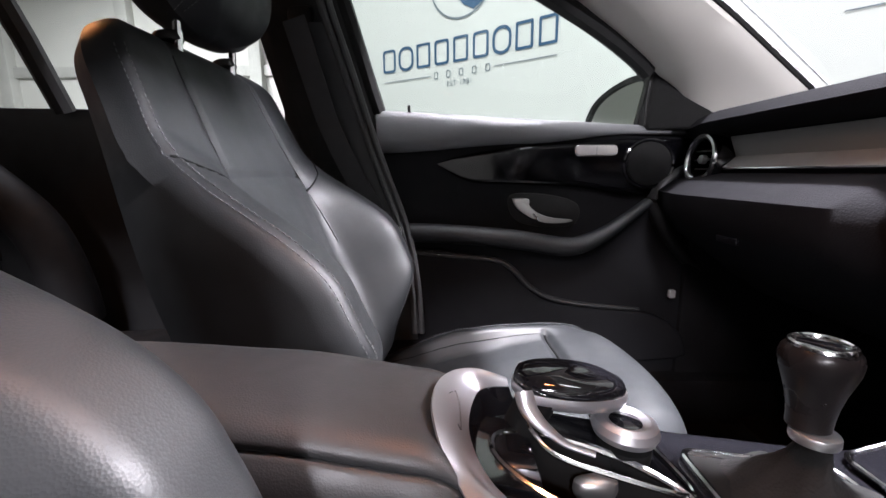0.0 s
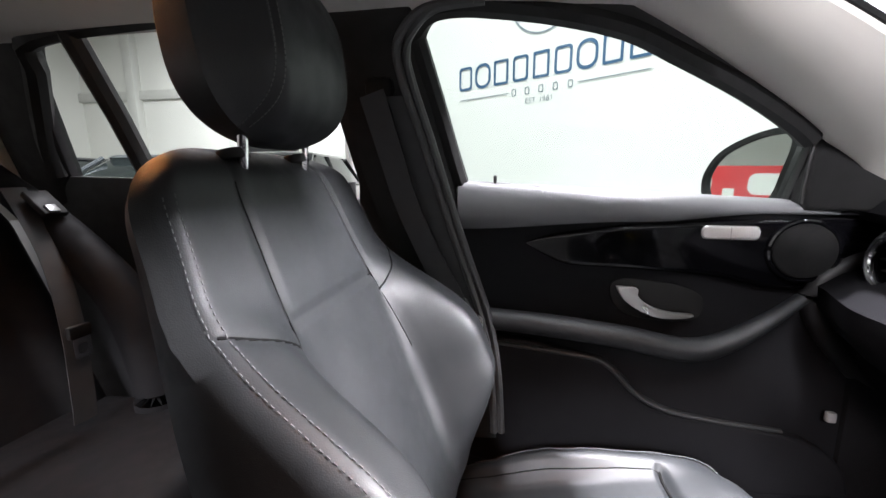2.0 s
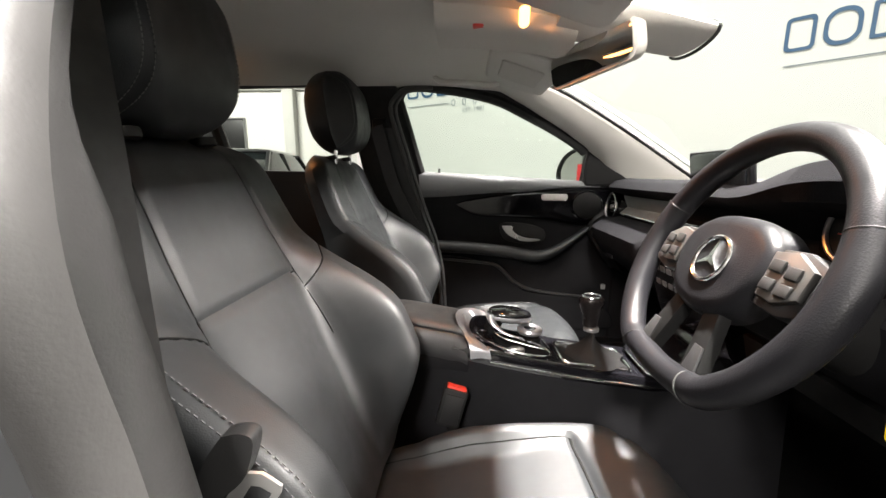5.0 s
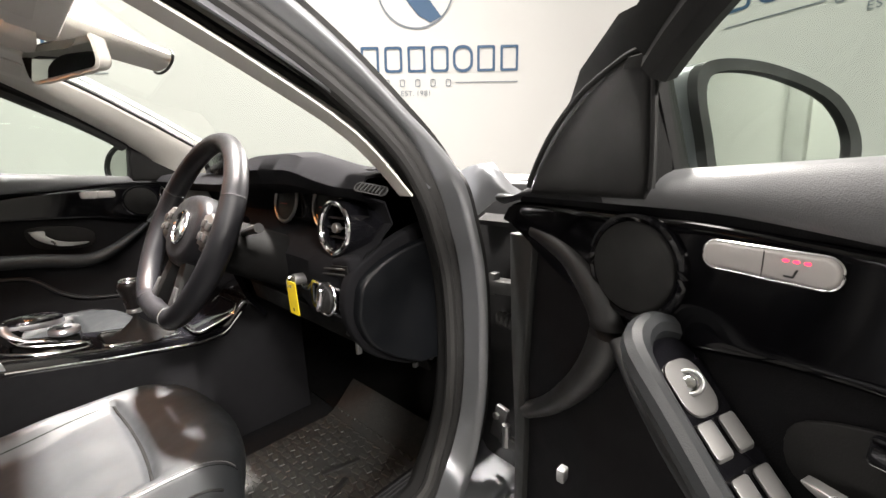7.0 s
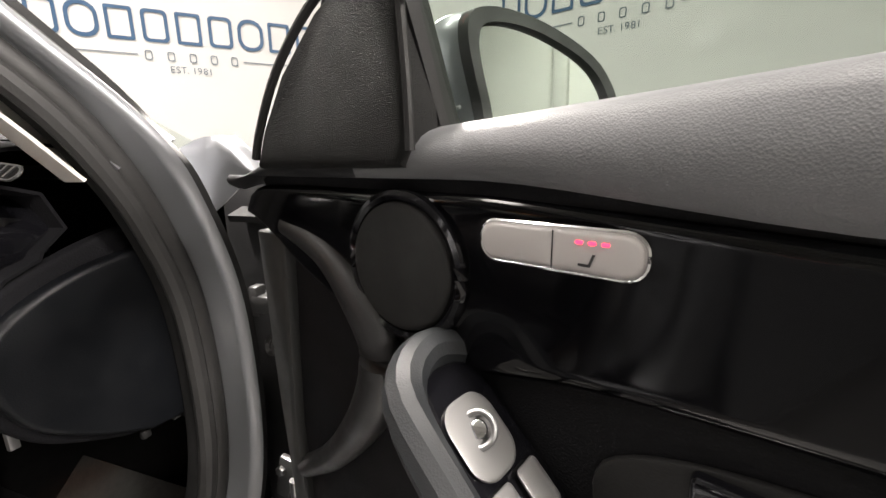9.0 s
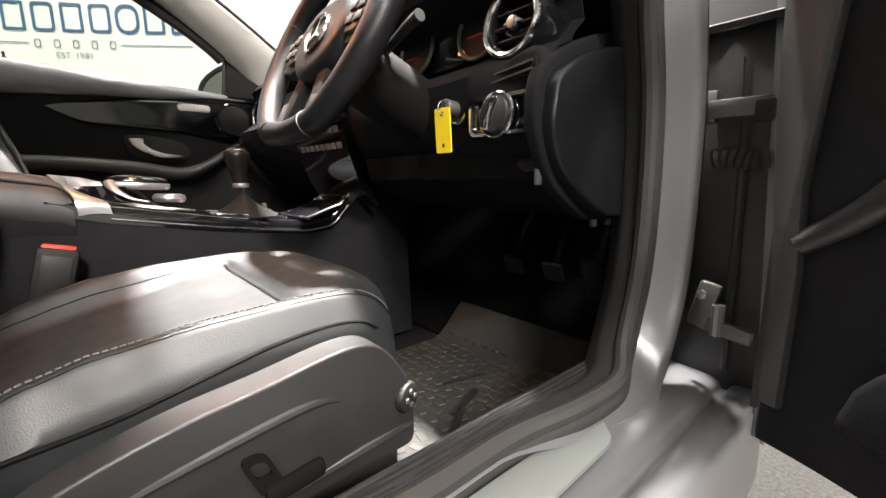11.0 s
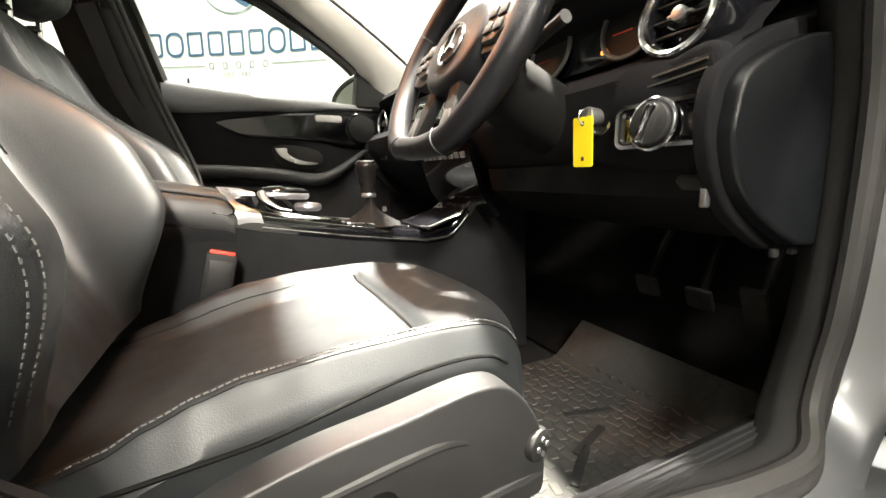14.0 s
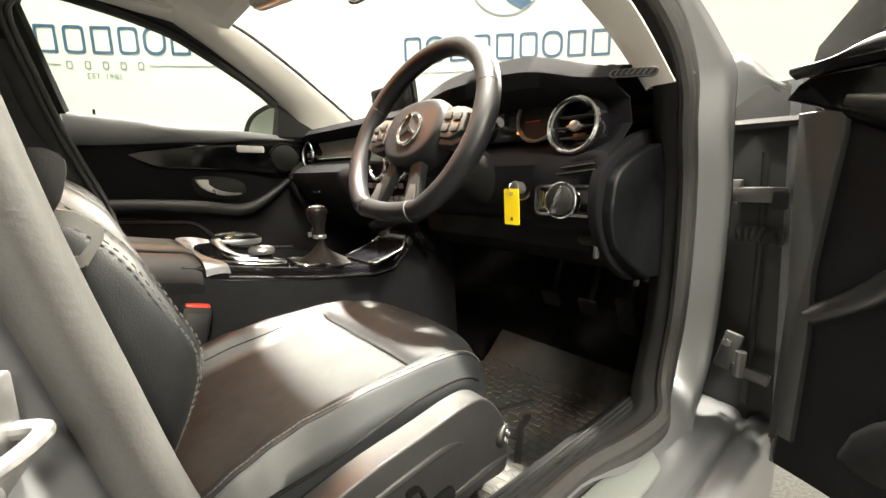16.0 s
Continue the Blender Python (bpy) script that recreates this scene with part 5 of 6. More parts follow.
part("controller_cap", disc((0.436, 0.046, con_z(0.437) + 0.024), (0.05, 0, 1), 0.016, 0.012, 28), PIANO, ctl)
part("controller_foot", disc((0.436, 0.046, con_z(0.437)), (0.05, 0, 1), 0.024, 0.018, 28), VOID, ctl)
part("hand_rest", loft([hand_ring(0.90, 0.044), hand_ring(1.0, 0.047), hand_ring(1.0, 0.051), hand_ring(0.96, 0.055), hand_ring(0.80, 0.059), hand_ring(0.45, 0.061), hand_ring(0.02, 0.0615)]), PIANO, ctl, "gloss-black touchpad", angle=60)
part("hand_rest_band", loft([hand_ring(0.90, 0.034), hand_ring(0.99, 0.036), hand_ring(1.03, 0.040), hand_ring(1.04, 0.044), hand_ring(1.01, 0.0475), hand_ring(0.92, 0.0475)], False), BRIDGE, ctl, "bright silver side band", angle=60)
part("hand_stem", loft([[(0.350 + 0.018 * math.cos(t) + d, 0.060 + 0.026 * math.sin(t), con_z(0.35) + h) for t in [k * math.tau / 20 for k in range(20)]] for d, h in ((-0.006, 0.0), (0.0, 0.014), (0.010, 0.034))]), VOID, ctl)
part("hand_rest_strut", tube(smooth_line([(0.343, 0.046, 0.713), (0.345, 0.039, 0.703), (0.352, 0.031, 0.694), (0.362, 0.025, 0.687), (0.376, 0.019, 0.679), (0.398, 0.013, 0.674)], 6), [0.0095 - 0.0065 * step(0.1, 1.0, i / 30) for i in range(31)], 12, squash=0.75), BRIDGE, ctl, "satin silver strut of the hand rest")
part("controller_frame", tube(smooth_line([(0.344, 0.048, con_z(0.344) + 0.024), (0.350, 0.030, con_z(0.35) + 0.012), (0.368, 0.014, con_z(0.368) + 0.005), (0.41, 0.002, con_z(0.41) + 0.004), (0.462, -0.008, con_z(0.462) + 0.004), (0.474, 0.004, con_z(0.474) + 0.004), (0.466, 0.05, con_z(0.466) + 0.004)], 5), 0.0024, 8), CHROME, ctl, "thin chrome frame")
# gear lever
lev = thing("gear_lever", (0.56, 0.0, con_z(0.56)), "black leather gear lever with chrome-ringed knob", "gear lever")
gz = con_z(0.56)
part("gaiter_frame", tube([(a, b, con_z(a) + 0.003) for a, b in rounded(0.492, -0.055, 0.64, 0.055, 0.015)], 0.0035, 8, True), CHROME, lev)
part("gaiter", loft([[(0.565 + (1 - k / 6) ** 2.0 * 0.068 * math.cos(t) * (1 + 0.14 * math.sin(6 * t + 1.3 * k)) + 0.004 * math.cos(t), (1 - k / 6) ** 2.0 * 0.05 * math.sin(t) * (1 + 0.14 * math.cos(5 * t + k)) + 0.016 * math.sin(t), gz + 0.06 * (k / 6)) for t in [j * math.tau / 32 for j in range(32)]] for k in range(7)]), GAITER, lev, "creased leather gaiter")
part("collar", disc((0.564, 0.0, gz + 0.066), (0, 0.02, 1), 0.0165, 0.009, 28), SATIN, lev)
part("knob", loft([[(0.563 + r * math.cos(t), 0.006 + r * 0.92 * math.sin(t), gz + z) for t in [j * math.tau / 28 for j in range(28)]] for r, z in ((0.0155, 0.072), (0.0160, 0.082), (0.0175, 0.092), (0.0200, 0.103), (0.0235, 0.114), (0.0262, 0.123), (0.0270, 0.130), (0.0255, 0.136), (0.0215, 0.140))]), KNOB, lev, "black leather knob")
part("knob_ring", ring((0.563, 0.006, gz + 0.140), (0, 0, 1), 0.0190, 0.0030, 32), CHROME, lev)
part("knob_cap", disc((0.563, 0.006, gz + 0.1395), (0, 0, 1), 0.0165, 0.004, 28), PIANO, lev)
part("gaiter_plate", sheet([[(x, y, con_z(x) + 0.0025) for y in (-0.05, 0.0, 0.05)] for x in (0.495, 0.54, 0.59, 0.635)], 0.002), SPOKE, lev)
# storage lid ahead of the lever
tray = part("storage_lid", prism(rounded(0.665, -0.075, 0.775, 0.075, 0.02), lambda a, b, c: (a, b, con_z(a) + 0.002 + c), 0.008, 0.004), PIANO, cons, "gloss-black storage lid")
part("lid_edge", tube([(a, b, con_z(a) + 0.008) for a, b in rounded(0.663, -0.077, 0.777, 0.077, 0.02)], 0.0025, 8, True), CHROME, tray)
# ---- front doors: one build for both, laid by a place function ----
DOOR_O, DOOR_D, DOOR_N = Vector((0.947, -0.844, 0)), Vector((-0.37, -0.929, 0)), Vector((-0.929, 0.37, 0))


def closed_door(a, n, z):
    return (0.98 - a, 0.70 - n - (0.5 * (z - 1.03) if z > 1.03 else 0), z)


def open_door(a, n, z):
    p = DOOR_O + DOOR_D * a + DOOR_N * (n + (0.5 * (z - 1.03) if z > 1.03 else 0))
    return (p.x, p.y, z)


def car_door(at, label, base, driver):
    """A front door: lining, gloss trim, armrest, pocket, window frame, glass, mirror."""
    door = thing("car_door", base, label, "car door", "front doors")

    def pl(a, b, c):
        return at(a, c, b)

    shell = [(0.006, 0.36), (0.93, 0.36), (0.90, 0.60), (0.885, 0.85), (0.875, 1.03), (0.20, 0.985), (0.02, 0.975), (0.008, 0.90), (0.006, 0.80)]
    part("door_shell", prism(shell, lambda a, b, c: at(a, c - 0.13, b), 0.115, 0.01), PAINT, door, "silver grey painted door shell")
    # lining as one relief: upper pad, recess, armrest swell, pocket
    def lining(a, z):
        n = 0.012 * step(0.95, 1.0, z) - 0.02 * step(1.01, 1.06, z)
        n += 0.018 * (1 - step(0.58, 0.72, z)) * step(0.05, 0.3, a)
        return n
    zs = [0.375 + i * 0.0167 for i in range(41)]
    rows = []
    for j in range(41):
        row = []
        for z in zs:
            a0 = 0.004
            a = a0 + (0.875 - a0) * j / 40
            row.append(at(a, lining(a, z) - 0.03 * (j == 0), min(z, 1.048 - 0.055 * step(0.85, 0.2, a))))
        rows.append(row)
    part("lining", sheet(rows), LINING, door, "black grained door lining")
    lift = 0.013 if driver else 0.0

    def ledge_row(a):
        top, foot, wide = 1.050 - 0.038 * (0.87 - a) / 0.64 + lift - 0.034 * step(0.10, -0.004, a), 0.992 - 0.018 * step(0.30, 0.52, a) - 0.02 * step(0.52, 0.87, a), 0.016 * step(0.30, 0.05, a)
        return [at(a, n + wide, z) for n, z in ((0.004, foot), (0.0165, foot + 0.001), (0.020, foot + 0.3 * (top - foot)), (0.018, foot + 0.6 * (top - foot)), (0.012, foot + 0.84 * (top - foot)), (0.002, top - 0.001), (-0.014, top + 0.003), (-0.03, top + 0.004), (-0.05, top - 0.003))]

    # one ledge in two tones: rear paled as lit, front blackened as shaded
    part("window_ledge", sheet([ledge_row(0.20 + 0.675 * j / 24) for j in range(25)]), LEDGE_LIT, door, "grained soft top of the door, paled as if lit", angle=80)
    part("ledge_front_shaded", sheet([ledge_row(-0.004 + 0.204 * j / 10) for j in range(11)]), SOFT, door, "front end of the door top, blackened as if shaded", angle=80)
    hi = [(-0.015, 0.953), (0.0, 0.974), (0.055, 0.985), (0.279, 0.988), (0.369, 0.983), (0.471, 0.975), (0.55, 0.968), (0.65, 0.952), (0.70, 0.942), (0.735, 0.928)]
    lo = [(-0.015, 0.950), (0.03, 0.930), (0.098, 0.893), (0.193, 0.856), (0.266, 0.849), (0.324, 0.858), (0.40, 0.872), (0.55, 0.880), (0.65, 0.884), (0.70, 0.905), (0.735, 0.928)]
    hi, lo = smooth_line([(a, 0, b) for a, b in hi], 8), smooth_line([(a, 0, b) for a, b in lo], 8)

    def curve_z(line, a):
        for p, q in zip(line, line[1:]):
            if p.x <= a <= q.x and q.x > p.x:
                return p.z + (q.z - p.z) * (a - p.x) / (q.x - p.x)
        return line[-1].z

    rows = []
    for j in range(61):
        a = -0.0149 + 0.7498 * j / 60
        z0, z1 = curve_z(lo, a), curve_z(hi, a)
        rows.append([at(a, 0.001 + 0.011 * (1 - (1 - min(1.0, 9 * min(k / 30, 1 - k / 30))) ** 2) ** 0.5, z0 + (z1 - z0) * k / 30) for k in range(31)])
    trim = part("gloss_trim", sheet(rows), TRIM_GLOSS, door, "gloss-black wavy trim panel", angle=60)
    spk = part("speaker", prism([(0.240 + 0.052 * math.cos(k * math.tau / 40), 0.926 + 0.050 * math.sin(k * math.tau / 40)) for k in range(40)], lambda a, b, c: at(a, 0.012 + c, b), 0.008, 0.004, 3), MESH_CLOTH, door, "round black tweeter grille")
    part("speaker_rim", tube([at(0.240 + 0.057 * math.cos(k * math.tau / 40), 0.014, 0.926 + 0.055 * math.sin(k * math.tau / 40)) for k in range(40)], 0.005, 8, True), PIANO, spk)
    sw = part("seat_switch", prism(rounded(0.314, 0.945, 0.411, 0.968, 0.010), lambda a, b, c: at(a, 0.011 + c, b), 0.005, 0.003, 3), SWITCH_PALE, door, "pale silver seat heating switch")
    part("switch_rim", tube([at(a, 0.0125, b) for a, b in rounded(0.3130, 0.9440, 0.4120, 0.9690, 0.0108)], 0.0012, 6, True), CHROME, sw)
    part("switch_gap", prism([(0.3625, 0.946), (0.3631, 0.946), (0.3631, 0.967), (0.3625, 0.967)], lambda a, b, c: at(a, 0.016 + c, b), 0.0004, 0), INK, sw)
    if driver:
        for k in range(3):
            part("red_light", prism(rounded(0.376 + 0.007 * k, 0.961, 0.380 + 0.007 * k, 0.963, 0.0009), lambda a, b, c: at(a, 0.016 + c, b), 0.0006, 0), LED_RED, sw, "small red light")
        part("seat_mark", prism([(0.378, 0.949), (0.3845, 0.949), (0.387, 0.956), (0.3855, 0.956), (0.3835, 0.9505), (0.378, 0.9505)], lambda a, b, c: at(a, 0.016 + c, b), 0.0005, 0), INK, sw)
    # pull handle in its dish
    dish = [(0.565, 0.835), (0.545, 0.858), (0.45, 0.852), (0.395, 0.828), (0.40, 0.785), (0.46, 0.775), (0.54, 0.79)]
    dp = part("handle_dish", prism([(p.x, p.y) for p in smooth_line([(a, b, 0) for a, b in dish], 5, True)], lambda a, b, c: at(a, 0.001 + c, b), 0.004, 0.002), DARK, door)
    bow = smooth_pairs([(0.556, 0.846), (0.520, 0.846), (0.517, 0.830), (0.495, 0.812), (0.460, 0.801), (0.412, 0.795), (0.430, 0.789), (0.478, 0.790), (0.515, 0.803), (0.543, 0.822), (0.556, 0.846)], 5)[:-1]
    part("door_pull", prism(bow, lambda a, b, c: at(a, 0.008 + c + 0.012 * math.sin(math.pi * (0.56 - a) / 0.15), b), 0.012, 0.004, 3), BRIGHT, dp, "satin silver door release", angle=50)
    # armrest and pull
    line = smooth_line([at(0.86, 0.022, 0.768), at(0.70, 0.034, 0.764), at(0.55, 0.042, 0.752), at(0.43, 0.045, 0.735), at(0.36, 0.042, 0.755), at(0.29, 0.034, 0.80), at(0.235, 0.018, 0.838)], 7)
    part("armrest", tube(line, [0.030 - 0.016 * step(0.45, 1.0, i / 42) for i in range(43)], 14, squash=0.75), LEATHER, door, "black padded armrest")
    part("pocket", prism([(p.x, p.y) for p in smooth_line([(0.82, 0.712, 0), (0.60, 0.700, 0), (0.56, 0.680, 0), (0.50, 0.62, 0), (0.44, 0.590, 0), (0.20, 0.560, 0), (0.12, 0.48, 0), (0.2, 0.44, 0), (0.84, 0.44, 0)], 4, True)], lambda a, b, c: at(a, 0.012 + c, b), 0.022, 0.008, 3), LINING, door, "black door pocket")
    lip = smooth_line([at(0.83, 0.034, 0.722), at(0.70, 0.038, 0.712), at(0.60, 0.040, 0.703), at(0.56, 0.041, 0.684), at(0.51, 0.041, 0.634), at(0.45, 0.040, 0.604), at(0.36, 0.036, 0.588), at(0.24, 0.026, 0.574)], 6)
    # paler than the pocket itself: the lit edge is put into its colour
    part("pocket_lip", tube(lip, [0.010 - 0.004 * abs(i / 21 - 1) for i in range(43)], 10, squash=0.7), DOOR_END, door, "rounded upper edge of the pocket, paled as if lit")
    # window frame, mirror triangle, glass
    win = [(p.x, p.y) for p in smooth_line([(0.872, 1.049, 0), (0.885, 1.10, 0), (0.907, 1.194, 0), (0.927, 1.275, 0), (0.930, 1.30, 0), (0.908, 1.326, 0), (0.86, 1.333, 0), (0.79, 1.327, 0), (0.69, 1.312, 0), (0.59, 1.288, 0), (0.50, 1.249, 0), (0.394, 1.199, 0), (0.31, 1.152, 0), (0.268, 1.122, 0)], 4)]
    part("window_frame", tube([at(a, -0.012, b) for a, b in win], 0.018, 8), DARK, door, "black window frame")
    slope = [q for q in win if q[0] < 0.80 and q[1] > 1.05]
    part("frame_band", sheet([[at(a, -0.010, b), at(a - 0.012, -0.004, b + 0.016), at(a - 0.026, -0.008, b + 0.034), at(a - 0.034, -0.03, b + 0.044)] for a, b in slope], 0.003), DARK, door, "black outer band of the window frame")
    if driver:
        part("frame_foot", sheet([[at(a0 + (a1 - a0) * k / 3, -0.05 - max(0.0, 0.5 * (b - 1.03)) + 0.5 * max(0.0, b - 1.12) + 0.006 * math.sin(math.pi * k / 3), b) for k in range(4)] for a0, a1, b in ((-0.022, 0.12, 1.01), (-0.018, 0.12, 1.03), (0.033, 0.16, 1.092), (0.068, 0.20, 1.126), (0.102, 0.23, 1.159), (0.18, 0.27, 1.20))], 0.004), DARK, door, "black foot of the window frame")
    tri = [(0.105, 1.0), (0.255, 1.0), (0.262, 1.02), (0.258, 1.06), (0.254, 1.10), (0.250, 1.134), (0.238, 1.142), (0.215, 1.136), (0.178, 1.112), (0.143, 1.072), (0.118, 1.03)]

    def corner(a, b, c):
        """The corner trim stands upright and turns inwards at its front."""
        return at(a, c - 0.006 - max(0.0, 0.5 * (b - 1.03)) + 0.03 * step(0.24, 0.09, a), b)

    grille = part("mirror_triangle", prism(tri, corner, 0.034, 0.010, 4), GRILLE, door, "black perforated corner trim")
    part("triangle_rim", tube([corner(a, b, 0.030) for a, b in smooth_pairs([(0.262, 1.012), (0.261, 1.05), (0.257, 1.10), (0.252, 1.138), (0.236, 1.146), (0.212, 1.139), (0.174, 1.115), (0.139, 1.075), (0.113, 1.03), (0.104, 1.008)])], 0.0035, 8), DARK, grille)
    part("triangle_back", prism([(0.10, 1.0), (0.262, 1.0), (0.257, 1.14), (0.23, 1.14), (0.13, 1.06)], lambda a, b, c: at(a, c - 0.045, b), 0.024, 0.004), DARK, door)
    glass = [(p.x, p.y) for p in smooth_line([(0.872, 1.03, 0), (0.907, 1.194, 0), (0.925, 1.29, 0), (0.86, 1.33, 0), (0.69, 1.312, 0), (0.50, 1.249, 0), (0.31, 1.152, 0), (0.24, 1.10, 0), (0.24, 1.0, 0), (0.5, 1.01, 0)], 4, True)]
    part("window_glass", prism(glass, lambda a, b, c: at(a, c - 0.035, b), 0.003, 0), PANE, door, "lightly tinted side window").visible_shadow = False
    part("lock_pin", tube([at(0.80, -0.012, 1.03), at(0.80, -0.012, 1.062)], 0.0035, 8), DARK, door)
    part("pin_collar", disc(at(0.80, -0.010, 1.043), (0, 0, 1), 0.012, 0.008, 20), SOFT, door)
    # exterior mirror
    def ml(u, v, w):
        """u outwards, v up, w forwards."""
        z = 1.012 + v
        return at(0.145 - w + 0.52 * u, -0.105 - 0.93 * u - 0.5 * max(0.0, z - 1.03) - 0.04 * v, z)
    mo = [(p.x, p.y) for p in smooth_line([(0.085, -0.012, 0), (0.06, 0.06, 0), (0.045, 0.128, 0), (0.065, 0.149, 0), (0.13, 0.140, 0), (0.205, 0.102, 0), (0.240, 0.040, 0), (0.225, -0.016, 0), (0.15, -0.024, 0)], 5, True)]
    mc = (0.14, 0.055)
    rings = []
    for s, w in ((1.0, 0.0), (1.03, 0.01), (1.04, 0.03), (0.95, 0.07), (0.7, 0.10), (0.3, 0.115)):
        rings.append([ml(mc[0] + (u - mc[0]) * s, mc[1] + (v - mc[1]) * s, w) for u, v in mo])
    mir = part("door_mirror", loft(rings), PAINT, door, "silver grey door mirror housing")
    part("mirror_rim", frame_prism([(mc[0] + (u - mc[0]) * 1.03, mc[1] + (v - mc[1]) * 1.03) for u, v in mo], [(mc[0] + (u - mc[0]) * 0.90, mc[1] + (v - mc[1]) * 0.88) for u, v in mo], lambda u, v, w: ml(u, v, -w), 0.014), DARK, mir, "black mirror surround")
    part("mirror_glass", prism([(mc[0] + (u - mc[0]) * 0.91, mc[1] + (v - mc[1]) * 0.89) for u, v in mo], lambda u, v, w: ml(u, v, -0.003 - w), 0.002, 0), MIRROR, mir, "reflecting mirror glass")
    for k in range(3):
        part("housing_rib", tube([ml(0.052 + 0.004 * k + 0.002 * i, 0.030 + 0.022 * k - 0.001 * i, 0.012 + 0.011 * i) for i in range(5)], 0.0022, 6), SATIN, mir, "fine moulded rib")
    part("mirror_foot", tube([at(0.15, -0.03, 1.03), at(0.14, -0.11, 1.035)], 0.022, 10, squash=0.7), DARK, mir)
    if driver:
        def sl(u, v, w):
            """On the sloping top of the armrest: u along it, v across, w out of it."""
            return at(0.300 + 0.72 * u + 0.62 * w * 0.4, 0.035 + v + 0.5 * w, 0.858 - 0.69 * u + 0.6 * w)
        pack = part("switch_console", prism(rounded(-0.01, -0.035, 0.19, 0.028, 0.025), sl, 0.010, 0.004), PIANO, door, "gloss-black switch console")
        knob = part("mirror_switch", prism(rounded(0.015, -0.024, 0.066, 0.020, 0.016), lambda u, v, w: sl(u, v, 0.010 + w), 0.006, 0.002), SILVER_PLASTIC, pack, "silver mirror adjuster")
        part("adjuster_pad", ring(sl(0.038, -0.002, 0.018), Vector(sl(0, 0, 1)) - Vector(sl(0, 0, 0)), 0.0105, 0.0022, 28), SATIN, knob)
        part("adjuster_knob", disc(sl(0.038, -0.002, 0.018), Vector(sl(0, 0, 1)) - Vector(sl(0, 0, 0)), 0.006, 0.004, 20), CHROME, knob)
        for u in (0.085, 0.128):
            for v in (-0.019, 0.010):
                part("window_switch", prism(rounded(u - 0.015, v - 0.011, u + 0.015, v + 0.011, 0.004), lambda a, b, w: sl(a, b, 0.010 + w * (1.0 + 18 * max(0, a - u))), 0.010, 0.003), SILVER_PLASTIC, pack, "silver window switch")
        part("armrest_lip", tube(smooth_line([sl(-0.012, -0.04, 0.0), sl(-0.025, 0.0, 0.004), sl(0.0, 0.036, 0.004), sl(0.08, 0.042, 0.002), sl(0.20, 0.044, 0.0)], 5), 0.014, 10), LEATHER, pack)
        mem = part("lock_switch", prism(rounded(0.44, 0.828, 0.50, 0.850, 0.004), lambda a, b, c: at(a, 0.006 + c, b), 0.006, 0.002), PIANO, door, "gloss-black central locking switch")
        for k in (0.455, 0.483):
            part("lock_mark", ring(at(k, 0.0125, 0.838), Vector(at(0, 1, 0)) - Vector(at(0, 0, 0)), 0.003, 0.0006, 16), WHITE_INK, mem)
    part("door_tab", box((0.016, 0.012, 0.02), at(0.165, 0.03, 0.615), 0.003), WHITE_INK, door, "small white tab")
    part("door_edge", prism([(0.0, 0.40), (0.03, 0.40), (0.03, 0.975), (0.0, 0.965)], lambda a, b, c: at(a, c - 0.10, b), 0.085, 0.01), DOOR_END, door)
    part("door_rubber", tube(smooth_line([at(-0.002, -0.05, 0.38), at(-0.002, -0.05, 0.6), at(-0.002, -0.05, 0.85), at(0.01, -0.05, 0.96)], 6), 0.009, 8), RUBBER, door)
    part("lining_flange", prism([(0.028, 0.43), (0.050, 0.43), (0.052, 0.60), (0.046, 0.70), (0.052, 0.80), (0.060, 0.90), (0.058, 0.93), (0.0, 0.93), (0.004, 0.85), (0.010, 0.74), (0.024, 0.60)], lambda a, b, c: at(a, c - 0.002, b), 0.014, 0.005), DOOR_END, door, "grey plastic front flange of the lining")
    part("lining_ridge", tube(smooth_line([at(0.055, 0.0, 0.940), at(0.13, 0.004, 0.920), at(0.182, 0.006, 0.885), at(0.208, 0.006, 0.845), at(0.182, 0.004, 0.774), at(0.111, 0.0, 0.687), at(0.045, 0.0, 0.636)], 6), [0.014 + 0.010 * math.sin(math.pi * i / 36) ** 2 for i in range(37)], 14), HARD, door)
    return door


car_door(closed_door, "closed passenger door with gloss-black trim and window", (0.5, 0.72, 0.38), False)
car_door(open_door, "driver's door standing wide open with gloss-black trim", (0.80, -1.30, 0.38), True)

# hinges and check strap between the pillar and the open door
strap = part("check_strap", box((0.03, 0.075, 0.026), (1.02, -0.790, 0.808), 0.003, Matrix.Rotation(radians(8), 4, "Z")), HINGE, BODY, "bright steel door check strap")
part("strap_bracket", box((0.02, 0.016, 0.045), (1.012, -0.757, 0.812), 0.004), HINGE, strap)
part("strap_bracket", box((0.012, 0.022, 0.03), (1.002, -0.822, 0.800), 0.004), DARK, strap)
for z in (0.505,):
    h = part("door_hinge", box((0.012, 0.030, 0.075), (1.015, -0.772, z + 0.012), 0.004, Matrix.Rotation(radians(12), 4, "X")), HINGE, BODY, "grey steel door hinge")
    part("hinge_leaf", box((0.014, 0.060, 0.022), (1.010, -0.808, z - 0.020), 0.004, Matrix.Rotation(radians(8), 4, "X")), HINGE, h)
    part("hinge_pin", tube([(1.008, -0.793, z - 0.03), (1.008, -0.793, z + 0.018)], 0.009, 10), STEEL, h)
    part("hinge_bolt", disc((1.004, -0.770, z + 0.03), (-1, 0, 0), 0.008, 0.008, 6), STEEL, h)
part("cable_boot", tube([(1.02, -0.762 - 0.0048 * i, 0.738 + 0.003 * math.sin(i * 0.4)) for i in range(15)], [0.016 if i % 2 else 0.012 for i in range(15)], 12), RUBBER, BODY, "dark ribbed rubber cable boot")

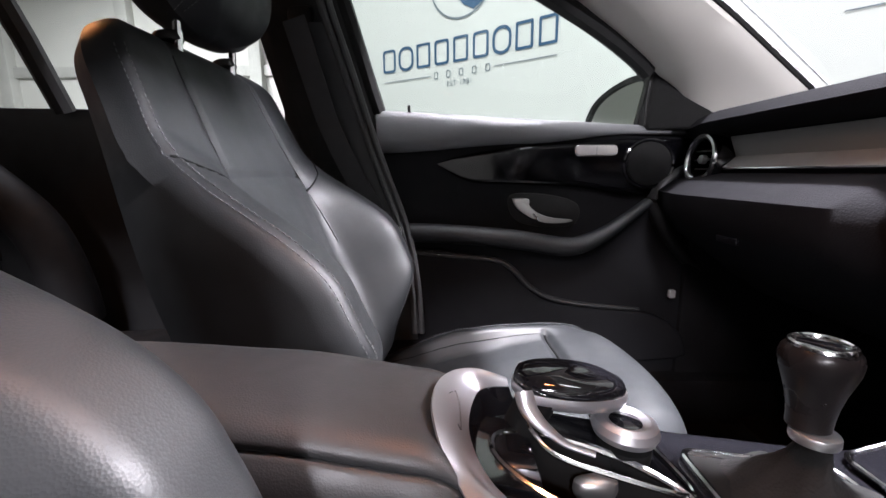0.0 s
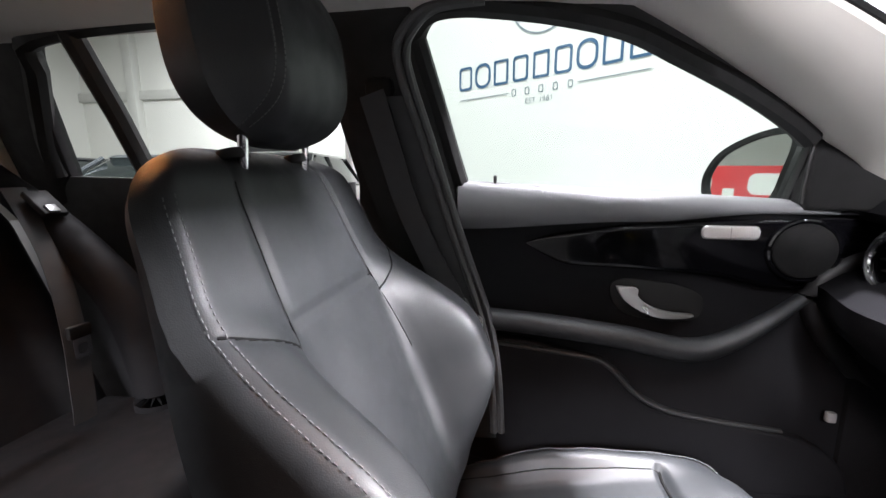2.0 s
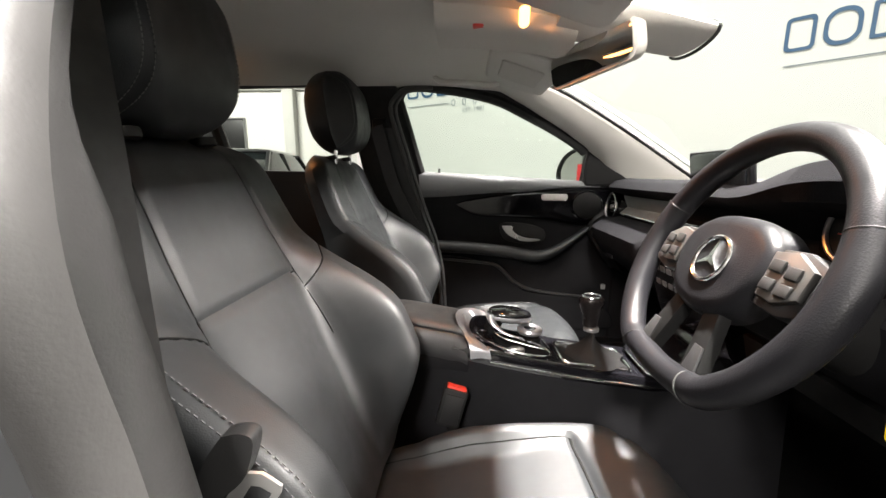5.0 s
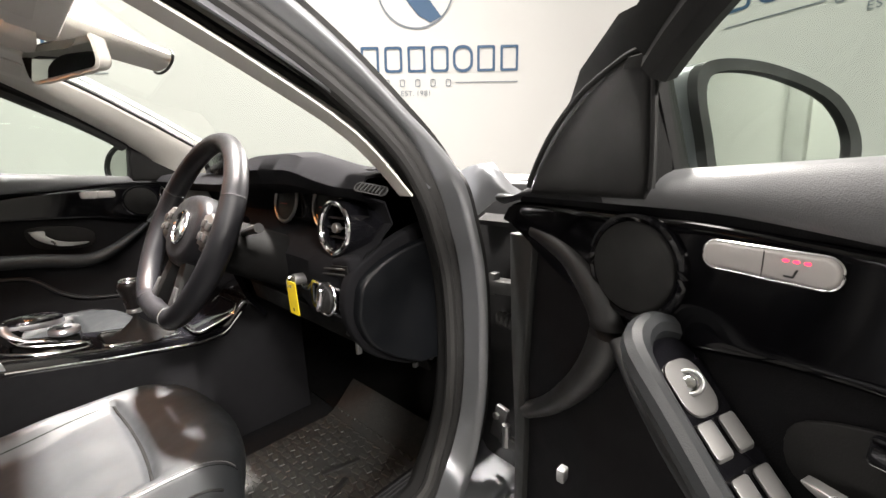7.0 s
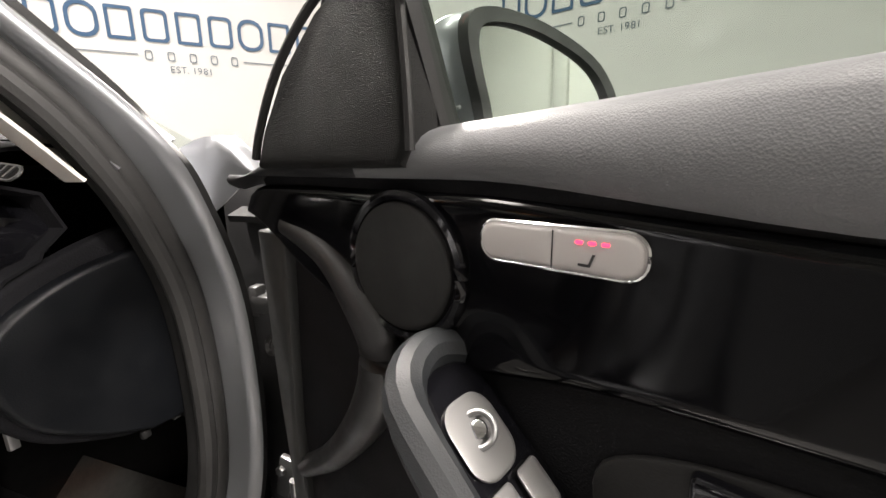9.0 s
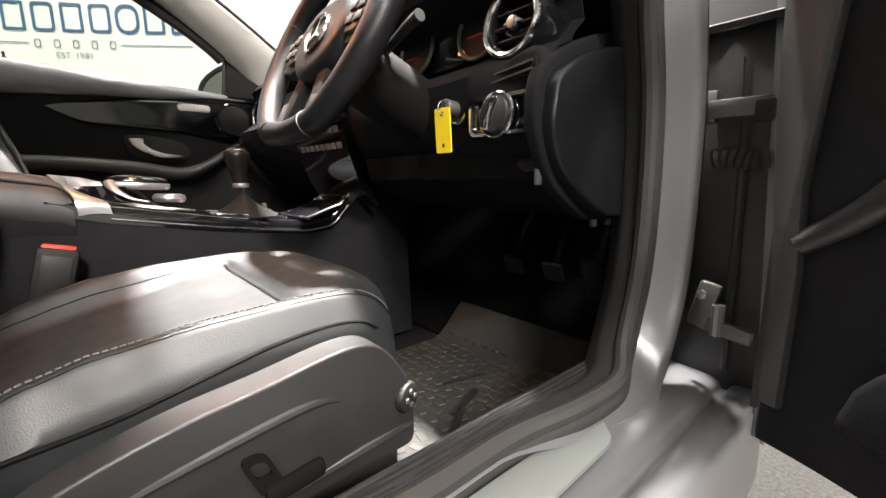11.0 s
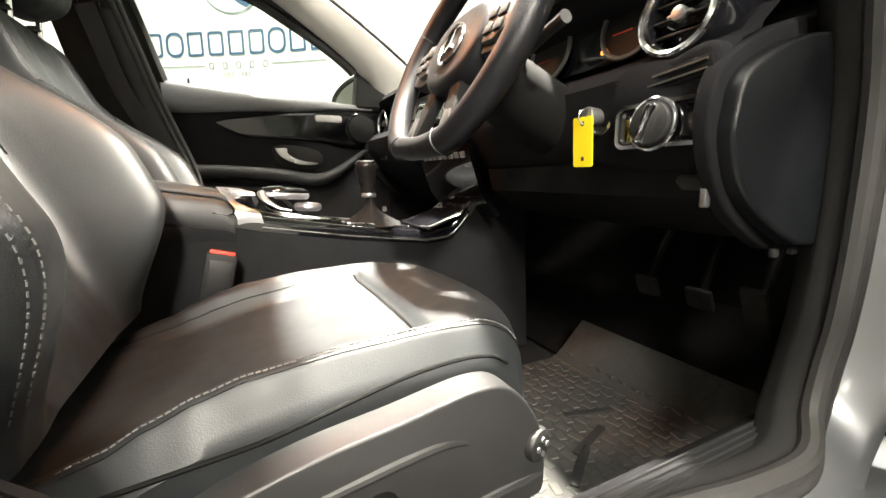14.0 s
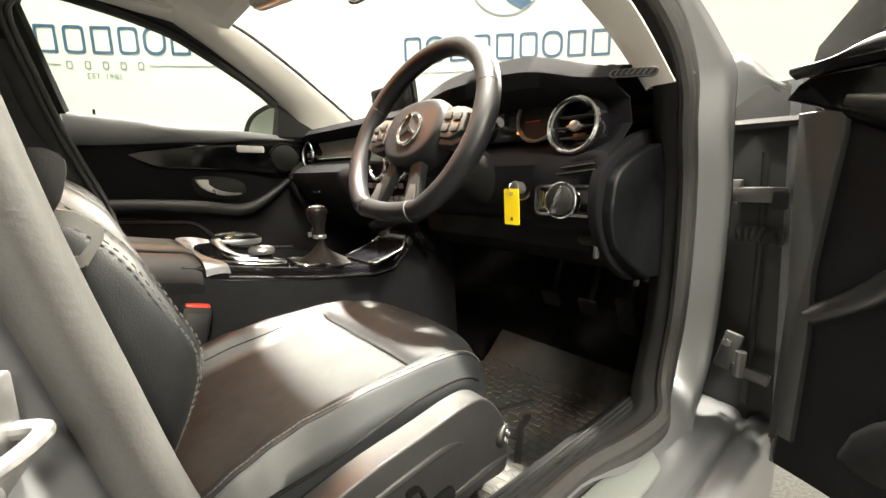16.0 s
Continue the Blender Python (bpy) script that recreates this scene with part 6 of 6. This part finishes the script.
# ---- overhead console, mirror, visors ----
oh = thing("overhead_console", (0.36, 0, 1.33), "pale grey overhead console with warm reading lamps", "lamp")
part("console_body", slab(lambda v: Vector((0.22 + 0.26 * v, 0, 1.345 - 0.10 * v * v * 0.3)), (0, 1, 0), (0, 0, -1), lambda v: 0.10 - 0.02 * v, lambda s, v, y: 0.035 - rim(s, 0.5, 0.03), lambda s, v, y: -0.02, 14, 16), PILLAR_CLOTH, oh)
part("lamp_lens", tube(smooth_line([(0.376, -0.13, 1.318), (0.384, -0.05, 1.308), (0.382, 0.03, 1.316)], 5), 0.009, 8, squash=0.5), LENS, oh, "glowing warm lamp strip")
part("red_button", box((0.02, 0.03, 0.006), (0.30, -0.06, 1.312), 0.002), RED, oh, "red emergency button")
sens = part("sensor_cover", loft([[(0.44 + 0.24 * k / 5, (0.10 - 0.004 * k) * math.cos(t) - 0.06 - 0.004 * k, 1.335 - 0.012 * k - 0.03 * max(0, -math.sin(t)) * (1 - 0.1 * k) + 0.02 * max(0, math.sin(t))) for t in [j * math.tau / 20 for j in range(20)]] for k in range(6)]), PILLAR_CLOTH, oh, "pale grey sensor cover at the windscreen")
part("cover_edge", tube([(0.68, -0.08 + 0.081 * math.cos(j * math.tau / 20), 1.275 - 0.02 * max(0, -math.sin(j * math.tau / 20)) + 0.02 * max(0, math.sin(j * math.tau / 20))) for j in range(20)], 0.003, 6, True), DARK, sens)
RV, RU, RN = Vector((0.51, -0.04, 1.262)), Vector((-0.37, 0.93, -0.05)).normalized(), Vector((-0.93, -0.37, -0.12)).normalized()
RW = RU.cross(RN).normalized()
rv = thing("rear_view_mirror", tuple(RV), "pale grey framed interior rear-view mirror", "mirror")
part("mirror_shell", prism(rounded(-0.122, -0.035, 0.122, 0.035, 0.022), lambda a, b, c: RV + RU * a + RW * b - RN * c * (1 - 2.5 * a * a), 0.028, 0.012, 4), PILLAR_CLOTH, rv)
part("mirror_face", prism(rounded(-0.116, -0.030, 0.116, 0.030, 0.018), lambda a, b, c: RV + RU * a + RW * b + RN * (0.002 + c), 0.002, 0), MIRROR, rv)
part("mirror_arm", tube([RV - RN * 0.02, (0.56, -0.04, 1.30), (0.565, -0.05, 1.315)], 0.012, 10), DARK, rv)
for y in (0.23, -0.33):
    v = thing("sun_visor", (0.42, y, 1.325), "pale grey folded sun visor", "sun visor", "sun visors")
    part("visor_board", prism(rounded(0.335, y - 0.165, 0.50, y + 0.165, 0.03), lambda a, b, c: (a, b, 1.338 - 0.33 * max(0, a - 0.33) - c), 0.016, 0.006, 3), HEADLINER, v)
    part("visor_lid", prism(rounded(0.365, y - 0.08, 0.465, y + 0.08, 0.01), lambda a, b, c: (a, b, 1.3215 - 0.33 * max(0, a - 0.33) - c), 0.004, 0.001), PILLAR_CLOTH, v)
rl = thing("rear_roof_lamp", (-0.46, 0.33, 1.35), "glowing warm rear roof lamp", "lamp")
part("lamp_base", box((0.09, 0.16, 0.014), (-0.46, 0.33, 1.352), 0.005), PILLAR_CLOTH, rl)
part("lamp_lens", box((0.075, 0.14, 0.008), (-0.46, 0.33, 1.344), 0.003), LENS, rl, "glowing warm lens")
gh = thing("grab_handle", (0.3, 0.50, 1.33), "folded grey roof grab handle", "handle")
part("handle_bar", tube(smooth_line([(0.18, 0.475, 1.345), (0.20, 0.47, 1.328), (0.28, 0.465, 1.322), (0.36, 0.468, 1.315), (0.38, 0.475, 1.325)], 5), 0.009, 8), HEADLINER, gh)

# ---- belts, key, mats, pedals ----
def ribbon(points, width, across, thick=0.002):
    return sheet([[Vector(p) + Vector(across) * w for w in (-width / 2, 0, width / 2)] for p in points], thick)


db = thing("seat_belt", (0.10, -0.66, 0.80), "grey-black seat belt with a chrome tongue", "seat belt", "seat belts")
part("webbing", ribbon(smooth_line([(-0.09, -0.60, 1.18), (-0.04, -0.655, 1.0), (0.03, -0.67, 0.85), (0.075, -0.672, 0.74), (0.12, -0.672, 0.63), (0.150, -0.668, 0.555)], 6), 0.046, (0.6, 0.0, 0.45)), WEBBING, db)
tg = part("tongue_cover", prism(smooth_pairs([(0.112, 0.866), (0.124, 0.866), (0.131, 0.857), (0.122, 0.829), (0.101, 0.816), (0.094, 0.826), (0.100, 0.848), (0.112, 0.866)], 4)[:-1], lambda a, b, c: (a, -0.640 + 0.3 * (a - 0.1) + c, b), 0.018, 0.006, 3), HARD, db, "dark grey cover of the belt tongue")
part("tongue", frame_prism([(0.121, 0.831), (0.132, 0.828), (0.144, 0.815), (0.143, 0.809), (0.133, 0.793), (0.128, 0.792), (0.113, 0.802), (0.102, 0.806)], [(0.124, 0.820), (0.130, 0.818), (0.137, 0.811), (0.136, 0.808), (0.130, 0.800), (0.127, 0.800), (0.119, 0.805), (0.117, 0.809)], lambda a, b, c: (a, -0.634 + 0.3 * (a - 0.1) + c, b), 0.003), BRIGHT, tg, "chrome belt tongue")
pb = thing("seat_belt", (-0.02, 0.66, 0.9), "black seat belt on the centre pillar", "seat belt", "seat belts")
part("webbing", ribbon(smooth_line([(-0.028, 0.560, 1.205), (-0.006, 0.602, 1.09), (0.012, 0.627, 1.01), (0.056, 0.630, 0.91), (0.108, 0.632, 0.81), (0.140, 0.640, 0.70)], 6), 0.046, (0.95, 0, 0.3)), WEBBING, pb)
tp = part("tongue_cover", box((0.045, 0.016, 0.030), (0.118, 0.624, 0.802), 0.006, Matrix.Rotation(radians(-28), 4, "Y")), DARK, pb)
part("tongue", frame_prism(rounded(0.130, 0.772, 0.166, 0.796, 0.005), rounded(0.138, 0.779, 0.158, 0.789, 0.003), lambda a, b, c: (a, 0.620 + c, b - 0.5 * (a - 0.145)), 0.003), BRIGHT, tp, "bright belt tongue")
for y, x in ((-0.113, 0.262), (0.113, 0.262)):
    bk = thing("belt_buckle", (x, y, 0.50), "black belt buckle with a red release button", "buckle", "belt buckles")
    part("buckle_body", box((0.050, 0.024, 0.085), (x - 0.006, y, 0.572), 0.005, Matrix.Rotation(radians(14), 4, "Y")), DARK, bk)
    part("buckle_face", box((0.036, 0.003, 0.066), (x - 0.006, y + (0.0125 if y > 0 else -0.0125), 0.570), 0.001, Matrix.Rotation(radians(14), 4, "Y")), HARD, bk)
    part("release_button", box((0.040, 0.016, 0.007), (x + 0.0045, y, 0.6140), 0.002, Matrix.Rotation(radians(14), 4, "Y")), RED, bk, "red release button")
    part("stalk", tube([(x - 0.02, y, 0.38), (x - 0.008, y, 0.52)], 0.009, 8), DARK, bk)
key = thing("car_key", (0.76, -0.468, 0.82), "car key with a yellow paper tag hanging from the ignition", "key")
part("key_head", disc((0.762, -0.468, 0.824), (-1, 0, 0.1), 0.011, 0.03, 20), SATIN, key)
part("key_ring", ring((0.744, -0.470, 0.822), (0.3, 1, 0), 0.010, 0.0012, 28), CHROME, key)
tag = part("tag", prism(rounded(-0.485, 0.754, -0.449, 0.822, 0.003), lambda a, b, c: (0.742 + 0.06 * (0.822 - b) + c, a, b), 0.0015, 0), YELLOW, key, "yellow tag")
for z, w in ((0.810, 0.006), (0.762, 0.005)):
    part("tag_mark", prism(rounded(-0.468 - w / 2, z, -0.468 + w / 2, z + 0.006, 0.001), lambda a, b, c: (0.741 + 0.06 * (0.822 - b) - c, a, b), 0.0003, 0), INK, tag)
mat = thing("floor_mat", (0.85, -0.4, 0.285), "dark worn ribbed rubber floor mat", "floor mat")
part("mat_sheet", sheet([[(0.56 + 0.5 * i / 24, -0.63 + 0.45 * j / 6, 0.291 + 0.10 * step(0.95, 1.1, 0.56 + 0.5 * i / 24)) for j in range(7)] for i in range(25)], 0.007), MAT, mat)
rib = None
for i in range(19):
    for j in range(14):
        x, y = 0.585 + 0.0225 * i, -0.612 + 0.031 * j + (0.0155 if i % 2 else 0)
        if y < -0.185 and random.random() < 0.96:
            if rib is None:
                rib = finish(box((0.0145, 0.025, 0.006), (0, 0, 0), 0.0015, None, 1), "mat_rib", MAT_RIB)
            ob = new("mat_rib", rib)
            ob.parent = mat
            ob.matrix_local = Matrix.Translation(Vector((x, y, 0.2965 + 0.10 * step(0.95, 1.1, x))) - ORIGIN[mat]) @ Matrix.Rotation(radians(14 * (1 if i % 2 else -1) + random.uniform(-2, 2)), 4, "Z")
for x, y, a in ((0.80, -0.46, 20), (0.86, -0.40, -15), (0.74, -0.50, 35)):
    part("worn_slot", box((0.10, 0.014, 0.005), (x, y, 0.3005), 0.002, Matrix.Rotation(radians(a), 4, "Z")), DARK, mat, "dark worn slot")
for y, w, h in ((-0.30, 0.055, 0.05), (-0.42, 0.055, 0.05), (-0.525, 0.045, 0.11)):
    pd = thing("pedal", (1.14, y, 0.44), "dark rubber-faced foot pedal", "pedal", "pedals")
    part("pedal_pad", box((0.014, w, h), (1.13, y, 0.49), 0.008, Matrix.Rotation(radians(-25), 4, "Y")), MAT, pd)
    part("pedal_arm", tube([(1.137, y, 0.50), (1.17, y, 0.58), (1.24, y, 0.68)], 0.008, 8), VOID, pd)

# ---- what stands in the hall behind the car ----
def parked_car(at, turn, paint, label):
    """A dark estate or hatchback seen through the rear windows."""
    m = Matrix.Translation(at) @ Matrix.Rotation(radians(turn), 4, "Z")
    car = thing("parked_car", tuple(at), label, "car", "parked cars")

    def ring_at(x, w, zt):
        half = [(0.86 * w, 0.22), (w, 0.34), (w, 0.60), (0.97 * w, zt - 0.10), (0.90 * w, zt - 0.02), (0.5 * w, zt + 0.01)]
        return [m @ Vector((x, y, z)) for y, z in half] + [m @ Vector((x, -y, z)) for y, z in half[::-1]]

    part("body", loft([ring_at(*q) for q in ((-2.12, 0.66, 0.62), (-2.08, 0.78, 0.88), (-1.7, 0.86, 0.95), (-0.6, 0.90, 0.95), (0.5, 0.90, 0.95), (1.0, 0.88, 0.94), (1.6, 0.85, 0.86), (2.0, 0.76, 0.76), (2.12, 0.66, 0.58))]), paint, car)
    low, high = rounded(-1.98, -0.80, 1.02, 0.80, 0.22, 6), rounded(-1.55, -0.60, 0.22, 0.60, 0.20, 6)
    part("window_band", loft([[m @ Vector((a, b, 0.92)) for a, b in low], [m @ Vector((a, b, 1.36)) for a, b in high]]), CAR_GLASS, car)
    part("roof", loft([[m @ Vector((-0.66 + (a + 0.66) * s, b * s, z)) for a, b in high] for s, z in ((1.0, 1.35), (1.02, 1.38), (0.97, 1.415), (0.75, 1.44), (0.2, 1.45))]), paint, car)
    for y in (-1, 1):
        for a0, a1 in ((0.98, 0.24), (-0.42, -0.44), (-1.88, -1.50)):
            part("window_post", tube([m @ Vector((a0, y * 0.77, 0.93)), m @ Vector((a1, y * 0.60, 1.37))], 0.035, 8), paint, car)
        part("headlight", disc(m @ Vector((1.98, y * 0.58, 0.68)), m.to_3x3() @ Vector((1, y * 0.4, 0.3)), 0.11, 0.06, 24), CHROME, car)
        part("door_mirror", box((0.10, 0.20, 0.13), m @ Vector((0.62, y * 0.98, 1.0)), 0.04, m.to_3x3().to_4x4()), paint, car)
        for x in (-1.35, 1.32):
            wh = part("wheel", disc(m @ Vector((x, y * 0.80, 0.32)), m.to_3x3() @ Vector((0, y, 0)), 0.32, 0.20, 36, 0.03), RUBBER, car)
            part("wheel_rim", disc(m @ Vector((x, y * 0.895, 0.32)), m.to_3x3() @ Vector((0, y, 0)), 0.22, 0.03, 20, 0.01), SATIN, wh)


for at, turn, paint, label in (((-3.4, 5.6, 0), -82, CAR_BLACK, "black car parked in the hall"), ((-5.9, 5.8, 0), -80, CAR_GREY, "grey car parked in the hall"), ((-8.3, 6.0, 0), -84, CAR_BLACK, "black car parked in the hall")):
    parked_car(Vector(at), turn, paint, label)

banner = thing("banner", (-6.3, 1.9, 0.0), "red banner stand with white oval panels", "banner")
part("banner_sheet", box((0.03, 2.3, 0.78), (-6.3, 1.9, 1.05), 0.01), RED_PRINT, banner)
for y, z in ((0.98, 1.10), (1.9, 0.98), (2.80, 1.08)):
    part("pale_square", prism(rounded(y - 0.08, z - 0.09, y + 0.08, z + 0.09, 0.02), lambda a, b, c: (-6.281 + c, a, b), 0.004, 0), PALE_PRINT, banner)
for y in (1.35, 2.45):
    part("oval_panel", prism(rounded(y - 0.30, 0.98, y + 0.30, 1.32, 0.12, 8), lambda a, b, c: (-6.281 + c, a, b), 0.004, 0), PALE_PRINT, banner, "white oval panel")
for y in (0.85, 2.95):
    part("banner_post", tube([(-6.33, y, 0.0), (-6.33, y, 1.66)], 0.025, 10), STEEL, banner)
board = thing("notice_board", (-5.8, 8.88, 1.6), "dark grey notice board on the hall wall", "board")
part("board_panel", box((1.7, 0.03, 0.72), (-5.8, 8.87, 1.95), 0.01), HARD, board)
part("board_frame", frame_prism(rounded(-6.68, 1.56, -4.92, 2.34, 0.02), rounded(-6.64, 1.60, -4.96, 2.30, 0.015), lambda a, b, c: (a, 8.88 - c, b), 0.05), SATIN, board)
for k in range(6):
    single("ceiling_beam", box((0.22, 17.6, 0.34), (-9.0 + 3.1 * k, 0, 4.82), 0.02), BEAM, "pale painted steel roof beam", "beam", "structure")
for k in range(4):
    single("wall_column", box((0.26, 0.22, 5.0), (-9.2 + 2.7 * k, 8.8, 2.5), 0.02), BEAM, "pale painted wall column", "column", "structure")
for k in range(5):
    single("wall_column", box((0.26, 0.22, 5.0), (-9.6 + 2.9 * k, -8.8, 2.5), 0.02), BEAM if k != 2 else POST_YELLOW, "pale painted wall column" if k != 2 else "yellowed painted wall column", "column", "structure")
single("wall_rail", box((20, 0.12, 0.22), (-1, 8.86, 3.05), 0.02), BEAM, "pale horizontal wall rail", "rail", "structure")

# ---- details of the shell ----
def pillar_face(z, k, lift=0.0012):
    """A point on the sloping face of the driver's centre pillar."""
    i = min(range(len(APERTURE)), key=lambda j: abs(APERTURE[j].z - z) + (9 if APERTURE[j].x > 0.25 else 0))
    p, q = APERTURE[i], APERTURE[(i + 1) % len(APERTURE)]
    if (q.z < p.z) != (z < p.z):
        q = APERTURE[i - 1]
    f = (z - p.z) / (q.z - p.z) if abs(q.z - p.z) > 1e-6 else 0
    c = p + (q - p) * f
    d = (APERTURE[(i + 1) % len(APERTURE)] - APERTURE[i - 1]).normalized()
    o = Vector((d.z, 0, -d.x))
    if o.x > 0:
        o = -o
    a = 0.016 + 0.0335 * k
    b = 0.012 + 0.0502 * k
    return c + o * (a - lift * 0.87) + Vector((0, -(b + lift * 0.49), 0))


def sticker(z1, z0, rows):
    bars = [(a, b, 0.49 + 0.674 * (k0 - 0.30), 0.49 + 0.674 * (k1 - 0.30)) for a, b, k0, k1 in rows]
    s = thing("sticker", tuple(pillar_face(z0, 0.5)), "black data sticker with rows of white marks on the pillar", "sticker", "pillar stickers")
    part("sticker_sheet", sheet([[pillar_face(z1 + (z0 - z1) * i / 8, k) for k in (0.49, 0.65, 0.80)] for i in range(9)], 0.0004), LABEL, s)
    for a, b, k0, k1 in bars:
        part("bar", sheet([[pillar_face(z1 + (z0 - z1) * t, k, 0.0022) for k in (k0, k1)] for t in (a, b)], 0.0002), WHITE_INK, s)
    part("sticker_border", tube([pillar_face(z1 + (z0 - z1) * t, k, 0.0016) for t, k in [(i / 8, 0.49) for i in range(9)] + [(1 - i / 8, 0.80) for i in range(9)]], 0.0005, 5, True), WHITE_INK, s)


def words(rows, k0, k1, t0, t1, tall):
    """Short bars in rows, like lines of small print."""
    out = []
    for r in range(rows):
        t, k = t0 + (t1 - t0) * r / rows, k0
        end = k0 + (k1 - k0) * (0.55 + 0.45 * random.random())
        while k < end:
            w = 0.02 + 0.05 * random.random()
            out.append((t, t + tall, k, min(k + w, end)))
            k += w + 0.026
    return out


random.seed(5)
sticker(0.705, 0.634, words(7, 0.33, 0.60, 0.05, 0.38, 0.013) + words(9, 0.42, 0.74, 0.44, 0.86, 0.012) + [(0.405, 0.411, 0.30, 0.76)])
sticker(0.628, 0.556, words(9, 0.33, 0.73, 0.06, 0.94, 0.020))
st = thing("door_striker", tuple(pillar_face(0.757, 0.5)), "bright steel door striker on the pillar", "latch")
sp, sn = pillar_face(0.757, 0.54, 0.0), Vector((0.86, -0.51, 0))
part("striker_plate", box((0.004, 0.045, 0.05), sp + sn * 0.003, 0.002, Matrix.Rotation(radians(-30), 4, "Z")), STEEL, st)
part("striker_loop", tube(smooth_line([sp + Vector((0.009, 0.015, 0)), sp + sn * 0.015 + Vector((0.009, 0.015, 0)), sp + sn * 0.019 + Vector((0, 0, 0)), sp + sn * 0.015 + Vector((-0.009, -0.015, 0)), sp + Vector((-0.009, -0.015, 0))], 4), 0.0038, 10), STEEL, st)
for dz in (-0.018, 0.018):
    part("striker_bolt", disc(sp + sn * 0.006 + Vector((0, 0, dz)), sn, 0.006, 0.005, 12), STEEL, st)

# water drops left on the rear door edge and round the mirror
drops = bmesh.new()
random.seed(11)
for i in range(150):
    p = random.choice([q for q in REAR if q.z < 0.95])
    a = random.uniform(0.13, 0.28)
    c = p + Vector((-a, -0.131 - 0.004 * step(0.13, 0.3, a), -0.25 * a * step(0.8, 0.55, p.z) + random.uniform(-0.012, 0.012)))
    bmesh.ops.create_icosphere(drops, subdivisions=1, radius=random.uniform(0.0010, 0.0028), matrix=Matrix.Translation(c) @ Matrix.Diagonal((1, 0.4, 1.2, 1)))
single("water_drops", drops, CAR_GLASS, "small water drops on silver paint", "water drops", "stuff")

# ---- rear seat: outer bolsters, latch, belt ----
for s in (1,):
    part("side_bolster", tube(smooth_line([(-0.985, s * 0.60, 1.07), (-0.88, s * 0.60, 1.00), (-0.76, s * 0.60, 0.90), (-0.65, s * 0.60, 0.78), (-0.60, s * 0.60, 0.62), (-0.60, s * 0.60, 0.50)], 6), [0.032 + 0.018 * step(0, 0.6, i / 30) for i in range(31)], 14), LEATHER_REAR, bench, "black leather side bolster")
latch = part("backrest_latch", box((0.075, 0.05, 0.016), (-0.80, 0.575, 1.005), 0.005, Matrix.Rotation(radians(42), 4, "Y")), DARK, bench, "black backrest release with a silver tab")
part("latch_tab", box((0.022, 0.022, 0.006), (-0.775, 0.57, 0.996), 0.002, Matrix.Rotation(radians(42), 4, "Y")), SATIN, latch)
rb = thing("seat_belt", (-0.70, 0.52, 0.72), "black rear seat belt with a bright tongue", "seat belt", "seat belts")
part("webbing", ribbon(smooth_line([(-0.86, 0.56, 1.04), (-0.76, 0.54, 0.90), (-0.70, 0.515, 0.76), (-0.68, 0.50, 0.62), (-0.67, 0.49, 0.55)], 5), 0.045, (0.1, 1, 0)), WEBBING, rb)
part("tongue", frame_prism(rounded(0.494, 0.685, 0.530, 0.728, 0.006), rounded(0.503, 0.694, 0.521, 0.716, 0.004), lambda a, b, c: (-0.678 + c, a, b), 0.003), CHROME, rb, "chrome belt tongue")
part("tongue_cover", box((0.014, 0.045, 0.028), (-0.680, 0.512, 0.742), 0.004), DARK, rb)
for y in (0.22, 0.30, -0.2):
    bk = thing("belt_buckle", (-0.66, y, 0.55), "black rear belt buckle with a red button", "buckle", "belt buckles")
    part("buckle_body", box((0.03, 0.05, 0.08), (-0.655, y, 0.585), 0.006, Matrix.Rotation(radians(15), 4, "Y")), DARK, bk)
    part("release_button", box((0.014, 0.04, 0.008), (-0.645, y, 0.628), 0.002, Matrix.Rotation(radians(15), 4, "Y")), RED, bk)

# ---- small fittings ----
part("airbag_mark", tube([Vector((0.553, 0.548, 1.274)) + Vector((0.022 * math.cos(t) * 0.75, -0.022 * math.cos(t) * 0.7, -0.024 * math.cos(t) * 0.8)) + Vector((0.0, 0.010, 0.012)) * math.sin(t) for t in [k * math.tau / 24 for k in range(24)]], 0.0014, 6, True), HEADLINER, BODY)
slots = [(0.62, -0.125), (0.635, -0.126), (0.65, -0.127), (0.665, -0.128), (0.68, -0.129)]
for x, y in slots:
    part("cover_slot", box((0.006, 0.035, 0.004), (x, y + 0.02, 1.278 - 0.05 * (x - 0.62)), 0.001), DARK, sens)
part("sill_joint", box((0.003, 0.03, 0.03), (0.283, -0.700, 0.452), 0.001), DARK, BODY)
dem = part("side_grille", frame_prism(rounded(0.845, -0.60, 0.905, -0.52, 0.012), rounded(0.852, -0.593, 0.898, -0.527, 0.008), lambda a, b, c: (a, b, 1.029 + c), 0.004), DARK, dash, "side window demister grille")
for k in range(5):
    part("grille_slat", box((0.004, 0.07, 0.004), (0.857 + 0.009 * k, -0.56, 1.030), 0.001), DARK, dem)
band = [[(x - 0.006, y, z) for x, z in dash_profile(y)[7:10]] for y in [0.15 + 0.36 * i / 14 for i in range(15)]]
part("dash_inlay", sheet(band, 0.003), INLAY, dash, "grey satin dashboard inlay")
part("inlay_line", tube([(r[2][0] - 0.003, r[2][1], r[2][2]) for r in band], 0.002, 6), CHROME, dash)
part("seat_anchor", disc((0.145, -0.655, 0.56), (0, -1, 0.2), 0.014, 0.012, 20), STEEL, db)
bl = thing("belt_guide", (-0.085, -0.60, 1.185), "black belt guide on the centre pillar", "belt guide")
part("guide_cover", box((0.05, 0.03, 0.09), (-0.085, -0.615, 1.19), 0.012), DARK, bl)
part("guide_loop", box((0.06, 0.012, 0.018), (-0.08, -0.595, 1.165), 0.005), HARD, bl)
